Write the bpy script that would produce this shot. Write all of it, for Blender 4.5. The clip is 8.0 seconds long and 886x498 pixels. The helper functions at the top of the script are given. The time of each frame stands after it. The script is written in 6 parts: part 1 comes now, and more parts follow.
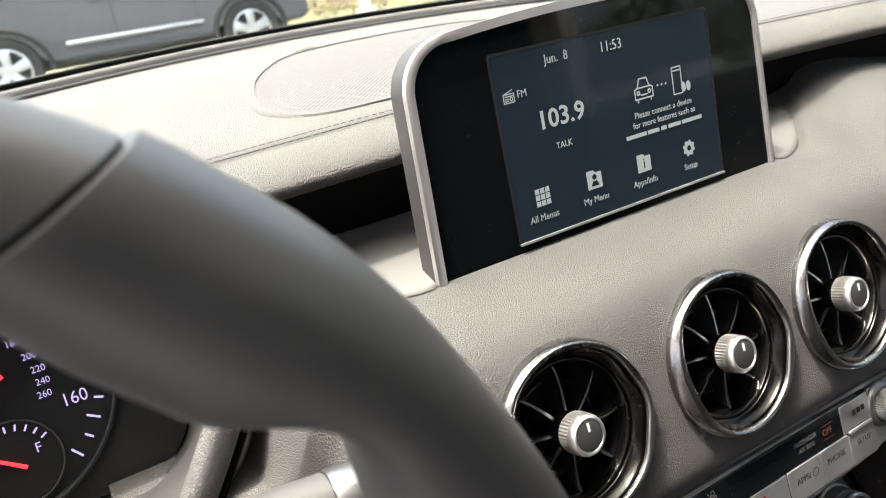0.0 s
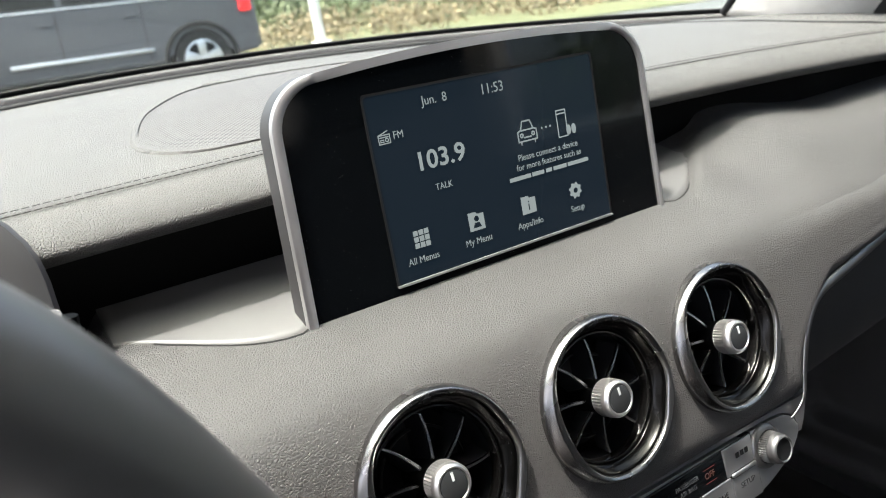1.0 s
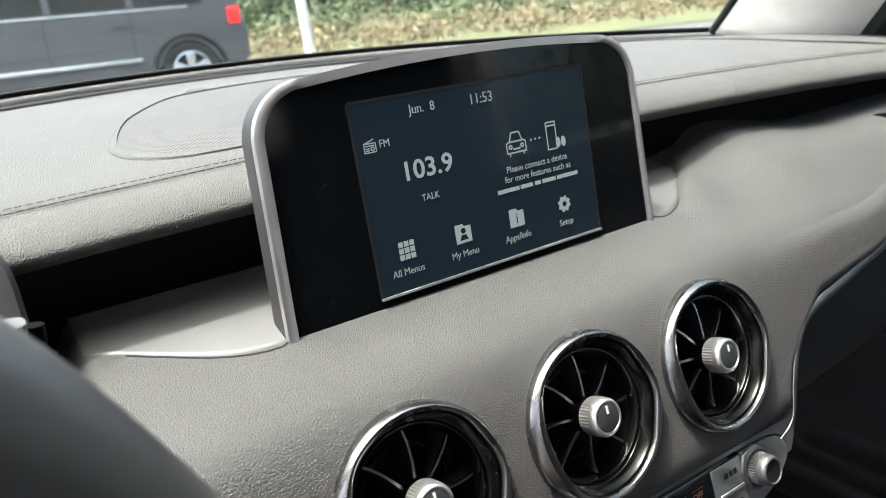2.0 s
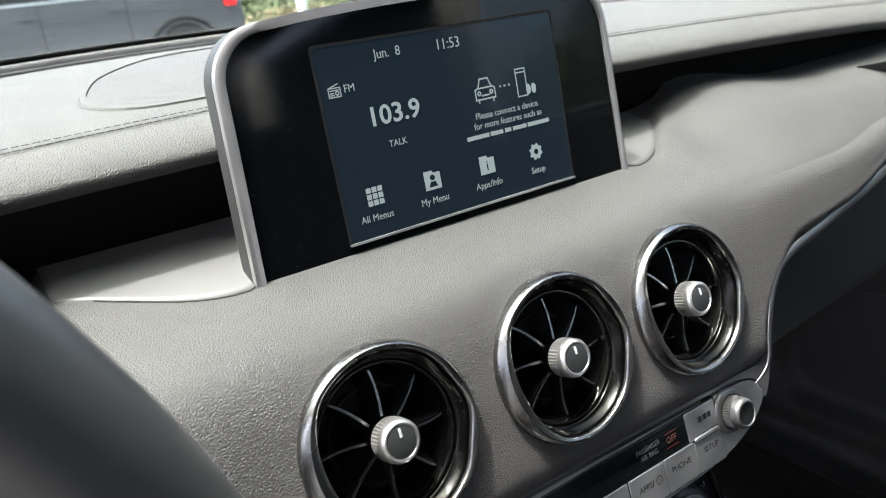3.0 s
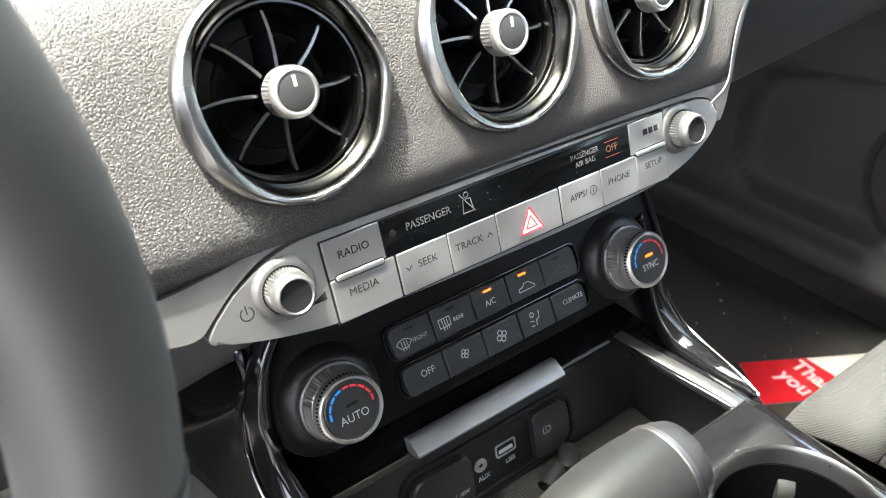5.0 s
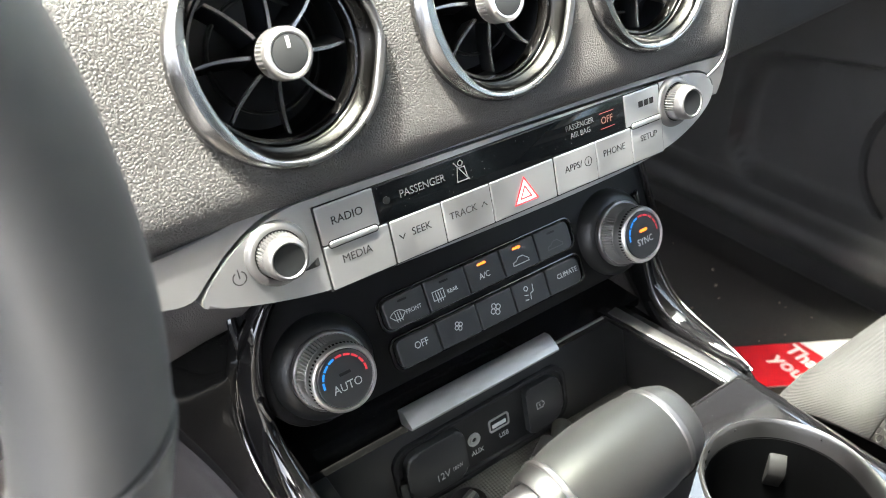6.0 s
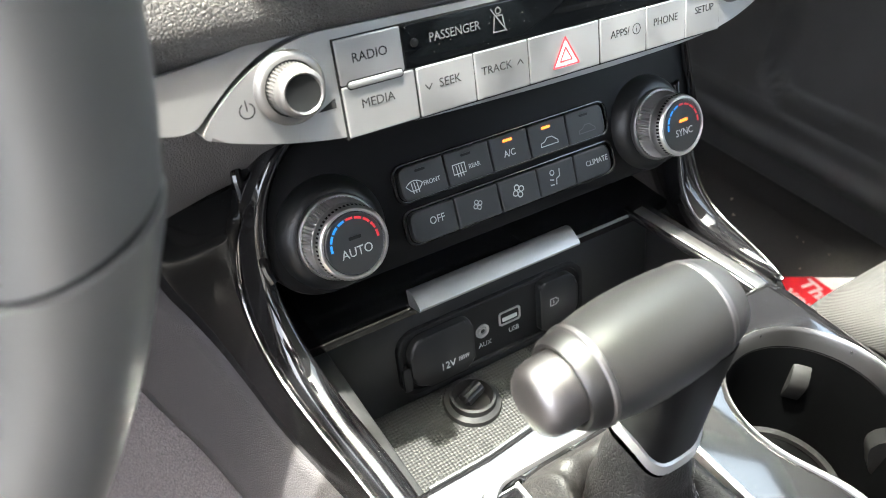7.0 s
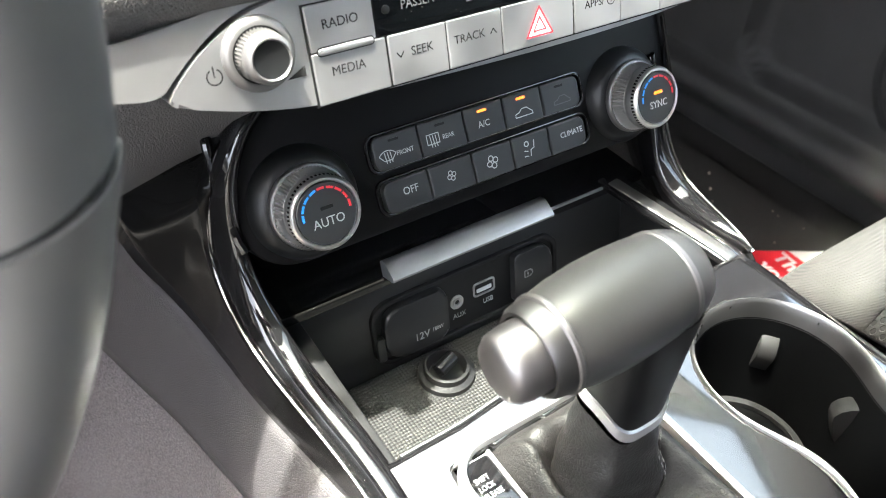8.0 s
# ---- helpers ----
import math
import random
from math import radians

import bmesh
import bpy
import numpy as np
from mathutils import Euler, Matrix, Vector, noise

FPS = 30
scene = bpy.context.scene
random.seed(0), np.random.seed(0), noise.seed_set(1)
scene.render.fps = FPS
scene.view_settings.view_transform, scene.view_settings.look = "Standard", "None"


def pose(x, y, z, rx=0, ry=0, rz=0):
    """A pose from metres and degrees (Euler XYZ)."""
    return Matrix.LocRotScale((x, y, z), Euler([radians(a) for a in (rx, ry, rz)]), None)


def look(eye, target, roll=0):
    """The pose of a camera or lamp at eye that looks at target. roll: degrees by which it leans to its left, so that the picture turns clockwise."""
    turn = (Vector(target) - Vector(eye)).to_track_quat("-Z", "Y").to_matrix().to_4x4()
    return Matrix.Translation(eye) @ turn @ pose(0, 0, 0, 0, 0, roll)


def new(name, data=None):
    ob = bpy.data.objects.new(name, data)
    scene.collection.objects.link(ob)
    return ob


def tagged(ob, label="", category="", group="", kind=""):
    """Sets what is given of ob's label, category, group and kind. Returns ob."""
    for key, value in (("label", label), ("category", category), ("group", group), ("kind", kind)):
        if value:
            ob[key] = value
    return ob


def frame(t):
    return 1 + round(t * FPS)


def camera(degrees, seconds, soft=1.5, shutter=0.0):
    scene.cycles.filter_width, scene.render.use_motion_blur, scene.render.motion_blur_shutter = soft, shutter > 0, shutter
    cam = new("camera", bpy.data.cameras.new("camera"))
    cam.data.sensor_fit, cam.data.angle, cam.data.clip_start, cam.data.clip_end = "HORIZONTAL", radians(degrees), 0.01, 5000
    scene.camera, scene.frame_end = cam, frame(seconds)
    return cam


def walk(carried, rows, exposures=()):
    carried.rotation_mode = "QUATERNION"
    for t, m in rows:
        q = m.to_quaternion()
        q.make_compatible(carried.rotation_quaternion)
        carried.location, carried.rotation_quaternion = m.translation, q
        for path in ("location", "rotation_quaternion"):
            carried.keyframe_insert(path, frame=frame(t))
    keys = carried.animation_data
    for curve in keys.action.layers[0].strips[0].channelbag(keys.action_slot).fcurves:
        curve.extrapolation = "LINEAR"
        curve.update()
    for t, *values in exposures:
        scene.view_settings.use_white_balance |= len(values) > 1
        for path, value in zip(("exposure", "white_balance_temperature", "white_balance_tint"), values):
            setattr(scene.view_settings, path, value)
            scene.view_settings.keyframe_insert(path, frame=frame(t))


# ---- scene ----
cam = camera(60.5, 8.0, soft=0.9)
cam.data.dof.use_dof = True
cam.data.dof.focus_distance = 0.38
cam.data.dof.aperture_fstop = 15.0
PATH = [
    (0, (-0.288, -0.316, 1.077), (0.58, 1.342, 0.371), -8.8),
    (0.5, (-0.262, -0.328, 1.065), (0.669, 1.302, 0.376), -7.8),
    (1, (-0.249, -0.331, 1.074), (0.742, 1.283, 0.432), -7.1),
    (1.5, (-0.248, -0.323, 1.071), (0.779, 1.282, 0.463), -5.9),
    (2.8, (-0.236, -0.332, 1.065), (0.806, 1.259, 0.445), -6.2),
    (3, (-0.235, -0.338, 1.05), (0.777, 1.258, 0.397), -7.0),
    (3.5, (-0.231, -0.334, 1.006), (0.657, 1.22, 0.112), -7.5),
    (4, (-0.225, -0.336, 0.98), (0.62, 1.133, -0.082), -5.8),
    (4.5, (-0.216, -0.336, 0.972), (0.685, 1.074, -0.123), -3.9),
    (5.8, (-0.212, -0.34, 0.968), (0.717, 1.041, -0.142), -2.7),
    (6, (-0.215, -0.341, 0.962), (0.707, 1.035, -0.158), -2.6),
    (6.5, (-0.218, -0.341, 0.948), (0.668, 1.013, -0.227), -1.1),
    (7, (-0.218, -0.331, 0.922), (0.63, 0.959, -0.35), 1.3),
    (7.5, (-0.211, -0.332, 0.917), (0.646, 0.894, -0.41), 2.8),
    (8, (-0.215, -0.334, 0.921), (0.65, 0.89, -0.402), 2.8),
]
walk(cam, [(t, look(eye, target, roll)) for t, eye, target, roll in PATH],
     [(0.0, 3.32, 6850, 8), (0.5, 3.33, 6550, 6), (1.0, 2.97, 6400, 6), (1.5, 2.92, 6350, 5), (3.0, 3.08, 6200, 5), (3.5, 3.63, 6250, 5), (4.0, 4.4, 6450, 5), (4.5, 4.63, 6500, 4), (6.5, 5.0, 6550, 2), (8.0, 5.05, 6550, 2)])

# ---- world, sun, exposure ----
SUN_TO = Vector((-0.26, 0.04, 1.0)).normalized()
world = bpy.data.worlds.new("sky")
scene.world = world
world.use_nodes = True
_wn = world.node_tree.nodes
_sky = _wn.new("ShaderNodeTexSky")
_sky.sky_type = "NISHITA"
_sky.sun_disc = False
_sky.sun_elevation = math.asin(SUN_TO.z)
_sky.sun_rotation = math.atan2(SUN_TO.x, SUN_TO.y)
_sky.air_density = 0.55
_sky.dust_density = 9.0
_sky.ozone_density = 0.3
world.node_tree.links.new(_sky.outputs["Color"], _wn["Background"].inputs["Color"])
_wn["Background"].inputs["Strength"].default_value = 0.15
sun = new("sun", bpy.data.lights.new("sun", "SUN"))
sun.data.energy = 1.35
sun.data.angle = radians(1.2)
sun.data.color = (1.0, 0.97, 0.93)
sun.matrix_basis = look(SUN_TO * 20, (0, 0, 0))


# ---- materials ----
def base_material(name, color, rough, metal=0.0, coat=0.0):
    m = bpy.data.materials.new(name)
    m.use_nodes = True
    n, l = m.node_tree.nodes, m.node_tree.links
    b = n["Principled BSDF"]
    b.inputs["Base Color"].default_value = (*color, 1)
    b.inputs["Roughness"].default_value = rough
    b.inputs["Metallic"].default_value = metal
    b.inputs["Coat Weight"].default_value = coat
    b.inputs["Coat Roughness"].default_value = 0.05
    return m, n, l, b


def coords(n, l, scale=(1, 1, 1)):
    c = n.new("ShaderNodeTexCoord")
    mp = n.new("ShaderNodeMapping")
    mp.inputs["Scale"].default_value = scale
    l.new(c.outputs["Object"], mp.inputs["Vector"])
    return mp.outputs["Vector"]


def tint(n, l, b, vec, color, amount, scale, rough=None, rough_amount=0.0):
    """Large soft variation of colour and gloss."""
    t = n.new("ShaderNodeTexNoise")
    t.inputs["Scale"].default_value = scale
    t.inputs["Detail"].default_value = 6
    l.new(vec, t.inputs["Vector"])
    r = n.new("ShaderNodeMapRange")
    r.inputs["From Min"].default_value, r.inputs["From Max"].default_value = 0.3, 0.7
    r.inputs["To Min"].default_value, r.inputs["To Max"].default_value = 1 - amount, 1 + amount
    l.new(t.outputs["Fac"], r.inputs["Value"])
    mx = n.new("ShaderNodeVectorMath")
    mx.operation = "SCALE"
    mx.inputs[0].default_value = color
    l.new(r.outputs["Result"], mx.inputs["Scale"])
    l.new(mx.outputs["Vector"], b.inputs["Base Color"])
    if rough is not None:
        q = n.new("ShaderNodeMapRange")
        q.inputs["From Min"].default_value, q.inputs["From Max"].default_value = 0.3, 0.7
        q.inputs["To Min"].default_value, q.inputs["To Max"].default_value = rough - rough_amount, rough + rough_amount
        l.new(t.outputs["Fac"], q.inputs["Value"])
        l.new(q.outputs["Result"], b.inputs["Roughness"])
    return t


def leather(name, color, rough=0.5, cell=520.0, strength=0.5, depth=0.0004):
    """Pressed grain: soft pillows of uneven size between thin creases, with a finer grain on top."""
    m, n, l, b = base_material(name, color, rough)
    vec = coords(n, l)
    tint(n, l, b, vec, color, 0.10, 14.0, rough, 0.05)
    warp = n.new("ShaderNodeTexNoise")
    warp.inputs["Scale"].default_value = cell * 0.45
    warp.inputs["Detail"].default_value = 1.0
    l.new(vec, warp.inputs["Vector"])
    add = n.new("ShaderNodeVectorMath")
    add.operation = "MULTIPLY_ADD"
    add.inputs[1].default_value = (0.75 / cell,) * 3
    l.new(warp.outputs["Color"], add.inputs[0])
    l.new(vec, add.inputs[2])
    heights = []
    for factor, width in ((1.0, 0.24), (2.3, 0.34)):
        v = n.new("ShaderNodeTexVoronoi")
        v.feature = "DISTANCE_TO_EDGE"
        v.inputs["Scale"].default_value = cell * factor
        l.new(add.outputs["Vector"], v.inputs["Vector"])
        r = n.new("ShaderNodeMapRange")
        r.interpolation_type = "SMOOTHSTEP"
        r.inputs["From Max"].default_value = width
        l.new(v.outputs["Distance"], r.inputs["Value"])
        heights.append(r)
    mix = n.new("ShaderNodeMath")
    mix.operation = "MULTIPLY_ADD"
    mix.inputs[1].default_value = 0.22
    l.new(heights[1].outputs["Result"], mix.inputs[0])
    l.new(heights[0].outputs["Result"], mix.inputs[2])
    bump = n.new("ShaderNodeBump")
    bump.inputs["Strength"].default_value = strength
    bump.inputs["Distance"].default_value = depth
    b.inputs["Specular IOR Level"].default_value = 0.26
    l.new(mix.outputs["Value"], bump.inputs["Height"])
    l.new(bump.outputs["Normal"], b.inputs["Normal"])
    return m


def plastic(name, color, rough=0.45, grain=1800.0, strength=0.25, coat=0.0):
    m, n, l, b = base_material(name, color, rough, 0.0, coat)
    vec = coords(n, l)
    tint(n, l, b, vec, color, 0.10, 25.0, rough, 0.04)
    t = n.new("ShaderNodeTexNoise")
    t.inputs["Scale"].default_value = grain
    t.inputs["Detail"].default_value = 3
    l.new(vec, t.inputs["Vector"])
    bump = n.new("ShaderNodeBump")
    bump.inputs["Strength"].default_value = strength
    bump.inputs["Distance"].default_value = 0.0001
    l.new(t.outputs["Fac"], bump.inputs["Height"])
    l.new(bump.outputs["Normal"], b.inputs["Normal"])
    return m


def gloss_black(name, color=(0.008, 0.008, 0.009), rough=0.04, dust=0.5):
    """Piano black with dust specks and faint smears."""
    m, n, l, b = base_material(name, color, rough)
    vec = coords(n, l)
    v = n.new("ShaderNodeTexVoronoi")
    v.inputs["Scale"].default_value = 420
    l.new(vec, v.inputs["Vector"])
    r = n.new("ShaderNodeMapRange")
    r.inputs["From Min"].default_value, r.inputs["From Max"].default_value = 0.11, 0.05
    l.new(v.outputs["Distance"], r.inputs["Value"])
    pick = n.new("ShaderNodeTexNoise")
    pick.inputs["Scale"].default_value = 90
    l.new(vec, pick.inputs["Vector"])
    g = n.new("ShaderNodeMapRange")
    g.inputs["From Min"].default_value, g.inputs["From Max"].default_value = 0.50, 0.64
    g.inputs["To Max"].default_value = dust
    l.new(pick.outputs["Fac"], g.inputs["Value"])
    mul = n.new("ShaderNodeMath")
    mul.operation = "MULTIPLY"
    l.new(r.outputs["Result"], mul.inputs[0])
    l.new(g.outputs["Result"], mul.inputs[1])
    mx = n.new("ShaderNodeMix")
    mx.data_type = "RGBA"
    mx.inputs["A"].default_value = (*color, 1)
    mx.inputs["B"].default_value = (0.42, 0.40, 0.37, 1)
    l.new(mul.outputs["Value"], mx.inputs["Factor"])
    l.new(mx.outputs["Result"], b.inputs["Base Color"])
    sm = n.new("ShaderNodeTexNoise")
    sm.inputs["Scale"].default_value = 18
    sm.inputs["Detail"].default_value = 8
    l.new(vec, sm.inputs["Vector"])
    q = n.new("ShaderNodeMapRange")
    q.inputs["From Min"].default_value, q.inputs["From Max"].default_value = 0.4, 0.75
    q.inputs["To Min"].default_value, q.inputs["To Max"].default_value = rough, rough + 0.10
    l.new(sm.outputs["Fac"], q.inputs["Value"])
    l.new(q.outputs["Result"], b.inputs["Roughness"])
    return m


def metal(name, color, rough, scratch=0.06, amount=1.0):
    m, n, l, b = base_material(name, color, rough, amount)
    vec = coords(n, l)
    tint(n, l, b, vec, color, 0.05, 40.0, rough, scratch)
    t = n.new("ShaderNodeTexNoise")
    t.inputs["Scale"].default_value = 2600
    l.new(vec, t.inputs["Vector"])
    bump = n.new("ShaderNodeBump")
    bump.inputs["Strength"].default_value = 0.12
    bump.inputs["Distance"].default_value = 0.00005
    l.new(t.outputs["Fac"], bump.inputs["Height"])
    l.new(bump.outputs["Normal"], b.inputs["Normal"])
    return m


def glow(name, color, strength, base=(0.02, 0.02, 0.02)):
    m, n, l, b = base_material(name, base, 0.3)
    b.inputs["Emission Color"].default_value = (*color, 1)
    b.inputs["Emission Strength"].default_value = strength
    return m


def cloth(name, color, amount=0.35, scale=420.0, rough=0.95, depth=0.0015):
    m, n, l, b = base_material(name, color, rough)
    vec = coords(n, l)
    t = tint(n, l, b, vec, color, amount, scale)
    bump = n.new("ShaderNodeBump")
    bump.inputs["Strength"].default_value = 0.8
    bump.inputs["Distance"].default_value = depth
    l.new(t.outputs["Fac"], bump.inputs["Height"])
    l.new(bump.outputs["Normal"], b.inputs["Normal"])
    return m


def foliage(name, color, amount=0.5):
    m, n, l, b = base_material(name, color, 0.7)
    info = n.new("ShaderNodeNewGeometry")
    hs = n.new("ShaderNodeHueSaturation")
    hs.inputs["Color"].default_value = (*color, 1)
    r = n.new("ShaderNodeMapRange")
    r.inputs["To Min"].default_value, r.inputs["To Max"].default_value = 1 - amount, 1 + amount
    l.new(info.outputs["Random Per Island"], r.inputs["Value"])
    l.new(r.outputs["Result"], hs.inputs["Value"])
    l.new(hs.outputs["Color"], b.inputs["Base Color"])
    return m


def patchy(name, a, c, scale, rough=0.9):
    """Two colours in soft patches with a fine grain on top."""
    m, n, l, b = base_material(name, a, rough)
    vec = coords(n, l)
    t = n.new("ShaderNodeTexNoise")
    t.inputs["Scale"].default_value = scale
    t.inputs["Detail"].default_value = 10
    t.inputs["Roughness"].default_value = 0.65
    l.new(vec, t.inputs["Vector"])
    rp = n.new("ShaderNodeValToRGB")
    rp.color_ramp.elements[0].position, rp.color_ramp.elements[1].position = 0.35, 0.65
    rp.color_ramp.elements[0].color, rp.color_ramp.elements[1].color = (*a, 1), (*c, 1)
    l.new(t.outputs["Fac"], rp.inputs["Fac"])
    l.new(rp.outputs["Color"], b.inputs["Base Color"])
    return m


M_PAD = leather("dash_pad_grain", (0.072, 0.0705, 0.069), 0.56, 640, 0.9, 0.00045)
M_FASCIA = leather("fascia_grain", (0.0525, 0.051, 0.0505), 0.54, 680, 0.85, 0.00032)
M_LEDGE = plastic("ledge_plastic", (0.074, 0.072, 0.072), 0.5)
M_DARK = plastic("dark_plastic", (0.023, 0.023, 0.024), 0.5)
M_DARKGRAIN = leather("dark_grain", (0.088, 0.085, 0.085), 0.52, 650, 0.8, 0.0004)
M_SATIN = plastic("satin_black", (0.006, 0.0065, 0.007), 0.42, 900, 0.05)
M_SATIN.node_tree.nodes["Principled BSDF"].inputs["Specular IOR Level"].default_value = 0.3
# near-zero black: the shade of recess and cup well is put into the colour
M_PIT = plastic("deep_black_shade", (0.0008, 0.0009, 0.0010), 0.6, 900, 0.05)
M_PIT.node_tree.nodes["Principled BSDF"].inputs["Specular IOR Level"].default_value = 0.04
M_BUTTON = plastic("button_black", (0.018, 0.0195, 0.0205), 0.42, 1500, 0.15)
M_PORT = plastic("port_black", (0.014, 0.0148, 0.0156), 0.38, 1500, 0.10)
M_TAB = plastic("tab_grey", (0.009, 0.009, 0.009), 0.55, 1500, 0.10)
M_TAB.node_tree.nodes["Principled BSDF"].inputs["Specular IOR Level"].default_value = 0.08
M_GLOSS = gloss_black("piano_black", (0.005, 0.005, 0.0055))
M_DECK = gloss_black("deck_black", (0.005, 0.005, 0.0055), 0.05, 0.7)
M_DECK.node_tree.nodes["Principled BSDF"].inputs["Coat Weight"].default_value = 1.0
M_SIDEGLOSS = gloss_black("side_black", (0.004, 0.004, 0.004), 0.08, 0.4)
M_SIDEGLOSS.node_tree.nodes["Principled BSDF"].inputs["Specular IOR Level"].default_value = 0.08
M_GLASS = gloss_black("screen_glass", (0.0022, 0.0028, 0.0034), 0.03, 0.8)
M_GLASS.node_tree.nodes["Principled BSDF"].inputs["Specular IOR Level"].default_value = 0.32
M_RUBBER = plastic("rubber_black", (0.0065, 0.0066, 0.007), 0.6)
M_RUBBER.node_tree.nodes["Principled BSDF"].inputs["Specular IOR Level"].default_value = 0.25
M_VENT = plastic("vent_black", (0.0042, 0.0048, 0.0062), 0.40, 900, 0.05)
M_VENT.node_tree.nodes["Principled BSDF"].inputs["Specular IOR Level"].default_value = 0.35
M_PLATE = plastic("plate_black", (0.0020, 0.0021, 0.0024), 0.5, 900, 0.05)
M_PLATE.node_tree.nodes["Principled BSDF"].inputs["Specular IOR Level"].default_value = 0.16
M_SILVER = metal("satin_silver", (0.38, 0.378, 0.38), 0.37, amount=0.8)
M_BAR = metal("bar_silver", (0.52, 0.525, 0.53), 0.42)
M_SURROUND = metal("surround_silver", (0.28, 0.279, 0.282), 0.36, amount=0.8)
M_CHROME = metal("dark_chrome", (0.40, 0.395, 0.39), 0.25)
M_RING = metal("ring_chrome", (0.235, 0.232, 0.23), 0.26)
M_LINER = metal("black_chrome", (0.020, 0.0195, 0.019), 0.25)
M_SMOKE = metal("smoked_chrome", (0.17, 0.165, 0.16), 0.22)
M_TITAN = metal("shifter_silver", (0.17, 0.164, 0.165), 0.46)
M_VOLUME = metal("volume_silver", (0.18, 0.178, 0.178), 0.44, amount=0.9)
M_KNOB = metal("knob_silver", (0.64, 0.63, 0.62), 0.34, amount=0.95)
M_GUN = metal("shifter_grey", (0.075, 0.075, 0.075), 0.46)
M_RIM = metal("rim_grey", (0.20, 0.20, 0.20), 0.38)
M_WHITE = glow("marking_white", (0.8, 0.85, 0.85), 0.0, (0.42, 0.43, 0.43))
M_GREYMARK = glow("marking_grey", (0.5, 0.5, 0.5), 0.0, (0.055, 0.056, 0.06))
M_BARMARK = glow("bar_lettering", (0.1, 0.1, 0.1), 0.0, (0.018, 0.018, 0.019))
M_BARMARK.node_tree.nodes["Principled BSDF"].inputs["Specular IOR Level"].default_value = 0.05
M_BARMARK.node_tree.nodes["Principled BSDF"].inputs["Roughness"].default_value = 0.9
M_LCDTEXT = glow("screen_lettering", (0.80, 0.90, 0.90), 0.048, (0.02, 0.02, 0.02))
M_LCD = glow("screen_backlight", (0.007, 0.018, 0.029), 0.075, (0.006, 0.007, 0.009))
M_LCD.node_tree.nodes["Principled BSDF"].inputs["Roughness"].default_value = 0.06
M_LCD.node_tree.nodes["Principled BSDF"].inputs["Specular IOR Level"].default_value = 0.22
M_AMBER = glow("amber_led", (1.0, 0.17, 0.015), 0.13)
M_RED = glow("red_marking", (0.9, 0.03, 0.04), 0.015, (0.40, 0.03, 0.04))
M_REDPRINT = plastic("red_print", (0.34, 0.02, 0.03), 0.5, 900, 0.05)
M_BLUE = glow("blue_marking", (0.02, 0.25, 0.8), 0.03, (0.02, 0.15, 0.42))
M_NEEDLE = glow("needle_red", (1.0, 0.03, 0.05), 0.22)
M_GAUGETEXT = glow("gauge_lettering", (0.62, 0.52, 1.0), 0.11)
M_CARPET = cloth("carpet", (0.095, 0.084, 0.085), 0.5, 700, 0.98, 0.003)
M_MAT = cloth("floor_mat", (0.052, 0.048, 0.046), 0.5, 600, 0.98, 0.003)
M_TRIM = plastic("pillar_trim", (0.74, 0.72, 0.67), 0.75, 900, 0.3)
M_DOOR = leather("door_grain", (0.060, 0.060, 0.060), 0.45, 600, 0.3, 0.0003)
M_FLANK = leather("flank_grain", (0.044, 0.041, 0.0425), 0.55, 520, 0.6, 0.0003)
M_FLANK.node_tree.nodes["Principled BSDF"].inputs["Specular IOR Level"].default_value = 0.2
M_HEADLINER = cloth("headliner", (0.55, 0.54, 0.52), 0.08, 900)
M_STITCH = plastic("thread", (0.006, 0.006, 0.006), 0.9)
M_STITCHLIGHT = plastic("thread_light", (0.30, 0.29, 0.28), 0.7)
M_PAPERRED = plastic("paper_red", (0.62, 0.012, 0.025), 0.35, 400, 0.1)
M_PAPERWHITE = plastic("paper_white", (0.72, 0.72, 0.72), 0.4, 400, 0.1)
M_WHEEL = leather("wheel_leather", (0.056, 0.056, 0.055), 0.42, 1000, 0.12, 0.0001)
M_WHEEL.node_tree.nodes["Principled BSDF"].inputs["Specular IOR Level"].default_value = 0.9


# ---- builders ----
WORLD_OF = {}


def thing(name, m=None, label="", category="", group="", kind=""):
    e = new(name)
    e.empty_display_size = 0.02
    e.matrix_basis = m if m is not None else Matrix()
    WORLD_OF[e] = e.matrix_basis.copy()
    return tagged(e, label, category, group, kind)


def mesh_of(name, bm, material, smooth=35):
    bmesh.ops.recalc_face_normals(bm, faces=bm.faces)
    me = bpy.data.meshes.new(name)
    bm.to_mesh(me)
    bm.free()
    if material:
        me.materials.append(material)
    if smooth:
        me.shade_smooth()
        me.set_sharp_from_angle(angle=radians(smooth))
    return me


def part(name, bm, material, parent=None, label="", m=None, world=False, smooth=35, kind=""):
    """One mesh object under a thing. world: the mesh is given in world coordinates."""
    data = bm if isinstance(bm, bpy.types.Mesh) else mesh_of(name, bm, material, smooth)
    ob = new(name, data)
    local = m if m is not None else Matrix()
    if parent is not None:
        ob.parent = parent
        if world:
            local = WORLD_OF[parent].inverted() @ local
        WORLD_OF[ob] = WORLD_OF[parent] @ local
    else:
        WORLD_OF[ob] = local.copy()
    ob.matrix_basis = local
    return tagged(ob, label=label, kind=kind)


def single(name, bm, material, label, category, m=None, kind="", group="", smooth=35):
    ob = part(name, bm, material, None, "", m, smooth=smooth)
    return tagged(ob, label, category, group, kind)


def thicken(ob, t, offset=-1.0):
    s = ob.modifiers.new("thickness", "SOLIDIFY")
    s.thickness, s.offset = t, offset
    return ob


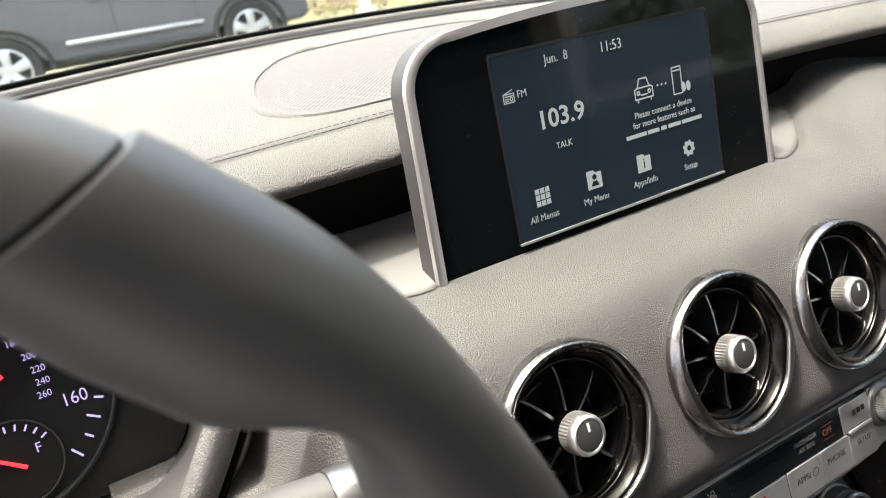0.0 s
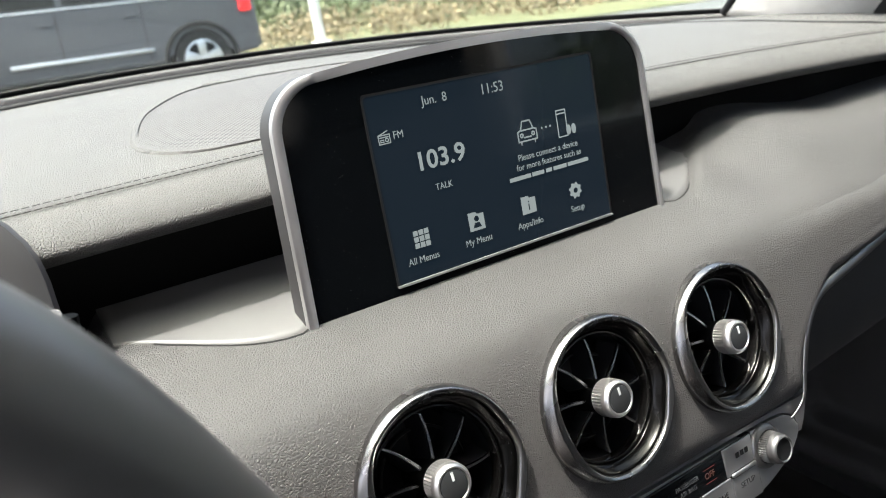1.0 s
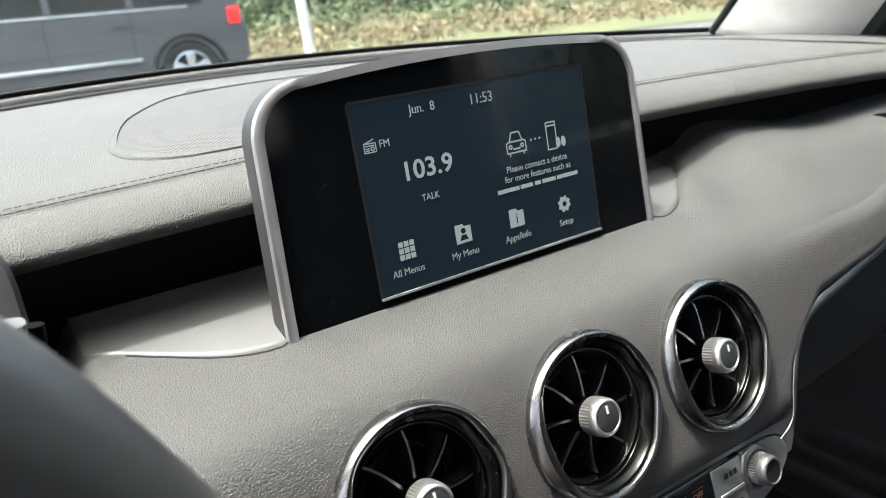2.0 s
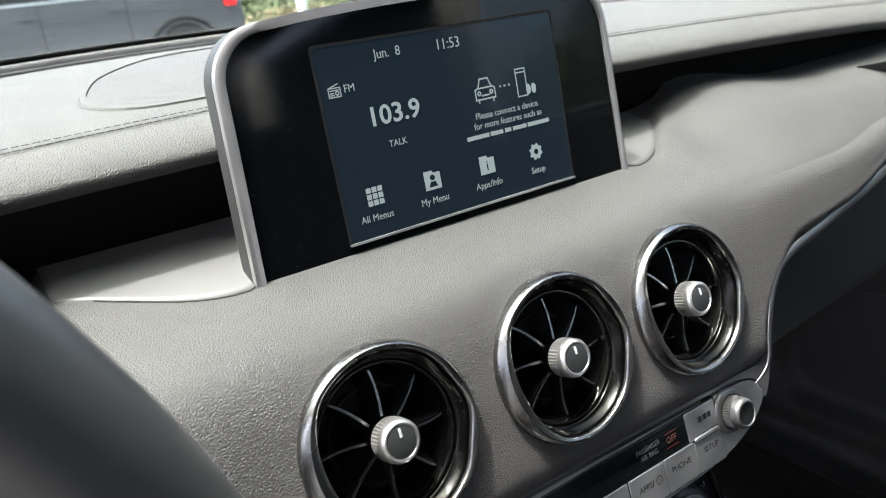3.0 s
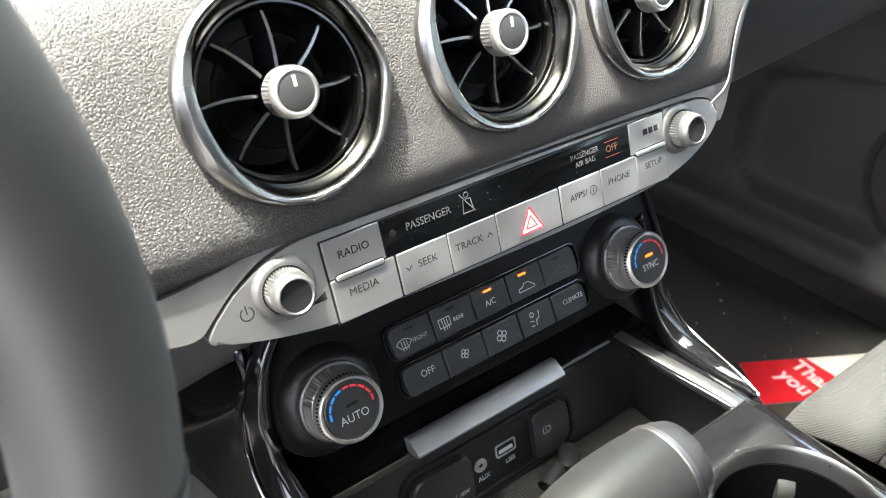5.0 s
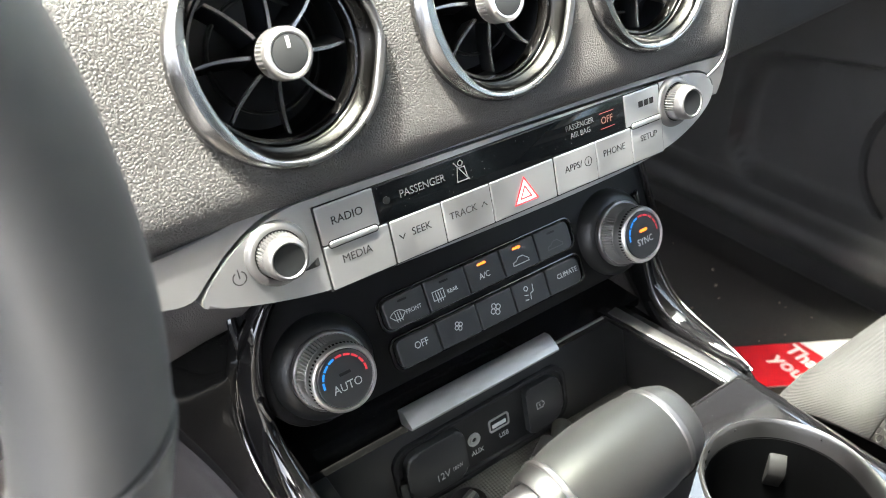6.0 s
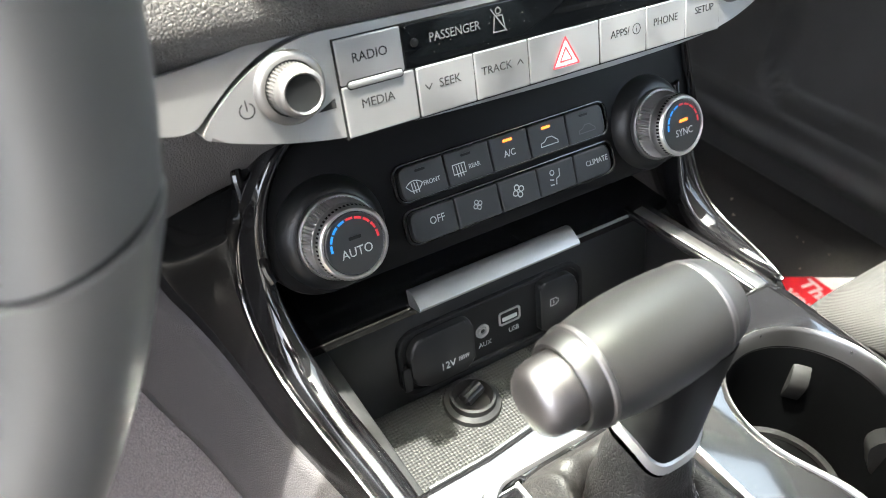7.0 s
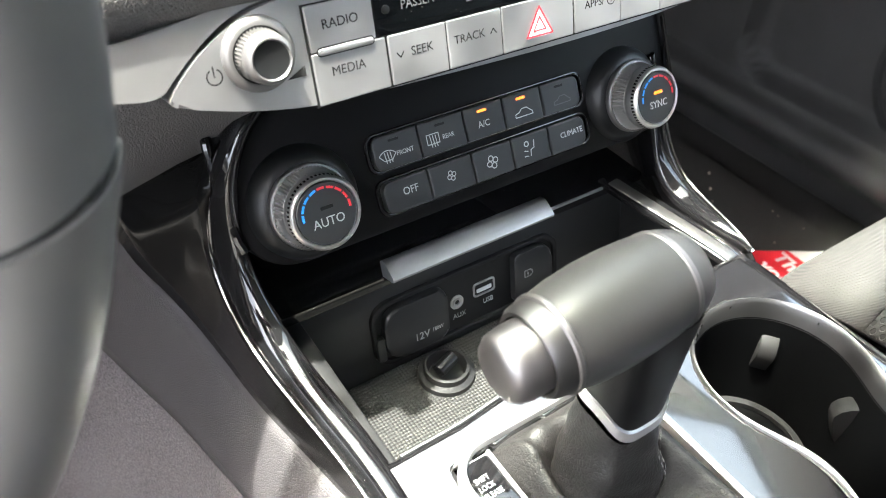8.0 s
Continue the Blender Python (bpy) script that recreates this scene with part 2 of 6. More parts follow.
def panel(x, y, z, lean):
    """A pose whose local x runs along the car's width, y up the leaning face and z out of it, to the cabin."""
    return pose(x, y, z, 90 - lean, 0, 0)


def box(w, d, h, bevel=0.0, segs=2, at=(0, 0, 0)):
    bm = bmesh.new()
    bmesh.ops.create_cube(bm, size=1)
    bmesh.ops.scale(bm, vec=(w, d, h), verts=bm.verts)
    bmesh.ops.translate(bm, vec=at, verts=bm.verts)
    if bevel:
        bmesh.ops.bevel(bm, geom=bm.edges[:], offset=bevel, segments=segs, profile=0.5, affect="EDGES")
    return bm


def rounded(w, h, r, n=5, cx=0.0, cy=0.0):
    """Points of a rounded rectangle; r is one radius or four (from lower left, counterclockwise)."""
    rs = r if isinstance(r, (tuple, list)) else (r,) * 4
    out = []
    for (sx, sy, a0), q in zip(((-1, -1, 180), (1, -1, 270), (1, 1, 0), (-1, 1, 90)), rs):
        for i in range(n + 1):
            a = radians(a0 + 90 * i / n)
            out.append((cx + sx * (w / 2 - q) + q * math.cos(a), cy + sy * (h / 2 - q) + q * math.sin(a)))
    return out


def prism(points, z0, z1, bevel=0.0, segs=2):
    """An outline in the local xy plane, extruded from z0 to z1, its upper rim rounded."""
    bm = bmesh.new()
    low = [bm.verts.new((x, y, z0)) for x, y in points]
    top = [bm.verts.new((x, y, z1)) for x, y in points]
    n = len(points)
    f = bm.faces.new(top)
    bm.faces.new(low[::-1])
    for i in range(n):
        bm.faces.new((low[i], low[(i + 1) % n], top[(i + 1) % n], top[i]))
    if bevel:
        bmesh.ops.bevel(bm, geom=f.edges[:], offset=bevel, segments=segs, profile=0.5, affect="EDGES")
    return bm


def frame_prism(outer, inner, z0, z1, bevel=0.0):
    """A ring between two outlines of as many points, extruded."""
    bm = bmesh.new()
    n = len(outer)
    rows = [[bm.verts.new((x, y, z)) for x, y in pts] for pts, z in ((outer, z0), (outer, z1), (inner, z1), (inner, z0))]
    for k in range(4):
        a, b = rows[k], rows[(k + 1) % 4]
        for i in range(n):
            bm.faces.new((a[i], a[(i + 1) % n], b[(i + 1) % n], b[i]))
    if bevel:
        es = [e for e in bm.edges if all(abs(v.co.z - z1) < 1e-7 for v in e.verts) and len({v in rows[1] for v in e.verts}) == 1]
        bmesh.ops.bevel(bm, geom=es, offset=bevel, segments=2, profile=0.5, affect="EDGES")
    return bm


def lathe(profile, n=40, knurl=0.0, knurl_rows=()):
    """A profile of (radius, z) turned round the local z axis. Rows in knurl_rows get ribs."""
    bm = bmesh.new()
    rings = []
    for k, (r, z) in enumerate(profile):
        if r < 1e-6:
            rings.append([bm.verts.new((0, 0, z))])
            continue
        ring = []
        for i in range(n):
            a = 2 * math.pi * i / n
            q = r - (knurl if (k in knurl_rows and i % 2) else 0.0)
            ring.append(bm.verts.new((q * math.cos(a), q * math.sin(a), z)))
        rings.append(ring)
    for a, b in zip(rings, rings[1:]):
        if len(a) == 1 and len(b) == 1:
            continue
        for i in range(n):
            j = (i + 1) % n
            if len(a) == 1:
                bm.faces.new((a[0], b[i], b[j]))
            elif len(b) == 1:
                bm.faces.new((a[i], a[j], b[0]))
            else:
                bm.faces.new((a[i], a[j], b[j], b[i]))
    return bm


def surface(f, nu, nv, close_u=False):
    """A sheet of f(u, v), u and v from 0 to 1."""
    bm = bmesh.new()
    g = [[bm.verts.new(f(i / nu, j / nv)) for j in range(nv + 1)] for i in range(nu if close_u else nu + 1)]
    for i in range(nu):
        for j in range(nv):
            a, b = g[i], g[(i + 1) % len(g)]
            bm.faces.new((a[j], b[j], b[j + 1], a[j + 1]))
    return bm


def spline(points, n):
    """A smooth run of n+1 points through the given ones."""
    p = [Vector(q) for q in points]
    out = []
    for i in range(n + 1):
        t = i / n * (len(p) - 1)
        k = min(int(t), len(p) - 2)
        u = t - k
        a, b, c, d = p[max(k - 1, 0)], p[k], p[k + 1], p[min(k + 2, len(p) - 1)]
        out.append(0.5 * ((2 * b) + (c - a) * u + (2 * a - 5 * b + 4 * c - d) * u * u + (3 * b - a - 3 * c + d) * u ** 3))
    return out


def sweep(path, section, up=(0, 0, 1), scale=None, caps=True):
    """A closed section (list of side, up offsets) drawn along a path."""
    bm = bmesh.new()
    rings = []
    n = len(path)
    for i, p in enumerate(path):
        t = (path[min(i + 1, n - 1)] - path[max(i - 1, 0)]).normalized()
        s = t.cross(Vector(up)).normalized()
        w = s.cross(t).normalized()
        k = scale(i / (n - 1)) if scale else 1.0
        rings.append([bm.verts.new(p + s * a * k + w * b * k) for a, b in section])
    m = len(section)
    for a, b in zip(rings, rings[1:]):
        for i in range(m):
            bm.faces.new((a[i], a[(i + 1) % m], b[(i + 1) % m], b[i]))
    if caps:
        bm.faces.new(rings[0][::-1])
        bm.faces.new(rings[-1])
    return bm


def disc_section(r, n=10, flat=1.0):
    return [(r * math.cos(2 * math.pi * i / n), flat * r * math.sin(2 * math.pi * i / n)) for i in range(n)]


def words(body, size, parent, material, x, y, z, align="CENTER", squeeze=0.92, name="lettering", turn=0.0, bold=0.0):
    c = bpy.data.curves.new("words", "FONT")
    c.offset = bold
    c.body, c.size, c.align_x, c.align_y, c.extrude = body, size, align, "CENTER", 0.00008
    c.resolution_u = 3
    tmp = bpy.data.objects.new("words", c)
    me = bpy.data.meshes.new_from_object(tmp)
    bpy.data.objects.remove(tmp)
    bpy.data.curves.remove(c)
    me.materials.clear()
    me.materials.append(material)
    return part(name, me, material, parent, m=pose(x, y, z, 0, 0, turn) @ Matrix.Diagonal((squeeze, 1, 1, 1)))


def flat_mark(points, parent, material, z, name="marking", h=0.00012):
    return part(name, prism(points, z, z + h), material, parent, smooth=0)


def strokes(lines, width, parent, material, z, name="icon"):
    """An icon of straight strokes, all in one mesh."""
    bm = bmesh.new()
    for (x0, y0), (x1, y1) in lines:
        d = Vector((x1 - x0, y1 - y0, 0))
        if d.length < 1e-7:
            continue
        d.normalize()
        s = Vector((-d.y, d.x, 0)) * width / 2
        e = d * width * 0.3
        a, b = Vector((x0, y0, z)) - e, Vector((x1, y1, z)) + e
        bm.faces.new([bm.verts.new(q) for q in (a + s, a - s, b - s, b + s)])
    return part(name, bm, material, parent, smooth=0)


def loop_lines(pts):
    return list(zip(pts, pts[1:] + pts[:1]))


def arc_pts(cx, cy, r, a0, a1, n=8, ry=None):
    ry = r if ry is None else ry
    return [(cx + r * math.cos(radians(a0 + (a1 - a0) * i / n)), cy + ry * math.sin(radians(a0 + (a1 - a0) * i / n))) for i in range(n + 1)]


def run_lines(pts):
    return list(zip(pts, pts[1:]))


def lerp_profile(table, x):
    """Blends profiles given at stations along x."""
    xs = sorted(table)
    if x <= xs[0]:
        return table[xs[0]]
    if x >= xs[-1]:
        return table[xs[-1]]
    for a, b in zip(xs, xs[1:]):
        if a <= x <= b:
            t = (x - a) / (b - a)
            t = t * t * (3 - 2 * t)
            return [((1 - t) * p[0] + t * q[0], (1 - t) * p[1] + t * q[1]) for p, q in zip(table[a], table[b])]


def profile_at(prof, v):
    t = v * (len(prof) - 1)
    k = min(int(t), len(prof) - 2)
    u = t - k
    a, b, c, d = prof[max(k - 1, 0)], prof[k], prof[k + 1], prof[min(k + 2, len(prof) - 1)]
    return tuple(0.5 * (2 * b[i] + (c[i] - a[i]) * u + (2 * a[i] - 5 * b[i] + 4 * c[i] - d[i]) * u * u + (3 * b[i] - a[i] - 3 * c[i] + d[i]) * u ** 3) for i in (0, 1))

# ---- cabin shell ----
def windshield_y(x):
    return 0.60 - 0.24 * (x / 0.72) ** 2


def pad_profile(x):
    k = abs(x) / 0.7
    drop = 0.030 * k ** 2
    back = windshield_y(x) - 0.05
    return [(back, 1.016 - drop * 1.2), (0.30, 1.021 - drop), (0.20, 1.018 - drop), (0.14, 1.0135 - drop), (0.10, 1.0105 - drop),
            (0.075, 1.0068 - drop), (0.060, 1.0033 - drop), (0.046, 0.9985 - drop), (0.0365, 0.9925 - drop), (0.033, 0.9865 - drop),
            (0.0385, 0.9808 - drop), (0.055, 0.9785 - drop), (0.085, 0.977 - drop), (0.130, 0.976 - drop)]


dashboard = thing("dashboard", pose(0, 0.1, 0.9), "dark grey soft-touch dashboard with stitched upper pad", "dashboard")


def pad_point(u, v):
    x = -0.72 + 1.44 * u
    y, z = profile_at(pad_profile(x), v)
    return (x, y, z)


thicken(part("upper_pad", surface(pad_point, 72, 52), M_PAD, dashboard, "grained dark grey padded top", world=True, smooth=60), 0.004)

# recess wall below the pad, near-black where the space fades into shade
part("inner_cover", box(1.46, 0.52, 0.012, at=(0, 0.385, 0.925)), M_DARK, dashboard, world=True)
part("recess_wall", box(1.40, 0.02, 0.105, 0.002, at=(0, 0.080, 0.930)), M_PIT, dashboard, "recess wall under the pad, its shade painted near-black", world=True)

# fascia behind the vents, its ledge and the passenger side rising to the pad
CENTRE = [(-0.074, 0.800), (-0.0840, 0.8145), (-0.078, 0.840), (-0.070, 0.866), (-0.0615, 0.890), (-0.0525, 0.9045), (-0.0400, 0.9115), (-0.014, 0.9172), (0.028, 0.9290), (0.128, 0.9505)]
LEFT = [(-0.074, 0.800), (-0.0840, 0.8145), (-0.078, 0.835), (-0.072, 0.850), (-0.066, 0.858), (-0.056, 0.863), (-0.042, 0.866), (-0.016, 0.867), (0.03, 0.866), (0.128, 0.864)]
RIGHT = [(-0.074, 0.800), (-0.0840, 0.8145), (-0.078, 0.840), (-0.070, 0.866), (-0.0615, 0.890), (-0.0515, 0.9055), (-0.036, 0.9160), (-0.004, 0.9310), (0.045, 0.9450), (0.128, 0.9540)]
FAR = [(-0.0545, 0.800), (-0.0645, 0.8145), (-0.058, 0.840), (-0.050, 0.866), (-0.042, 0.886), (-0.032, 0.902), (-0.012, 0.916), (0.014, 0.926), (0.06, 0.932), (0.128, 0.934)]
STATIONS = {-0.30: LEFT, -0.240: LEFT, -0.208: CENTRE, 0.195: CENTRE, 0.265: RIGHT, 0.40: FAR, 0.70: FAR}


def fascia_low(x):
    """Height of the fascia's lower rim, which climbs to the passenger side."""
    if x < 0.150:
        return 0.0
    t = min((x - 0.150) / 0.055, 1.0)
    z = 0.795 + 0.068 * t ** 0.6
    if x > 0.205:
        z = 0.863 + (x - 0.205) * 0.13
    return z


# outline of the ledge, which flares out under the pad on the passenger side
ledge_outline = spline([(-0.214, 0.0346, 0), (-0.2022, 0.0295, 0), (-0.183, 0.0165, 0), (-0.158, 0.0022, 0), (-0.134, -0.003, 0), (-0.105, 0.002, 0), (0.105, 0.002, 0), (0.134, -0.003, 0), (0.158, 0.0045, 0), (0.180, 0.0215, 0), (0.203, 0.042, 0), (0.235, 0.068, 0), (0.268, 0.096, 0)], 72)
seam_line = [(p.x, p.y) for p in ledge_outline]


def ramp(a, b, q):
    t = min(max((q - a) / (b - a), 0.0), 1.0)
    return t * t * (3 - 2 * t)


def beside_ledge(x, y):
    """Rise of the fascia along the passenger side of the ledge."""
    if x < 0.13:
        return 0.0
    line = float(np.interp(x, [q[0] for q in seam_line], [q[1] for q in seam_line]))
    return 0.0066 * ramp(0.140, 0.172, x) * ramp(-0.045, 0.004, y) * ramp(0.0005, 0.0060, (line - y) * 0.75)


def fascia_point(u, v):
    x = -0.30 + 1.0 * u
    prof = lerp_profile(STATIONS, x)
    low = fascia_low(x)
    y, z = profile_at(prof, v)
    if low > 0.795 and z < 0.905:
        w = (0.905 - z) / (0.905 - 0.795)
        zz = 0.905 - w * (0.905 - low)
        y = y + (zz - z) * 0.3
        z = zz
    return (x, y, z + beside_ledge(x, y))


fascia_bm = surface(fascia_point, 440, 110)
holes = []
for f in fascia_bm.faces:
    c = f.calc_center_median()
    if c.y < -0.045 and any(math.hypot(c.x - vx, (c.z - 0.8625) / math.cos(radians(17))) < 0.0395 for vx in (-0.1065, -0.0028, 0.0935)):
        holes.append(f)
bmesh.ops.delete(fascia_bm, geom=holes, context="FACES")
thicken(part("fascia", fascia_bm, M_FASCIA, dashboard, "leather-grained dark grey fascia", world=True, smooth=60), 0.004, 1.0)

# smooth insert under the display, with its raised seam
CENTRE_Y, CENTRE_Z = zip(*[profile_at(CENTRE, 0.45 + 0.55 * q / 160) for q in range(161)])


def ledge_point(u, v):
    x = -0.212 + 0.474 * u
    front = float(np.interp(x, [q[0] for q in seam_line], [q[1] for q in seam_line]))
    y = front + (0.124 - front) * v
    z = float(np.interp(y, CENTRE_Y, CENTRE_Z)) + 0.0043
    return (x, y, z)


thicken(part("ledge", surface(ledge_point, 60, 24), M_LEDGE, dashboard, "smooth grey ledge scooped under the pad", world=True, smooth=60), 0.003)

seam_pts = []
for q in range(61):
    lx, ly, lz = ledge_point(q / 60, 0.0)
    seam_pts.append(Vector((lx, ly - 0.0006, lz - 0.0004)))
part("ledge_seam", sweep(seam_pts[2:], disc_section(0.0006, 6)), M_STITCH, dashboard, "dark joint along the ledge", world=True)

# two rows of stitches along the pad
def stitch_row(dy, parent):
    bm = bmesh.new()
    x = -0.70
    while x < 0.70:
        a = []
        for xx in (x, x + 0.0034):
            k = abs(xx) / 0.7
            drop = 0.030 * k ** 2
            a.append(Vector((xx, 0.0580 + dy, 1.0036 + dy * 0.26 - drop)))
        d = (a[1] - a[0]).normalized()
        s = d.cross(Vector((0, 0, 1))).normalized() * 0.00036
        up = Vector((0, 0, 0.0004))
        for q in ((a[0] + s, a[1] + s, a[1] + up, a[0] + up), (a[0] + up, a[1] + up, a[1] - s, a[0] - s)):
            bm.faces.new([bm.verts.new(v) for v in q])
        x += 0.0046
    return part("stitching", bm, M_STITCH, parent, "dark double stitching", world=True, smooth=0, kind="stuff")


stitch_row(0.0, dashboard)
stitch_row(0.0048, dashboard)
seam = sweep([Vector((-0.70 + 1.4 * i / 80, 0.0604, 1.0032 - 0.030 * (abs(-0.70 + 1.4 * i / 80) / 0.7) ** 2)) for i in range(81)], disc_section(0.0010, 8))
part("seam", seam, M_PAD, dashboard, world=True)

# lower dash, driver side and passenger side
def lower_left(u, v, x0=-0.74, x1=-0.12):
    x = x0 + (x1 - x0) * u
    prof = [(-0.070, 0.800), (-0.066, 0.772), (-0.050, 0.745), (-0.024, 0.715), (0.02, 0.670), (0.09, 0.600), (0.20, 0.520)]
    y, z = profile_at(prof, v)
    return (x, y, z)


thicken(part("knee_panel", surface(lambda u, v: lower_left(u, v, -0.74, -0.203), 24, 24), M_SATIN, dashboard, "smooth black knee panel", world=True, smooth=60), 0.004, 1.0)
thicken(part("lower_panel", surface(lambda u, v: lower_left(u, v, -0.202, -0.12), 10, 24), M_DARKGRAIN, dashboard, "dark grained panel beside the console", world=True, smooth=60), 0.004, 1.0)


def lower_right(u, v):
    x = 0.118 + 0.61 * u
    top = max(0.806, fascia_low(x) + 0.004)
    foot = 0.778 + 0.08 * (x - 0.25)
    prof = [(-0.052 + 0.02 * u, top), (-0.051 + 0.02 * u, 0.5 * (top + foot)), (-0.044, foot + 0.008), (-0.032, foot), (0.03, foot - 0.004), (0.20, foot - 0.01), (0.40, foot - 0.03)]
    y, z = profile_at(prof, v)
    return (x, y, z)


thicken(part("glove_box", surface(lower_right, 40, 24), leather("glove_box_grain", (0.020, 0.020, 0.021), 0.55, 650, 0.4, 0.00025), dashboard, "black glove box front and underside", world=True, smooth=60), 0.004, 1.0)

# satin trim that runs along the fascia's lower rim to the passenger side
trim_path = spline([(0.135, -0.0915, 0.798), (0.149, -0.0905, 0.806), (0.158, -0.085, 0.826), (0.170, -0.079, 0.846), (0.190, -0.074, 0.860), (0.23, -0.071, 0.867), (0.30, -0.064, 0.876), (0.40, -0.053, 0.889), (0.55, -0.052, 0.908), (0.69, -0.052, 0.926)], 70)
part("passenger_trim", sweep(trim_path, [(0.0036 * math.cos(2 * math.pi * q / 12), 0.0018 * math.sin(2 * math.pi * q / 12)) for q in range(12)], up=(0, -1, 0.2), scale=lambda q: min(1.0, 0.18 + 1.6 * q)), M_RIM, dashboard, "satin silver trim line", world=True)

driver_trim_path = spline([(-0.62, -0.066, 0.806), (-0.45, -0.072, 0.806), (-0.30, -0.079, 0.805), (-0.235, -0.0825, 0.800), (-0.197, -0.0850, 0.7955)], 30)
part("driver_trim", sweep(driver_trim_path, [(a, b) for a, b in rounded(0.004, 0.0165, 0.0018, 3)], up=(0, 0, 1)), M_SILVER, dashboard, "satin silver trim strip", world=True)

part("driver_trim_edge", sweep([p + Vector((0, -0.0022, 0.0098)) for p in driver_trim_path], disc_section(0.0011, 8)), M_SILVER, dashboard, "bright upper edge of the trim", world=True)

# vent at the passenger end of the dash
end_vent = thing("side_air_vent", panel(0.526, -0.014, 0.911, 12), "black slatted air vent with a silver thumbwheel at the dash end", "air vent")
vent_shape = [(-0.076, 0.036), (-0.020, -0.036), (0.120, -0.030), (0.120, 0.040)]
part("housing", frame_prism(vent_shape, [(-0.067, 0.032), (-0.018, -0.031), (0.116, -0.026), (0.116, 0.036)], -0.085, 0.0, 0.0015), M_DARK, end_vent, "black surround")
part("back", prism(vent_shape, -0.085, -0.030), M_PIT, end_vent)
for k in range(5):
    yy = 0.024 - 0.012 * k
    xa = -0.064 + (0.032 - yy) * 0.78
    part("slat", prism([(xa, yy), (0.116, yy + 0.001), (0.116, yy + 0.003), (xa - 0.001, yy + 0.002)], -0.020, -0.002), M_DARK, end_vent)
part("thumbwheel", lathe([(0.000, -0.004), (0.010, -0.004), (0.011, -0.002), (0.011, 0.002), (0.010, 0.004), (0.000, 0.004)], 28), M_CHROME, end_vent, "silver thumbwheel", m=pose(-0.038, -0.002, -0.004, 90, 0, 40))
for x, y in ((-0.052, 0.016), (-0.026, -0.018)):
    part("dot_mark", lathe([(0.0028, -0.002), (0.0026, 0.0012), (0, 0.0014)], 14), M_SILVER, end_vent, m=pose(x, y, 0))

# grille of the central loudspeaker


def grille_outline(grow, n=64):
    half = spline([(0.0, 0.078, 0), (0.09, 0.079, 0), (0.145, 0.084, 0), (0.166, 0.112, 0), (0.155, 0.170, 0), (0.128, 0.235, 0), (0.085, 0.300, 0), (0.035, 0.326, 0), (0.0, 0.330, 0)], n // 2)
    pts = [(p.x, p.y) for p in half] + [(-p.x, p.y) for p in half[::-1][1:-1]]
    return [(x * (1 + grow / 0.16), 0.20 + (y - 0.20) * (1 + grow / 0.12)) for x, y in pts]


def pad_z(x, y):
    k = abs(x) / 0.7
    base = np.interp(y, [0.046, 0.060, 0.10, 0.14, 0.20, 0.30, 0.55], [0.9975, 1.0033, 1.0105, 1.0135, 1.018, 1.021, 1.016])
    return float(base) - 0.030 * k * k


speaker = thing("dash_speaker", pose(0, 0.165, 1.018), "dark grey perforated centre speaker grille in the dash top", "speaker")
bm = bmesh.new()
outer, inner = grille_outline(0.0), grille_outline(-0.0055)
ro = [bm.verts.new((x, y, pad_z(x, y) + 0.0005)) for x, y in outer]
rm = [bm.verts.new((x * 0.99, y, pad_z(x, y) + 0.0020)) for x, y in outer]
ri = [bm.verts.new((x, y, pad_z(x, y) + 0.0022)) for x, y in inner]
rb = [bm.verts.new((x, y, pad_z(x, y) - 0.0005)) for x, y in inner]
for a, b in ((ro, rm), (rm, ri), (ri, rb)):
    for i in range(len(a)):
        j = (i + 1) % len(a)
        bm.faces.new((a[i], a[j], b[j], b[i]))
part("rim", bm, M_PAD, speaker, "thin raised rim", world=True)
bm = bmesh.new()
c0 = [bm.verts.new((x, y, pad_z(x, y) + 0.0012)) for x, y in inner]
mid = [bm.verts.new((x * 0.5, 0.20 + (y - 0.20) * 0.5, pad_z(x * 0.5, 0.20 + (y - 0.20) * 0.5) + 0.0020)) for x, y in inner]
cc = bm.verts.new((0, 0.20, pad_z(0, 0.20) + 0.0022))
for i in range(len(c0)):
    j = (i + 1) % len(c0)
    bm.faces.new((c0[i], c0[j], mid[j], mid[i]))
    bm.faces.new((mid[i], mid[j], cc))


def perforated(name, color, hole, pitch):
    m, n, l, b = base_material(name, color, 0.6)
    vec = coords(n, l, (1 / pitch, 1 / pitch, 0.0))
    vec.node.inputs["Rotation"].default_value = (0, 0, radians(45))
    v = n.new("ShaderNodeTexVoronoi")
    v.voronoi_dimensions = "2D"
    v.inputs["Scale"].default_value = 1.0
    v.inputs["Randomness"].default_value = 0.0
    l.new(vec, v.inputs["Vector"])
    r = n.new("ShaderNodeMapRange")
    r.inputs["From Min"].default_value, r.inputs["From Max"].default_value = 0.30, 0.40
    l.new(v.outputs["Distance"], r.inputs["Value"])
    mx = n.new("ShaderNodeMix")
    mx.data_type = "RGBA"
    mx.inputs["A"].default_value, mx.inputs["B"].default_value = (*hole, 1), (*color, 1)
    l.new(r.outputs["Result"], mx.inputs["Factor"])
    l.new(mx.outputs["Result"], b.inputs["Base Color"])
    bump = n.new("ShaderNodeBump")
    bump.inputs["Strength"].default_value, bump.inputs["Distance"].default_value = 1.0, 0.0008
    l.new(r.outputs["Result"], bump.inputs["Height"])
    l.new(bump.outputs["Normal"], b.inputs["Normal"])
    return m


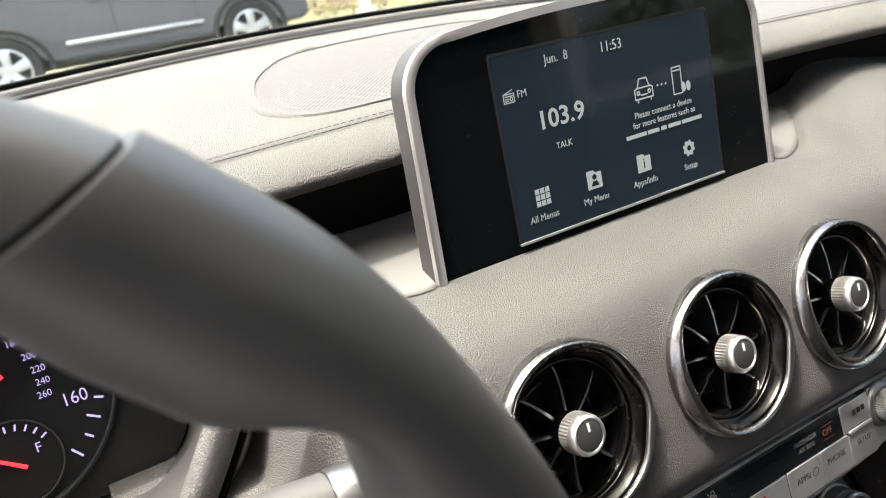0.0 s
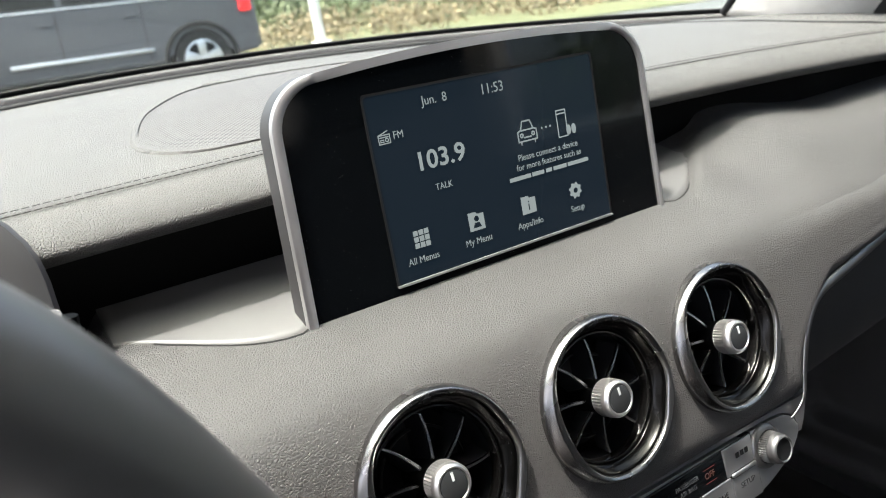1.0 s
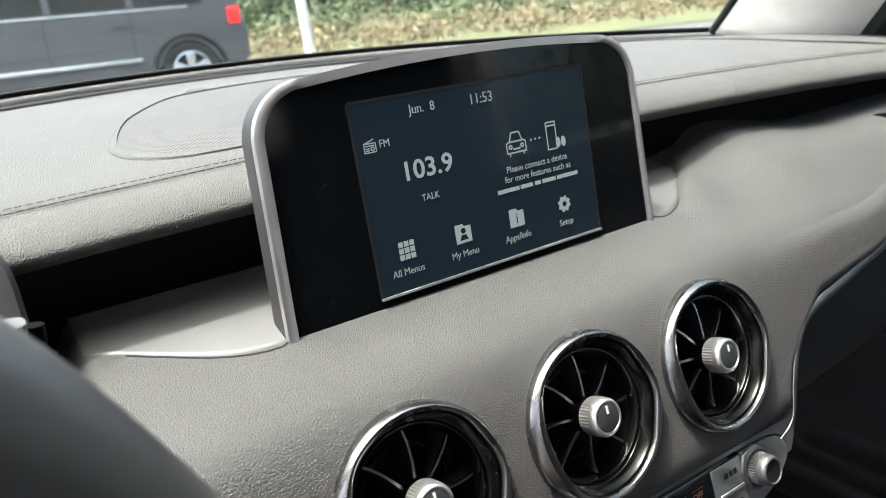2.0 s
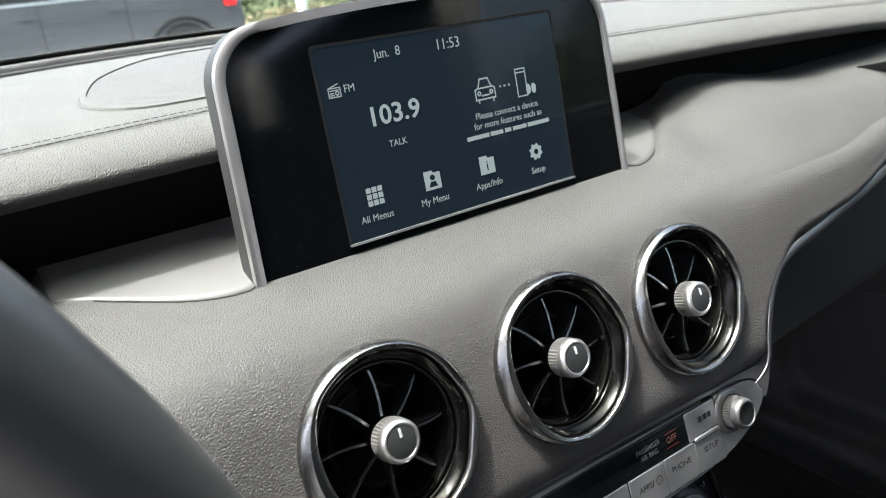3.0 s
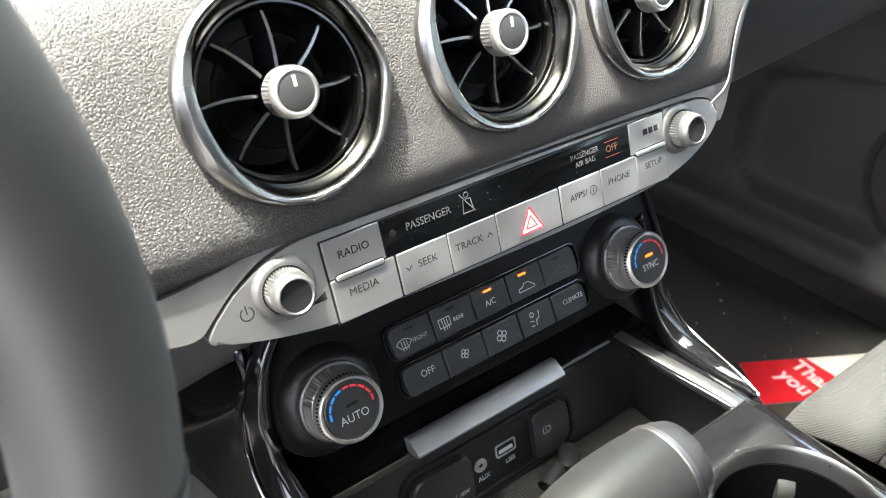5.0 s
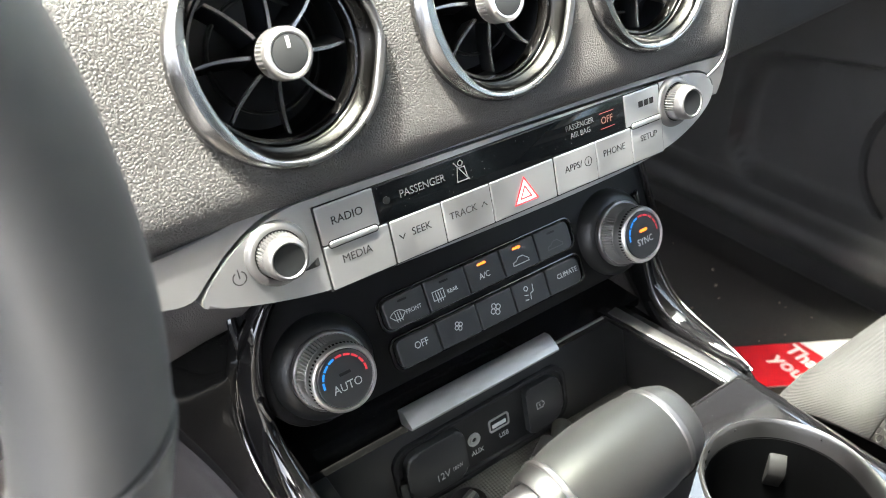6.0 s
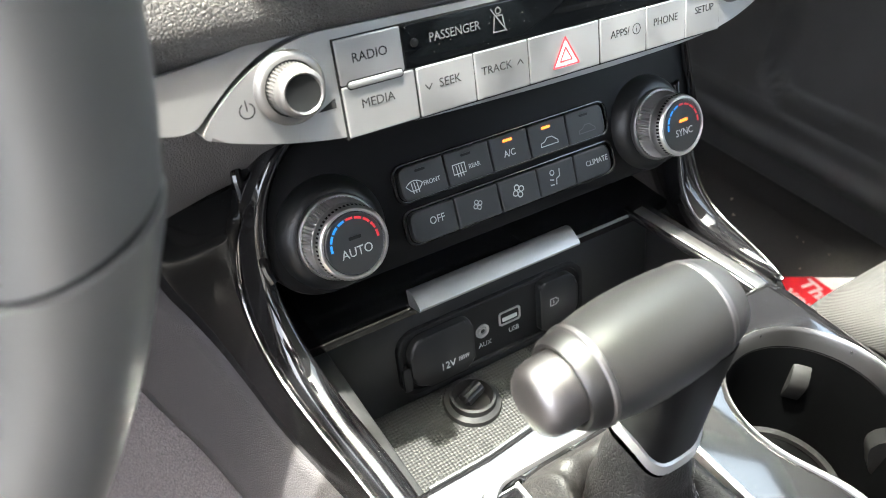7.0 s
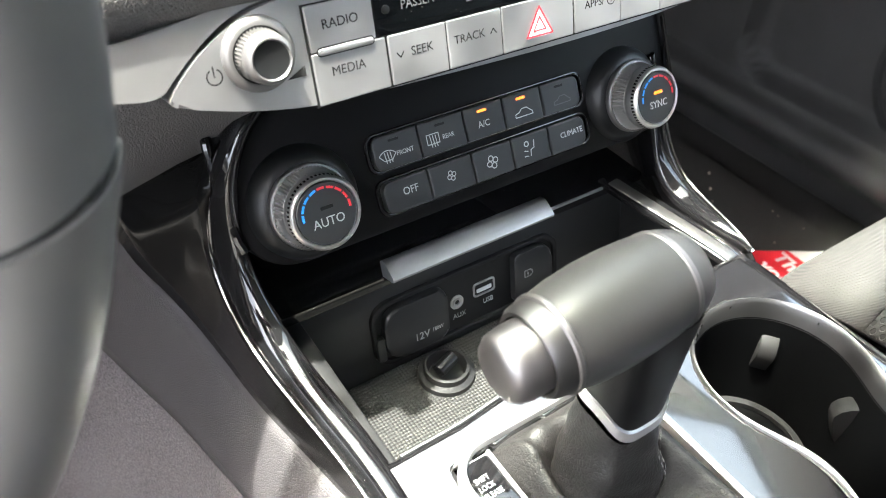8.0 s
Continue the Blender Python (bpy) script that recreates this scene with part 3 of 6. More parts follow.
M_GRILLE = perforated("grille_perforated", (0.075, 0.070, 0.068), (0.010, 0.010, 0.010), 0.0026)
part("mesh_cover", bm, M_GRILLE, speaker, "perforated cover", world=True)
sensor = thing("light_sensor", pose(-0.05, 0.335, 1.0205), "small grey sensor dome on the dash top", "sensor")
part("dome", lathe([(0.010, 0), (0.009, 0.002), (0.006, 0.0035), (0, 0.004)], 24), M_PAD, sensor)

# defroster slot and cowl in front of the glass
cowl = thing("dash_cowl", pose(0, 0.5, 1.0), "dark grey cowl strip with a defroster slot under the windscreen", "trim", kind="structure")
xs = [-0.72 + 1.44 * i / 48 for i in range(49)]
for nm, off, zz, w, hh, mt in (("slot", -0.048, 1.0155, 0.008, 0.008, M_RUBBER), ("strip", -0.026, 1.0200, 0.034, 0.012, M_DARKGRAIN), ("glass_edge", 0.003, 1.0225, 0.022, 0.014, M_RUBBER)):
    path = [Vector((x, windshield_y(x) + off, zz - 0.030 * (abs(x) / 0.7) ** 2)) for x in xs]
    part(nm, sweep(path, rounded(w, hh, 0.003, 3), up=(0, 0, 1)), mt, cowl, world=True)


joint = [Vector((p.x, p.y, pad_z(p.x, p.y) + 0.0006)) for p in spline([(0.30, 0.385, 0), (0.36, 0.345, 0), (0.43, 0.293, 0), (0.485, 0.235, 0), (0.515, 0.165, 0), (0.545, 0.105, 0), (0.60, 0.075, 0)], 40)]
part("corner_joint", sweep(joint, disc_section(0.0034, 8, 0.4)), M_RUBBER, dashboard, "dark joint across the corner of the pad", world=True)


# windscreen
def frit_point(u, v):
    x, y, z = screen_point(u, 0.005 + 0.036 * v)
    return (x, y - 0.006, z - 0.006)


def glass_mat(name="window_glass", tint_color=(0.88, 0.93, 0.91)):
    m = bpy.data.materials.new(name)
    m.use_nodes = True
    n, l = m.node_tree.nodes, m.node_tree.links
    n.remove(n["Principled BSDF"])
    tr = n.new("ShaderNodeBsdfTransparent")
    tr.inputs["Color"].default_value = (*tint_color, 1)
    gl = n.new("ShaderNodeBsdfGlossy")
    gl.inputs["Roughness"].default_value = 0.02
    mx = n.new("ShaderNodeMixShader")
    mx.inputs["Fac"].default_value = 0.055
    l.new(tr.outputs["BSDF"], mx.inputs[1])
    l.new(gl.outputs["BSDF"], mx.inputs[2])
    l.new(mx.outputs["Shader"], n["Material Output"].inputs["Surface"])
    return m


M_WINDOW = glass_mat()
M_TINTED = glass_mat("tinted_glass", (0.12, 0.14, 0.14))
ROOF_Y = -0.185


def screen_point(u, v):
    x = (-0.72 + 1.44 * u) * (1 - 0.22 * v)
    y0 = windshield_y(-0.72 + 1.44 * u)
    y = y0 + (ROOF_Y - y0) * v
    z = (1.020 - 0.030 * (abs(-0.72 + 1.44 * u) / 0.7) ** 2) * (1 - v) + 1.37 * v + 0.03 * math.sin(math.pi * v)
    return (x, y, z)


windscreen = single("window_1", surface(screen_point, 24, 16), M_WINDOW, "raked clear windscreen above the dashboard", "windscreen", kind="structure", smooth=60)
thicken(windscreen, 0.004)
windscreen.visible_shadow = False
thicken(part("black_band", surface(frit_point, 36, 3), M_RUBBER, windscreen, "black printed band along the lower edge", smooth=60), 0.002)

# pillars, roof, doors, rear
for side in (-1, 1):
    front = spline([(side * 0.655, 0.350, 1.000), (side * 0.640, 0.230, 1.125), (side * 0.600, 0.050, 1.275), (side * 0.545, ROOF_Y, 1.375)], 24)
    back = spline([(side * 0.765, 0.215, 0.940), (side * 0.735, 0.110, 1.060), (side * 0.680, -0.060, 1.220), (side * 0.620, ROOF_Y - 0.10, 1.360)], 24)

    def pillar(u, v, side=side, front=front, back=back):
        k = min(round(v * 24), 24)
        p = front[k].lerp(back[k], u)
        return p + Vector((-side * 0.6, -0.7, 0.2)) * 0.024 * math.sin(math.pi * u)
    trim = single("pillar_trim", surface(pillar, 16, 24), M_TRIM, "light grey windscreen pillar trim", "pillar", kind="structure", smooth=60)
    thicken(trim, 0.004)
    for nm, line, r in (("glass_gasket", front, 0.006), ("door_gasket", back, 0.026)):
        part(nm, sweep(line, disc_section(r, 10), up=(0, 1, 0.2)), M_RUBBER, trim, "black rubber gasket")
roof = single("ceiling", box(1.28, 2.05, 0.03, 0.012, at=(0, ROOF_Y - 1.02, 1.385)), M_HEADLINER, "light grey fabric headliner", "headliner", kind="structure")
floor = single("floor", box(1.56, 3.2, 0.03, 0.0, at=(0, -0.75, 0.245)), M_MAT, "dark brownish car carpet", "carpet", kind="structure")
single("wall_front", box(1.50, 0.03, 0.68, 0.0, at=(0, 0.64, 0.58)), M_MAT, "dark carpeted bulkhead of the footwell", "bulkhead", kind="structure")
single("wall_rear", box(1.50, 0.04, 0.72, 0.01, at=(0, -2.30, 0.62)), M_DARK, "dark rear bulkhead behind the seats", "bulkhead", kind="structure")
def passenger_door(u, v):
    """Door skin with a long sunk panel round the speaker and a rounded pocket rail below it."""
    y = 0.62 - 2.95 * u ** 1.5
    prof = [(0.752, 0.26), (0.728, 0.312), (0.697, 0.338), (0.686, 0.355), (0.690, 0.374), (0.712, 0.390), (0.716, 0.42), (0.714, 0.58), (0.712, 0.62), (0.708, 0.70), (0.690, 0.745), (0.672, 0.765), (0.69, 0.80), (0.722, 0.84), (0.730, 0.90), (0.745, 0.965), (0.775, 0.975)]
    x, z = profile_at(prof, v)
    r = 0.060
    top = 0.585 + 0.15 * min(max(0.27 - y, 0.0), 0.17)
    dy, dz = abs(y + 0.235) - (0.505 - r), abs(z - (0.392 + top) / 2) - ((top - 0.392) / 2 - r)
    inside = r - math.hypot(max(dy, 0), max(dz, 0)) - min(max(dy, dz), 0)
    w = min(max(inside / 0.016, 0.0), 1.0)
    return (x + 0.034 * w * w * (3 - 2 * w), y, z)


for side, nm in ((-1, "wall_left"), (1, "wall_right")):
    def door(u, v, side=side):
        y = 0.62 - 2.95 * u
        prof = [(0.745, 0.26), (0.735, 0.34), (0.715, 0.43), (0.70, 0.50), (0.722, 0.54), (0.735, 0.60), (0.728, 0.70), (0.690, 0.745), (0.672, 0.765), (0.69, 0.80), (0.722, 0.84), (0.730, 0.90), (0.745, 0.965), (0.775, 0.975)]
        x, z = profile_at(prof, v)
        return (side * x, y, z)
    if side > 0:
        w = single(nm, surface(passenger_door, 240, 120), M_DOOR, "black grained door panel with armrest and pocket", "door panel", kind="structure", smooth=60)
        thicken(w, 0.02)
    else:
        w = single(nm, surface(lambda u, v, f=door: f(0.53 + 0.47 * u, v), 24, 52), M_DOOR, "black grained rear door panel", "door panel", kind="structure", smooth=60)
        thicken(w, 0.02)
        swing = Matrix.Translation((-0.745, 0.42, 0)) @ pose(0, 0, 0, 0, 0, -24) @ Matrix.Translation((0.745, -0.42, 0))
        leaf = single("door_1", surface(lambda u, v, f=door: f(0.07 + 0.45 * u, v), 24, 52), M_DOOR, "black grained driver door standing ajar", "car door", m=swing, kind="structure", smooth=60)
        thicken(leaf, 0.02)
    for y in (-0.95, -2.2):
        single("pillar_post", box(0.05, 0.10, 0.46, 0.015, at=(side * 0.715, y, 1.17)), M_TRIM, "light grey door pillar", "pillar", kind="structure")
    for y0, y1 in ((0.20, -0.90), (-1.0, -2.15)):
        if side < 0 and y0 > 0:
            continue
        g = single("window_2", box(0.004, abs(y1 - y0), 0.42, at=(side * 0.745, (y0 + y1) / 2, 1.17)), M_WINDOW if y0 > 0 else M_TINTED, "clear side window" if y0 > 0 else "tinted rear side window", "car window", kind="structure")
        g.visible_shadow = y0 < 0

single("window_3", box(1.40, 0.006, 0.42, at=(0, -2.30, 1.17)), M_TINTED, "tinted rear window", "car window", kind="structure")
for sx, sy, nm in ((-0.42, -0.86, "driver_seat"),):
    ds = thing(nm, pose(sx, sy, 0.30), "dark grey fabric driver seat", "car seat")
    part("backrest", box(0.46, 0.13, 0.62, 0.045, 4, at=(0, 0, 0.31)), M_MAT, ds, m=pose(0, 0, 0.16, 18, 0, 0))
    part("headrest", box(0.26, 0.09, 0.18, 0.04, 4), M_MAT, ds, m=pose(0, -0.26, 0.86, 14, 0, 0))
    part("cushion", box(0.48, 0.52, 0.16, 0.05, 4), M_MAT, ds, m=pose(0, 0.24, 0.16))
rear_bench = thing("rear_bench", pose(0, -1.75, 0.28), "dark grey fabric rear bench seat", "car seat")
part("backrest", box(1.30, 0.16, 0.66, 0.05, 4, at=(0, 0, 0.33)), M_MAT, rear_bench, m=pose(0, -0.10, 0.20, 18, 0, 0))
part("cushion", box(1.30, 0.55, 0.20, 0.05, 4), M_MAT, rear_bench, m=pose(0, 0.22, 0.12))

# ring of the door speaker
spk = thing("door_speaker", pose(0.7485, -0.025, 0.490, 0, -90, 0), "round black speaker grille in the passenger door", "speaker")
part("ring", lathe([(0.115, 0), (0.113, 0.006), (0.105, 0.007), (0.103, 0.002)], 48), M_DARK, spk)
part("cover", lathe([(0.103, 0.002), (0.06, 0.006), (0, 0.007)], 48), M_GRILLE, spk)

# ---- display ----
LEAN_S = 6.7
display = thing("infotainment_display", panel(0.0, 0.0, 0.93, LEAN_S), "upright touchscreen display with black glass and satin silver frame", "display")


def house(x0, x1, y0, y1, r, shift=0.0):
    pts = [(x0 - 0.004 + shift, y0), (x1 + 0.004 - shift, y0)]
    for cx, a0 in ((x1 - r, 0), (x0 + r, 90)):
        for i in range(11):
            a = radians(a0 + 9 * i)
            pts.append((cx + r * math.cos(a), y1 - r + r * math.sin(a)))
        if a0 == 0:
            for k in range(1, 12):
                x = x1 - r + (x0 - x1 + 2 * r) * k / 12
                pts.append((x, y1 + 0.0045 * (1 - (2 * k / 12 - 1) ** 2)))
    return pts


part("body", prism(house(-0.1262, 0.1225, -0.0205, 0.1145, 0.028), -0.013, -0.0006, 0.001), M_DARK, display, "dark plastic back shell")
rim_out, rim_in = house(-0.1262, 0.1225, -0.0205, 0.1145, 0.028), house(-0.1203, 0.1180, -0.0204, 0.1100, 0.0240)
part("frame", frame_prism(rim_out, rim_in, -0.0004, 0.0030, 0.0018), M_SILVER, display, "satin silver frame")
part("glass", prism(house(-0.1215, 0.1188, -0.0203, 0.1108, 0.0247), -0.001, 0.0008), M_GLASS, display, "glossy black front glass")
part("lcd", prism(rounded(0.154, 0.0985, 0.002, 3, 0.0015, 0.0493), 0.0008, 0.0011), M_LCD, display, "dim blue-black lit screen")
part("lcd_edge", prism([(-0.0765, -0.0008), (0.0795, -0.0008), (0.0795, 0.0004), (-0.0765, 0.0004)], 0.0008, 0.0026), M_SILVER, display, "bright bevel under the screen")
part("lcd_border", frame_prism(rounded(0.1565, 0.1010, 0.0025, 3, 0.0015, 0.0495), rounded(0.154, 0.0985, 0.002, 3, 0.0015, 0.0493), 0.0008, 0.0014), M_RUBBER, display)
LZ = 0.00125
words("Jun.  8", 0.0069, display, M_LCDTEXT, -0.034, 0.0912, LZ)
words("11:53", 0.0080, display, M_LCDTEXT, 0.004, 0.0905, LZ)
words("FM", 0.0056, display, M_LCDTEXT, -0.0592, 0.0772, LZ)
words("103.9", 0.0138, display, M_LCDTEXT, -0.0365, 0.0605, LZ, squeeze=1.06, bold=0.00025)
words("TALK", 0.0050, display, M_LCDTEXT, -0.0375, 0.0455, LZ)
words("Please connect a device", 0.0052, display, M_LCDTEXT, 0.037, 0.0487, LZ)
words("for more features such as", 0.0052, display, M_LCDTEXT, 0.037, 0.0433, LZ)
for x0, x1 in ((0.006, 0.0215), (0.0225, 0.0315), (0.0330, 0.0375), (0.0388, 0.0490), (0.0500, 0.0665)):
    flat_mark([(x0, 0.0365), (x1, 0.0365), (x1, 0.0388), (x0, 0.0388)], display, M_LCDTEXT, LZ - 0.0001)
for lab, x in (("All Menus", -0.058), ("My Menu", -0.0215), ("Apps/Info", 0.016), ("Setup", 0.0530)):
    words(lab, 0.0053, display, M_LCDTEXT, x, 0.0103, LZ)
# icons
for i in range(3):
    for j in range(3):
        cx, cy = -0.0605 + i * 0.0034, 0.0180 + j * 0.0034
        flat_mark([(cx - 0.0014, cy - 0.0014), (cx + 0.0014, cy - 0.0014), (cx + 0.0014, cy + 0.0014), (cx - 0.0014, cy + 0.0014)], display, M_LCDTEXT, LZ - 0.0001, "menu_tile")
for cx in (-0.0210, 0.0165):
    flat_mark([(cx - 0.0052, 0.0162), (cx + 0.0052, 0.0162), (cx + 0.0052, 0.0252), (cx + 0.001, 0.0252), (cx, 0.0266), (cx - 0.0052, 0.0266)], display, M_LCDTEXT, LZ - 0.0001, "folder_icon")
flat_mark(arc_pts(-0.021, 0.0228, 0.0016, 0, 330, 10), display, M_LCD, LZ + 0.0001)
flat_mark([(-0.0238, 0.0178), (-0.0182, 0.0178), (-0.0195, 0.0206), (-0.0225, 0.0206)], display, M_LCD, LZ + 0.0001)
words("i", 0.0085, display, M_LCD, 0.0165, 0.0208, LZ + 0.0001)
gear = []
for i in range(32):
    a = 2 * math.pi * i / 32
    gear.append((0.053 + (0.0050 if (i // 2) % 2 else 0.0040) * math.cos(a), 0.0212 + (0.0050 if (i // 2) % 2 else 0.0040) * math.sin(a)))
flat_mark(gear, display, M_LCDTEXT, LZ - 0.0001, "gear_icon")
flat_mark(arc_pts(0.053, 0.0212, 0.0016, 0, 330, 10), display, M_LCD, LZ + 0.0001)
rx, ry = -0.0676, 0.0768
radio_lines = loop_lines([(rx - 0.004, ry - 0.0032), (rx + 0.004, ry - 0.0032), (rx + 0.004, ry + 0.0022), (rx - 0.004, ry + 0.0022)]) + [((rx - 0.0035, ry + 0.0024), (rx + 0.003, ry + 0.0045)), ((rx - 0.003, ry + 0.0008), (rx + 0.003, ry + 0.0008)), ((rx - 0.003, ry - 0.0008), (rx - 0.0005, ry - 0.0008)), ((rx - 0.003, ry - 0.002), (rx - 0.0005, ry - 0.002))] + loop_lines(arc_pts(rx + 0.0017, ry - 0.0011, 0.0011, 0, 315, 7))
strokes([tuple((rx + (px - rx) * 0.82, ry + (py - ry) * 0.82) for px, py in ln) for ln in radio_lines], 0.0006, display, M_LCDTEXT, LZ, "radio_icon")
cx, cy = 0.0235, 0.0625
strokes(loop_lines([(cx - 0.0068, cy - 0.005), (cx - 0.0068, cy + 0.0005), (cx - 0.0045, cy + 0.0015), (cx - 0.0028, cy + 0.0062), (cx + 0.0028, cy + 0.0062), (cx + 0.0045, cy + 0.0015), (cx + 0.0068, cy + 0.0005), (cx + 0.0068, cy - 0.005)]) + [((cx - 0.0045, cy + 0.0012), (cx + 0.0045, cy + 0.0012)), ((cx - 0.0025, cy - 0.003), (cx + 0.0025, cy - 0.003)), ((cx - 0.005, cy - 0.005), (cx - 0.005, cy - 0.0068)), ((cx + 0.005, cy - 0.005), (cx + 0.005, cy - 0.0068))] + loop_lines(arc_pts(cx - 0.0042, cy - 0.0016, 0.001, 0, 315, 7)) + loop_lines(arc_pts(cx + 0.0042, cy - 0.0016, 0.001, 0, 315, 7)), 0.0009, display, M_LCDTEXT, LZ, "car_icon")
for i in range(3):
    flat_mark(arc_pts(0.0345 + 0.0032 * i, 0.0625, 0.0007, 0, 315, 7), display, M_LCDTEXT, LZ - 0.0001, "dot")
strokes(loop_lines([(0.0465, 0.0545), (0.0535, 0.0545), (0.0535, 0.0700), (0.0465, 0.0700)]) + [((0.0465, 0.0680), (0.0535, 0.0680))], 0.0008, display, M_LCDTEXT, LZ, "phone_icon")
for x in (0.0545, 0.0585):
    flat_mark(arc_pts(x, 0.0577, 0.0018, 0, 330, 11, 0.0030), display, M_LCDTEXT, LZ, "badge_icon")

# ---- air vents ----
VLEAN = 17


def bump_at(a, centre, width):
    d = (a - centre + math.pi) % (2 * math.pi) - math.pi
    return 0.5 + 0.5 * math.cos(math.pi * max(-1, min(1, d / width)))


def make_vent(x):
    v = thing("air_vent", panel(x, -0.0738, 0.8638, VLEAN), "round turbine air vent with dark chrome ring and black blades", "air vent", "row of round vents")

    def lobes(a):
        lobe = max(bump_at(a, radians(192), radians(60)) ** 0.7, 0.30 * bump_at(a, radians(25), radians(26)), 0.30 * bump_at(a, radians(-22), radians(24)))
        return 0.0402 - 0.0052 * lobe, 0.0066 + 0.0014 * lobe

    def ring(u, w):
        a = 2 * math.pi * u
        crest, h = lobes(a)
        ro = 0.0440
        mid = (crest + 0.0434) / 2
        prof = [(ro, -0.007), (ro, 0.0020), (0.0434, 0.0046), (mid + 0.0006, h - 0.0002), (mid - 0.0004, h), (crest, h - 0.0008), (crest - 0.0006, h - 0.0024)]
        r, z = profile_at(prof, w)
        return (r * math.cos(a), r * math.sin(a), z)

    def liner(u, w):
        a = 2 * math.pi * u
        r0, _ = lobes(a)
        r0 -= 0.0004
        r1 = min(r0 - 0.0006, 0.0352)
        prof = [(r0, 0.0040), (r0 - 0.0004, 0.0020), (r1 + 0.35 * (r0 - r1), -0.0012), (r1, -0.0026), (r1 - 0.0004, -0.0060)]
        r, z = profile_at(prof, w)
        return (r * math.cos(a), r * math.sin(a), z)
    part("ring", surface(ring, 120, 28, close_u=True), M_RING, v, "dark chrome ring with a wavy edge", smooth=60)
    part("liner", surface(liner, 120, 12, close_u=True), M_LINER, v, "black chrome inner band", smooth=60)
    part("barrel", lathe([(0.0352, -0.0062), (0.0336, -0.0064), (0.0332, -0.026), (0.030, -0.030), (0.0, -0.031)], 48), M_VENT, v, "black barrel")
    part("inner_ring", lathe([(0.0350, -0.0048), (0.0344, -0.0030), (0.0334, -0.0030), (0.0328, -0.0044), (0.0326, -0.009)], 56), M_SMOKE, v, "smoked chrome inner ring")
    blade, edge = bmesh.new(), bmesh.new()
    n = 8
    rows, fronts = [], []
    for i in range(n + 1):
        t = i / n
        r = 0.0095 + 0.0215 * t
        a = 0.09 * t * t
        zf = -0.0060 - 0.0020 * t
        w = 0.0013 - 0.0003 * t
        rows.append([blade.verts.new((r * math.cos(a + da / r), r * math.sin(a + da / r), z)) for da, z in ((0.0, zf), (w, zf), (0.0045, -0.020), (0.0030, -0.020))])
        fronts.append([edge.verts.new((r * math.cos(a + da / r), r * math.sin(a + da / r), z)) for da, z in ((-0.0002, zf), (-0.0001, zf + 0.0008), (w, zf + 0.0008), (w + 0.0002, zf - 0.0006))])
    for bm_, rr in ((blade, rows), (edge, fronts)):
        for a, b in zip(rr, rr[1:]):
            for i in range(4):
                j = (i + 1) % 4
                bm_.faces.new((a[i], a[j], b[j], b[i]))
        bm_.faces.new(rr[-1])
    me, me2 = mesh_of("blade", blade, M_VENT), mesh_of("blade_edge", edge, M_CHROME)
    for k in range(8):
        bl = part("blade", me, None, v, m=pose(0, 0, 0, 0, 0, 81 + 45 * k))
        part("blade_edge", me2, None, bl, "bright front edge")
    part("inner_hoop", lathe([(0.0222, -0.017), (0.0228, -0.0164), (0.0235, -0.017), (0.0235, -0.021), (0.0222, -0.021), (0.0222, -0.017)], 40), M_BUTTON, v, "black hoop behind the blades")
    knob = part("knob", lathe([(0.0088, -0.0012), (0.0098, -0.0004), (0.0101, 0.0002), (0.0101, 0.0058), (0.0099, 0.0066), (0.0098, 0.0088), (0.0092, 0.0100), (0.0083, 0.0107), (0.0075, 0.0106), (0.0072, 0.0101)], 76, 0.0009, (2, 3)), M_KNOB, v, "ribbed chrome knob")
    part("stem", lathe([(0.0090, -0.024), (0.0090, -0.0010), (0.0098, -0.0010)], 32), M_PIT, knob, "black stem")
    part("cap", lathe([(0.0072, 0.0098), (0.0070, 0.0105), (0.005, 0.0109), (0, 0.0110)], 32), M_BUTTON, knob, "black cap")
    part("index_mark", prism([(-0.0006, 0.0022), (0.0006, 0.0022), (0.0006, 0.0062), (-0.0006, 0.0062)], 0.0108, 0.0113), M_WHITE, knob, "white index line")
    return v


for x in (-0.1065, -0.0028, 0.0935):
    make_vent(x)

# ---- media control bar ----
BLEAN = 15
bar = thing("media_control_bar", panel(0.0, -0.0885, 0.790, BLEAN), "satin silver bar of audio buttons with two knobs", "control panel")
def chaikin(pts, n=3):
    for _ in range(n):
        out = [pts[0]]
        for a, b in zip(pts, pts[1:]):
            out += [(a[0] * 0.75 + b[0] * 0.25, a[1] * 0.75 + b[1] * 0.25), (a[0] * 0.25 + b[0] * 0.75, a[1] * 0.25 + b[1] * 0.75)]
        pts = out + [pts[-1]]
    return pts


top_edge = [(0.140, 0.0060), (0.132, 0.0105), (0.118, 0.0128), (0.0, 0.0152), (-0.105, 0.0168), (-0.118, 0.0170), (-0.131, 0.0145), (-0.145, 0.0075), (-0.157, -0.0020), (-0.1625, -0.0080), (-0.1632, -0.0100), (-0.1610, -0.0116)]
low_edge = [(-0.155, -0.0138), (-0.140, -0.0185), (-0.122, -0.0225), (-0.105, -0.0248), (0.0, -0.0280), (0.070, -0.0272), (0.100, -0.0245), (0.118, -0.0195), (0.132, -0.0130), (0.1405, -0.0060), (0.1425, 0.0005)]
outline = chaikin(top_edge) + chaikin(low_edge)
part("body", prism(outline, -0.012, 0.0030, 0.0016, 3), M_BAR, bar, "satin silver body")
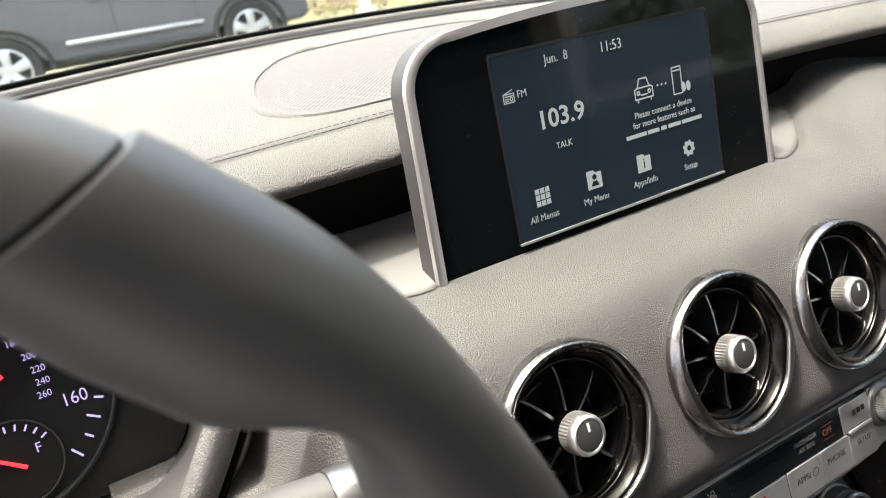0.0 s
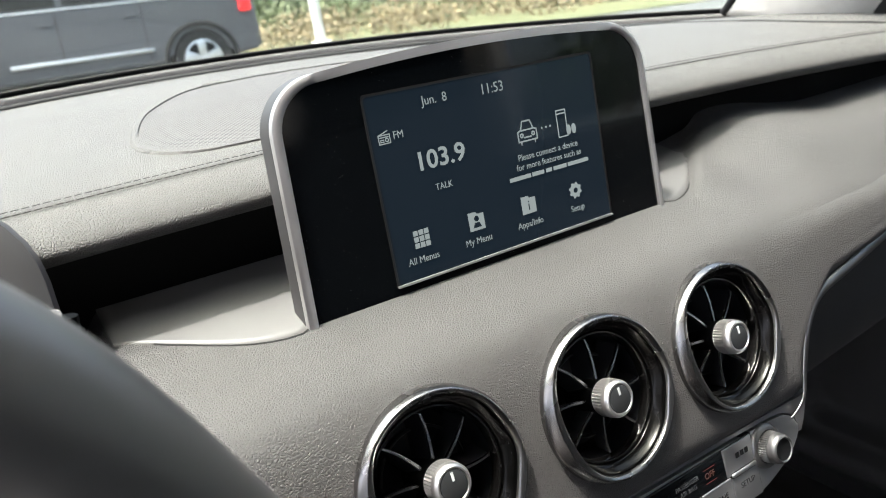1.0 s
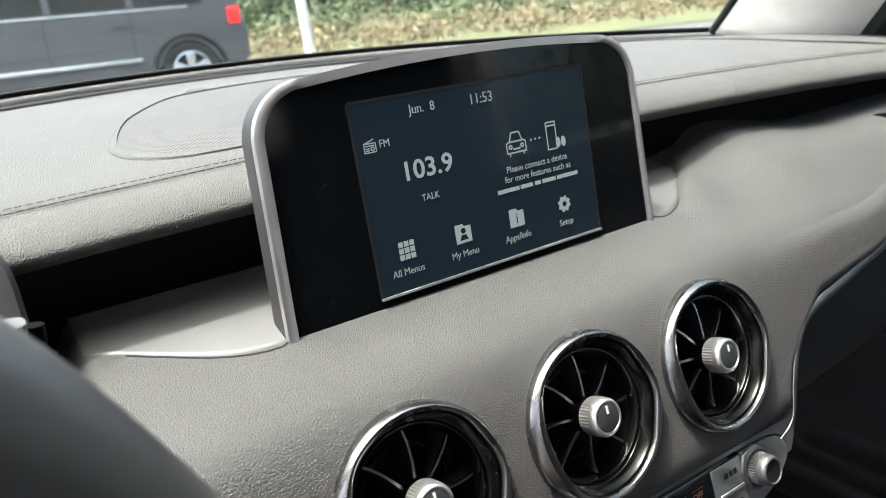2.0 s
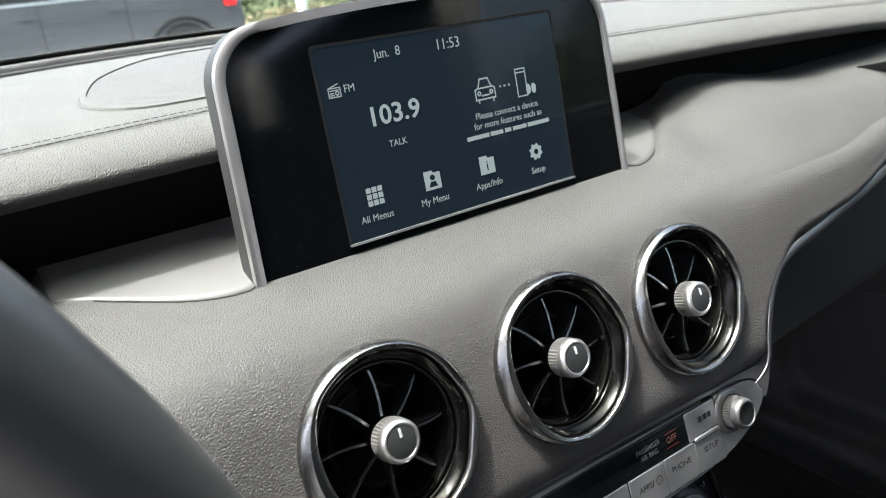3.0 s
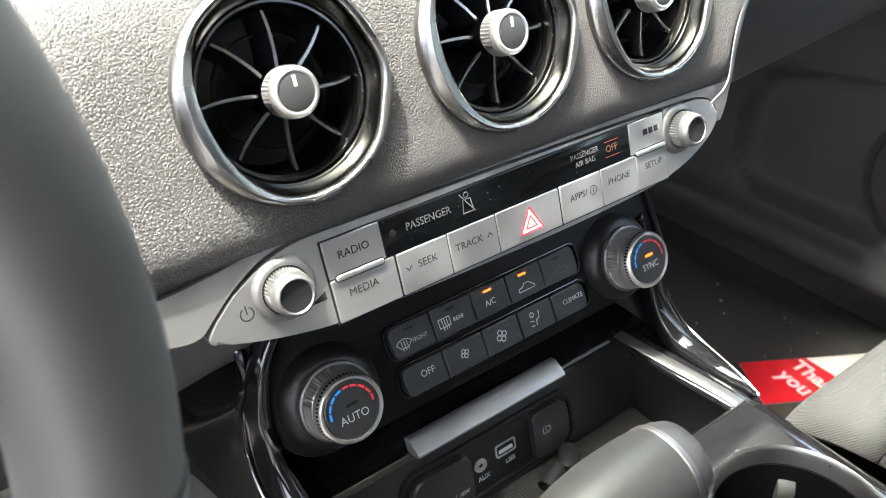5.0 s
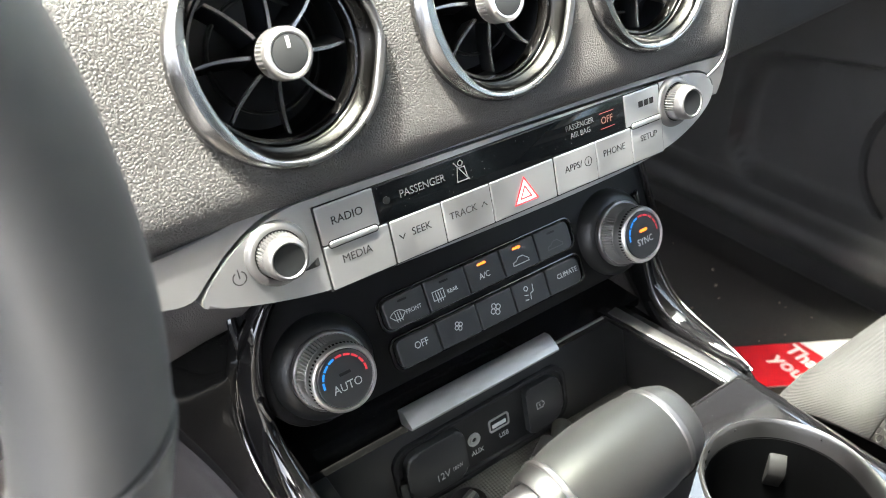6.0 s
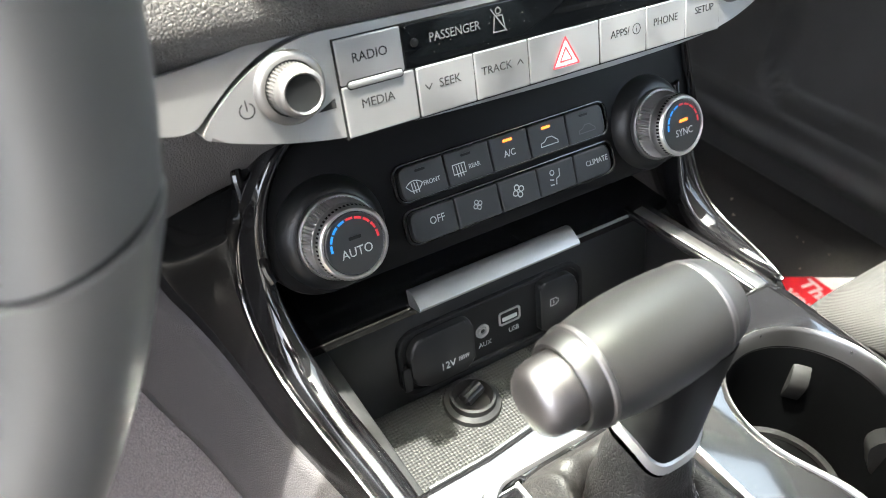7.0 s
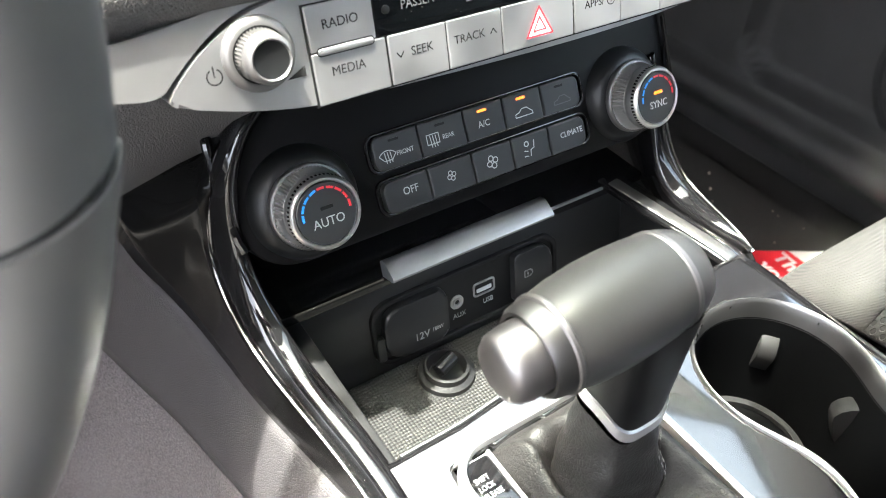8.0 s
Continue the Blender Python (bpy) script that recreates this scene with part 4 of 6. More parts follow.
# silver surround above the bar
sur_top = [(0.160, 0.0165), (0.148, 0.0150), (0.135, 0.0162), (0.0, 0.0186), (-0.105, 0.0205), (-0.128, 0.0205), (-0.150, 0.0160), (-0.175, 0.0135), (-0.20, 0.0130)]
sur_low = [(-0.20, -0.0020), (-0.182, -0.0045), (-0.166, -0.0082), (-0.1585, -0.0012), (-0.146, 0.0088), (-0.132, 0.0160), (-0.118, 0.0183), (-0.105, 0.0181), (0.0, 0.0165), (0.118, 0.0141), (0.133, 0.0116), (0.1415, 0.0065), (0.1435, 0.0005), (0.1425, -0.0058), (0.146, -0.006), (0.152, 0.003)]
sur = chaikin(sur_top) + chaikin(sur_low)
part("surround", prism(sur, -0.010, 0.0018, 0.0014), M_SURROUND, bar, "satin silver surround")


def key(x0, x1, y0, y1, name="button", mat=None, z=0.0042, r=0.0006, parent=None, label=""):
    pts = rounded(x1 - x0 - 0.0006, y1 - y0 - 0.0006, r, 3, (x0 + x1) / 2, (y0 + y1) / 2)
    return part(name, prism(pts, 0.0, z, 0.0005), mat or M_BAR, parent or bar, label, smooth=20)


ROW_T, ROW_M, ROW_B = 0.0130, -0.0046, -0.0250
part("key_bed", prism([(-0.1101, ROW_B - 0.0003), (0.0979, ROW_B - 0.0003), (0.0979, ROW_T + 0.0003), (-0.1101, ROW_T + 0.0003)], 0.0, 0.0034), M_RUBBER, bar, "dark gaps between the keys")
radio = key(-0.1095, -0.0812, ROW_M, ROW_T)
media = key(-0.1095, -0.0775, ROW_B, ROW_M)
seek = key(-0.0770, -0.0495, ROW_B, ROW_M)
track = key(-0.0495, -0.0215, ROW_B, ROW_M)
hazard = key(-0.0215, 0.0185, ROW_B, ROW_M, "hazard_button")
apps = key(0.0190, 0.0475, ROW_B, ROW_M)
phone = key(0.0475, 0.0735, ROW_B, ROW_M)
setup = key(0.0735, 0.0975, ROW_B, ROW_M)
service = key(0.0705, 0.0970, ROW_M, ROW_T)
info_display = part("info_display", prism(rounded(0.1512, ROW_T - ROW_M - 0.0006, 0.0006, 3, -0.0054, (ROW_T + ROW_M) / 2), 0, 0.0040, 0.0004), M_GLASS, bar, "black info strip")
for x0, x1 in ((-0.1065, -0.0830), (0.0740, 0.0960)):
    part("divider", prism(rounded(x1 - x0, 0.0026, 0.0012, 4, (x0 + x1) / 2, ROW_M), 0, 0.0053, 0.0007), M_BAR, bar, "raised silver divider")
    part("divider_gap", prism(rounded(x1 - x0 + 0.0010, 0.0036, 0.0016, 4, (x0 + x1) / 2, ROW_M), 0, 0.0044), M_RUBBER, bar)
KZ = 0.00428
for ob, text, x, y, sz in ((radio, "RADIO", -0.0956, 0.0050, 0.0062), (media, "MEDIA", -0.0950, -0.0128, 0.0062), (seek, "SEEK", -0.0618, -0.0130, 0.0062), (track, "TRACK", -0.0385, -0.0134, 0.0060), (apps, "APPS/", 0.0310, -0.0134, 0.0060), (phone, "PHONE", 0.0600, -0.0130, 0.0060), (setup, "SETUP", 0.0862, -0.0130, 0.0058)):
    words(text, sz * 0.82, ob, M_BARMARK, x, y, KZ, squeeze=0.98)
strokes([((-0.0735, -0.0122), (-0.0720, -0.0142)), ((-0.0720, -0.0142), (-0.0705, -0.0122))], 0.0005, seek, M_BARMARK, KZ, "chevron")
strokes([((-0.0278, -0.0145), (-0.0263, -0.0125)), ((-0.0263, -0.0125), (-0.0248, -0.0145))], 0.0005, track, M_BARMARK, KZ, "chevron")
strokes(loop_lines(arc_pts(0.0412, -0.0134, 0.0024, 0, 330, 11)) + [((0.0412, -0.0147), (0.0412, -0.0130)), ((0.0412, -0.0123), (0.0412, -0.0121))], 0.0004, apps, M_BARMARK, KZ, "info_icon")
for x0, x1 in ((0.0805, 0.0838), (0.0848, 0.0878), (0.0888, 0.0918)):
    flat_mark([(x0, 0.0040), (x1, 0.0040), (x1, 0.0072), (x0, 0.0072)], service, M_BARMARK, KZ)


def tri(cx, cy, s):
    return [(cx - s, cy - s * 0.58), (cx + s, cy - s * 0.58), (cx, cy + s * 1.15)]


strokes(loop_lines(tri(-0.0015, -0.0165, 0.0072)), 0.0008, hazard, M_REDPRINT, KZ + 0.0003, "warning_triangle")
flat_mark(tri(-0.0015, -0.0165, 0.0066), hazard, M_WHITE, KZ, "triangle_fill")
strokes(loop_lines(tri(-0.0015, -0.0165, 0.0034)), 0.0007, hazard, M_REDPRINT, KZ + 0.0003, "warning_triangle")
words("PASSENGER", 0.0051, info_display, M_GREYMARK, -0.0570, 0.0055, 0.0042)
words("PASSENGER", 0.0040, info_display, M_GREYMARK, 0.0385, 0.0066, 0.0042)
words("AIR BAG", 0.0040, info_display, M_GREYMARK, 0.0385, 0.0024, 0.0042)
words("OFF", 0.0052, info_display, glow("off_red", (0.9, 0.16, 0.07), 0.014), 0.0572, 0.0042, 0.0042)
M_OFFLINE = glow("off_line", (0.9, 0.12, 0.08), 0.006, (0.10, 0.02, 0.02))
strokes([((0.0525, 0.0082), (0.0622, 0.0082)), ((0.0525, 0.0002), (0.0622, 0.0002))], 0.0004, info_display, M_OFFLINE, 0.0042, "airbag_lamp")
strokes(loop_lines(arc_pts(-0.0355, 0.0095, 0.0013, 0, 315, 7)) + loop_lines([(-0.0385, 0.0012), (-0.0325, 0.0012), (-0.0335, 0.0075), (-0.0375, 0.0075)]) + [((-0.0390, 0.0105), (-0.0318, 0.0008))], 0.0006, info_display, M_GREYMARK, 0.0042, "belt_icon")
part("light_eye", lathe([(0.0017, 0.0040), (0.0017, 0.0046), (0.0009, 0.0049), (0, 0.0049)], 16), M_SATIN, info_display, m=pose(-0.0760, 0.0052, 0))


def audio_knob(x, y):
    k = part("volume_knob" if x < 0 else "tune_knob", lathe([(0.0092, 0.0110), (0.0091, 0.0126), (0.0090, 0.0140), (0.0086, 0.0154), (0.0079, 0.0163), (0.0072, 0.0165), (0.0066, 0.0158)], 56), M_VOLUME, bar, "ribbed silver knob", m=pose(x, y, 0), smooth=50)
    part("flange", lathe([(0.0140, 0.0024), (0.0138, 0.0034), (0.0130, 0.0050), (0.0116, 0.0058), (0.0104, 0.0058), (0.0103, 0.0044)], 56), M_VOLUME, k, "satin silver base ring", smooth=50)
    part("gap_ring", lathe([(0.0104, 0.0052), (0.0096, 0.0052), (0.0094, 0.0062)], 48), M_RUBBER, k)
    part("ribbed_drum", lathe([(0.0097, 0.0050), (0.0097, 0.0064), (0.0094, 0.0104), (0.0092, 0.0112)], 84, 0.0008, (1, 2)), M_VOLUME, k, "ribbed silver drum", smooth=20)
    part("cap", lathe([(0.0069, 0.0152), (0.0065, 0.0160), (0.004, 0.0155), (0, 0.0153)], 32), M_SATIN, k, "dark grey dished cap")


audio_knob(-0.1285, 0.0000)
audio_knob(0.1085, 0.0000)
strokes(run_lines(arc_pts(-0.1460, -0.0042, 0.0028, 120, 420, 12)) + [((-0.1460, -0.0042), (-0.1460, -0.0005))], 0.0005, bar, M_BARMARK, 0.0032, "power_icon")
flat_mark([(-0.1200, -0.0118), (-0.1122, -0.0118), (-0.1122, -0.0080)], bar, M_BARMARK, 0.0031, "volume_wedge")

# ---- climate panel ----
CLEAN = 28
climate = thing("climate_panel", panel(0.0, -0.0620, 0.7020, CLEAN), "satin black climate control panel with two temperature knobs", "control panel")
plate = rounded(0.276, 0.104, (0.026, 0.026, 0.040, 0.040), 8, -0.0020, 0.018)
part("plate", prism(plate, -0.012, -0.0010, 0.002), M_PLATE, climate, "satin black plate")
rim_path = [Vector((x, y, 0.0)) for x, y in rounded(0.280, 0.108, (0.028, 0.028, 0.042, 0.042), 8, -0.0020, 0.018)]
rim_path = rim_path[16:] + rim_path[:3]
part("plate_rim", sweep(rim_path, disc_section(0.0026, 10), up=(0, 0, 1)), M_GLOSS, climate, "glossy black rim")
for yc, hh in ((0.0048, 0.0205), (-0.0178, 0.0195)):
    part("key_bezel", frame_prism(rounded(0.1400, hh, 0.006, 5, 0.0, yc), rounded(0.1362, hh - 0.0034, 0.005, 5, 0.0, yc), -0.002, 0.0008, 0.0006), M_GLOSS, climate, "glossy black button surround")
TOPX = [-0.0675, -0.0406, -0.0128, 0.0125, 0.0384, 0.0655]
LOWX = [-0.0672, -0.0404, -0.0130, 0.0130, 0.0386, 0.0650]
top_keys, low_keys = [], []
for i in range(5):
    for xs_, y0, y1, keep in ((TOPX, -0.0040, 0.0135, top_keys), (LOWX, -0.0263, -0.0097, low_keys)):
        r = [0.0008] * 4
        if i == 0:
            r[0] = r[3] = 0.0045
        if i == 4:
            r[1] = r[2] = 0.0045
        pts = rounded(xs_[i + 1] - xs_[i] - 0.0007, y1 - y0, r, 4, (xs_[i] + xs_[i + 1]) / 2, (y0 + y1) / 2)
        keep.append(part("button", prism(pts, -0.003, 0.0032, 0.0010), M_BUTTON, climate, "matt black button", smooth=0))
CZ = 0.0033
for i, k in enumerate(top_keys):
    x = (TOPX[i] + TOPX[i + 1]) / 2
    part("indicator", prism(rounded(0.0058, 0.0013, 0.0004, 2, x - 0.001, 0.0103), 0.0030, 0.0036), M_AMBER if i in (2, 3) else M_RUBBER, k, "lit amber indicator" if i in (2, 3) else "dark indicator")
words("A/C", 0.0050, top_keys[2], M_WHITE, -0.0012, 0.0032, CZ)
words("FRONT", 0.0033, top_keys[0], M_WHITE, -0.0498, 0.0028, CZ)
words("REAR", 0.0033, top_keys[1], M_WHITE, -0.0238, 0.0034, CZ)
words("OFF", 0.0056, low_keys[0], M_WHITE, -0.0520, -0.0168, CZ)
words("CLIMATE", 0.0044, low_keys[4], M_WHITE, 0.0545, -0.0172, CZ)
# defrost symbols
cx, cy = -0.0598, 0.0036
strokes(run_lines(arc_pts(cx, cy - 0.004, 0.0062, 40, 140, 8)) + [((cx - 0.0047, cy), (cx - 0.0022, cy - 0.0028)), ((cx + 0.0047, cy), (cx + 0.0022, cy - 0.0028)), ((cx - 0.0022, cy - 0.0028), (cx + 0.0022, cy - 0.0028))] + [((cx + d, cy + 0.0012), (cx + d + 0.0004, cy - 0.004)) for d in (-0.0016, 0, 0.0016)], 0.0005, top_keys[0], M_WHITE, CZ, "defrost_icon")
cx, cy = -0.0330, 0.0040
strokes(loop_lines([(cx - 0.0036, cy - 0.0024), (cx + 0.0036, cy - 0.0024), (cx + 0.0036, cy + 0.0026), (cx - 0.0036, cy + 0.0026)]) + [((cx + d, cy + 0.0018), (cx + d + 0.0004, cy - 0.004)) for d in (-0.0016, 0, 0.0016)], 0.0005, top_keys[1], M_WHITE, CZ, "defrost_icon")
for k, cx, amt in ((top_keys[3], 0.0252, M_WHITE), (top_keys[4], 0.0520, M_GREYMARK)):
    strokes(run_lines([(cx - 0.0058, 0.0006), (cx - 0.0056, 0.0022), (cx - 0.0030, 0.0028), (cx - 0.0012, 0.0046), (cx + 0.0022, 0.0046), (cx + 0.0046, 0.0026), (cx + 0.0058, 0.0018), (cx + 0.0058, 0.0004), (cx - 0.0058, 0.0004)]), 0.0005, k, amt, CZ, "recirculation_icon")


def fan_lines(cx, cy, s):
    out = []
    for q in range(4):
        a = 90 * q + 20
        px, py = cx + 0.55 * s * math.cos(radians(a)), cy + 0.55 * s * math.sin(radians(a))
        out += loop_lines(arc_pts(px, py, 0.38 * s, a, a + 315, 7))
    return out


strokes(fan_lines(-0.0272, -0.0172, 0.0030), 0.0005, low_keys[1], M_WHITE, CZ, "fan_icon")
strokes(fan_lines(-0.0010, -0.0178, 0.0040), 0.0006, low_keys[2], M_WHITE, CZ, "fan_icon")
cx, cy = 0.0248, -0.0178
strokes(run_lines([(cx + 0.0030, cy + 0.0040), (cx + 0.0024, cy), (cx + 0.0002, cy - 0.0008), (cx - 0.0004, cy - 0.0040)]) + loop_lines(arc_pts(cx - 0.0022, cy + 0.0030, 0.0014, 0, 315, 7)) + [((cx - 0.0042, cy - 0.0005), (cx - 0.0018, cy - 0.0012)), ((cx - 0.0044, cy - 0.0036), (cx - 0.0020, cy - 0.0038))], 0.0006, low_keys[3], M_WHITE, CZ, "airflow_icon")


def temp_knob(x, y, text, lamp):
    k = part("temperature_knob", lathe([(0.0172, 0.0150), (0.0172, 0.0182), (0.0177, 0.0190), (0.0178, 0.0204), (0.0176, 0.0240), (0.0170, 0.0258), (0.0161, 0.0267), (0.0151, 0.0267), (0.0147, 0.0258)], 72), M_KNOB, climate, "silver rotary knob with a knurled band", m=pose(x, y, 0, 4, 0, 0), smooth=40)
    part("base_collar", lathe([(0.0285, -0.0030), (0.0280, -0.0004), (0.0250, 0.0040), (0.0224, 0.0066), (0.0208, 0.0070)], 56), M_SATIN, k, "black collar")
    part("flange", lathe([(0.0208, 0.0060), (0.0208, 0.0088), (0.0204, 0.0099), (0.0198, 0.0103), (0.0190, 0.0103)], 64), M_VOLUME, k, "satin silver base ring", smooth=50)
    part("knurled_band", lathe([(0.0194, 0.0094), (0.0193, 0.0114), (0.0180, 0.0170), (0.0174, 0.0178), (0.0170, 0.0178)], 132, 0.0014, (1, 2)), M_KNOB, k, "knurled silver band", smooth=20)
    dashes = bmesh.new()
    for i in range(56):
        a, w = 2 * math.pi * i / 56, 0.030
        dashes.faces.new([dashes.verts.new((r * math.cos(q), r * math.sin(q), z)) for r, z, q in ((0.01772, 0.0236, a - w), (0.01772, 0.0236, a + w), (0.01728, 0.0252, a + w), (0.01728, 0.0252, a - w))])
    part("grip_notches", dashes, M_RUBBER, k, "fine dark grip notches", smooth=0)
    face = part("face", lathe([(0.0147, 0.0260), (0.0140, 0.0266), (0.006, 0.0270), (0, 0.0270)], 40), M_BUTTON, k, "matt black face")
    words(text, 0.0057 if lamp else 0.0061, face, M_WHITE, 0, -0.0036, 0.0272)
    for i in range(9):
        a0 = 186 - i * 21.5
        pts = arc_pts(0, 0.0005, 0.0121, a0, a0 - 17, 4) + arc_pts(0, 0.0005, 0.0110, a0 - 17, a0, 4)
        flat_mark(pts, face, M_BLUE if i < 4 else M_RED, 0.0270, "scale_mark")
    part("indicator", prism(rounded(0.0062, 0.0016, 0.0004, 2, 0.0003, 0.0030), 0.0268, 0.0273), M_AMBER if lamp else M_RUBBER, face, "lit amber indicator" if lamp else "dark indicator")
    return k


temp_knob(-0.1062, -0.0066, "AUTO", False)
temp_knob(0.1002, -0.0076, "SYNC", True)

# ---- centre console ----
console = thing("centre_console", pose(0, -0.2, 0.60), "glossy black centre console with silver edging", "console")
CON_Z = 0.632


def eight(r, n=96):
    """Outline of two joined circles."""
    out = []
    yc = (-0.2290, -0.3260)
    half = 0.0485
    w = math.acos(min(1, half / r * 0.85))
    for yy, a0, a1 in ((yc[0], -math.pi / 2 + w, 3 * math.pi / 2 - w), (yc[1], math.pi / 2 + w, 5 * math.pi / 2 - w)):
        for i in range(n // 2):
            a = a0 + (a1 - a0) * i / (n // 2 - 1)
            out.append((0.0695 + r * math.cos(a), yy + r * math.sin(a)))
    for _ in range(22):
        m = len(out)
        out = [((out[i - 1][0] + 2 * out[i][0] + out[(i + 1) % m][0]) / 4, (out[i - 1][1] + 2 * out[i][1] + out[(i + 1) % m][1]) / 4) for i in range(m)]
    return out


def inside(poly, x, y):
    """Whether a point lies within a closed outline."""
    hit = False
    for (ax, ay), (bx_, by_) in zip(poly, poly[1:] + poly[:1]):
        if (ay > y) != (by_ > y) and x < ax + (y - ay) * (bx_ - ax) / (by_ - ay):
            hit = not hit
    return hit


def console_top():
    """Top deck with openings for the lever plate and the cup holders, sliced into a fine grid."""
    bm = bmesh.new()
    cup_line = eight(0.0472)
    nx, ny = 112, 176
    x0, x1, y0 = -0.132, 0.1275, -0.64
    vs = [[None] * (ny + 1) for _ in range(nx + 1)]
    for i in range(nx + 1):
        for j in range(ny + 1):
            x = x0 + (x1 - x0) * i / nx
            y1 = -0.160 - 0.016 * min(max((0.07 - x) / 0.16, 0.0), 1.0)
            y = y0 + (y1 - y0) * j / ny
            edge = x1 - x
            z = CON_Z + 0.003 * max(0, 1 - (x / 0.14) ** 2) - (0.0045 * (1 - edge / 0.012) ** 1.5 if edge < 0.012 else 0)
            lift = min(max((y + 0.240) / 0.072, 0.0), 1.0)
            z += 0.0065 * lift * min(max((0.02 - x) / 0.04, 0.0), 1.0)
            vs[i][j] = bm.verts.new((x, y, z))
    for i in range(nx):
        for j in range(ny):
            q = (vs[i][j], vs[i + 1][j], vs[i + 1][j + 1], vs[i][j + 1])
            c = sum((v.co for v in q), Vector()) / 4
            in_cup = inside(cup_line, c.x, c.y)
            in_lever = abs(c.x + 0.0575) < 0.0460 and -0.407 < c.y < -0.1925
            if not in_cup and not in_lever:
                bm.faces.new(q)
    loose = [v for v in bm.verts if not v.link_faces]
    bmesh.ops.delete(bm, geom=loose, context="VERTS")
    return bm


thicken(part("deck", console_top(), M_DECK, console, "piano black deck, dusty", world=True, smooth=50), 0.003)
FIN_OUT = [(0.1465, -0.061, 0.73), (0.1484, -0.0604, 0.722), (0.1505, -0.055, 0.7095), (0.152, -0.0508, 0.69), (0.1535, -0.0522, 0.6725), (0.1548, -0.0653, 0.658), (0.1539, -0.0857, 0.649), (0.1496, -0.1067, 0.6435), (0.1461, -0.1361, 0.639), (0.139, -0.1596, 0.6355), (0.1385, -0.1757, 0.6335)]
FIN_IN = [(0.1393, -0.0665, 0.728), (0.1397, -0.0624, 0.714), (0.1394, -0.0596, 0.696), (0.14, -0.0673, 0.678), (0.1396, -0.0762, 0.667), (0.1395, -0.0875, 0.658), (0.135, -0.099, 0.65), (0.1308, -0.1225, 0.644), (0.1288, -0.1404, 0.64), (0.1239, -0.1622, 0.6375), (0.1204, -0.176, 0.6365)]
BROW_OUT = [(0.040, -0.0400, 0.7605), (0.100, -0.0440, 0.7600), (0.130, -0.0520, 0.7530), (0.1420, -0.0590, 0.7420)]
BROW_IN = [(0.040, -0.0380, 0.7500), (0.095, -0.0420, 0.7490), (0.122, -0.0510, 0.7450), (0.1345, -0.0620, 0.7370)]
TAIL_OUT = [(0.1392, -0.215, 0.6325), (0.1410, -0.260, 0.630), (0.1420, -0.400, 0.628), (0.1420, -0.640, 0.628)]
TAIL_IN = [(0.1265, -0.200, 0.6355), (0.1285, -0.225, 0.6345), (0.1290, -0.260, 0.6320), (0.1300, -0.400, 0.630), (0.1300, -0.640, 0.630)]
FIN_IN_R = [(0.124, -0.058, 0.712), (0.1225, -0.066, 0.697), (0.1215, -0.073, 0.682), (0.1205, -0.080, 0.668), (0.1185, -0.0885, 0.652), (0.1185, -0.100, 0.642), (0.119, -0.112, 0.6385), (0.1205, -0.135, 0.638), (0.1235, -0.150, 0.6370), (0.1258, -0.1600, 0.6340)]
FIN_OUT_R = [(0.131, -0.054, 0.712), (0.132, -0.062, 0.697), (0.134, -0.069, 0.680), (0.135, -0.0755, 0.6655), (0.135, -0.0845, 0.652), (0.135, -0.1005, 0.641), (0.1335, -0.125, 0.637), (0.1305, -0.148, 0.6350), (0.1280, -0.1620, 0.6315)]
FLANK_MID = [(0.188, 0.010, 0.678), (0.184, 0.002, 0.660), (0.179, -0.006, 0.644), (0.171, -0.014, 0.628), (0.163, -0.032, 0.614), (0.157, -0.056, 0.603), (0.152, -0.088, 0.598), (0.1440, -0.135, 0.600), (0.1360, -0.185, 0.603)]
FLANK_LOW = [(0.235, 0.10, 0.600), (0.230, 0.09, 0.585), (0.220, 0.07, 0.565), (0.210, 0.05, 0.545), (0.197, 0.02, 0.528), (0.184, -0.010, 0.513), (0.176, -0.050, 0.515), (0.170, -0.100, 0.530), (0.166, -0.185, 0.550)]


def even_line(pts, n, soften=0):
    """A smooth line through the points with its samples evenly spaced."""
    fine = spline(pts, 400)
    run = [0.0]
    for a, b in zip(fine, fine[1:]):
        run.append(run[-1] + (b - a).length)
    out = []
    for i in range(n + 1):
        want = run[-1] * i / n
        k = next(q for q in range(len(run)) if run[q] >= want - 1e-9)
        out.append(fine[k])
    for _ in range(soften):
        out = [out[0]] + [(a + b * 2 + c) / 4 for a, b, c in zip(out, out[1:], out[2:])] + [out[-1]]
    return out


def loft(rows, across, along=48, bulge=0.0, lift=(0, 0, 1)):
    """A sheet through rows of points, smooth along each row, straight (or bulged) across."""
    lines = [even_line(r, along) for r in rows]
    up = Vector(lift)

    def f(u, v):
        k = min(int(v * (len(lines) - 1)), len(lines) - 2)
        w = v * (len(lines) - 1) - k
        i = round(u * along)
        p = lines[k][i].lerp(lines[k + 1][i], w)
        return p + up * bulge * math.sin(math.pi * w)
    return surface(f, along, across)


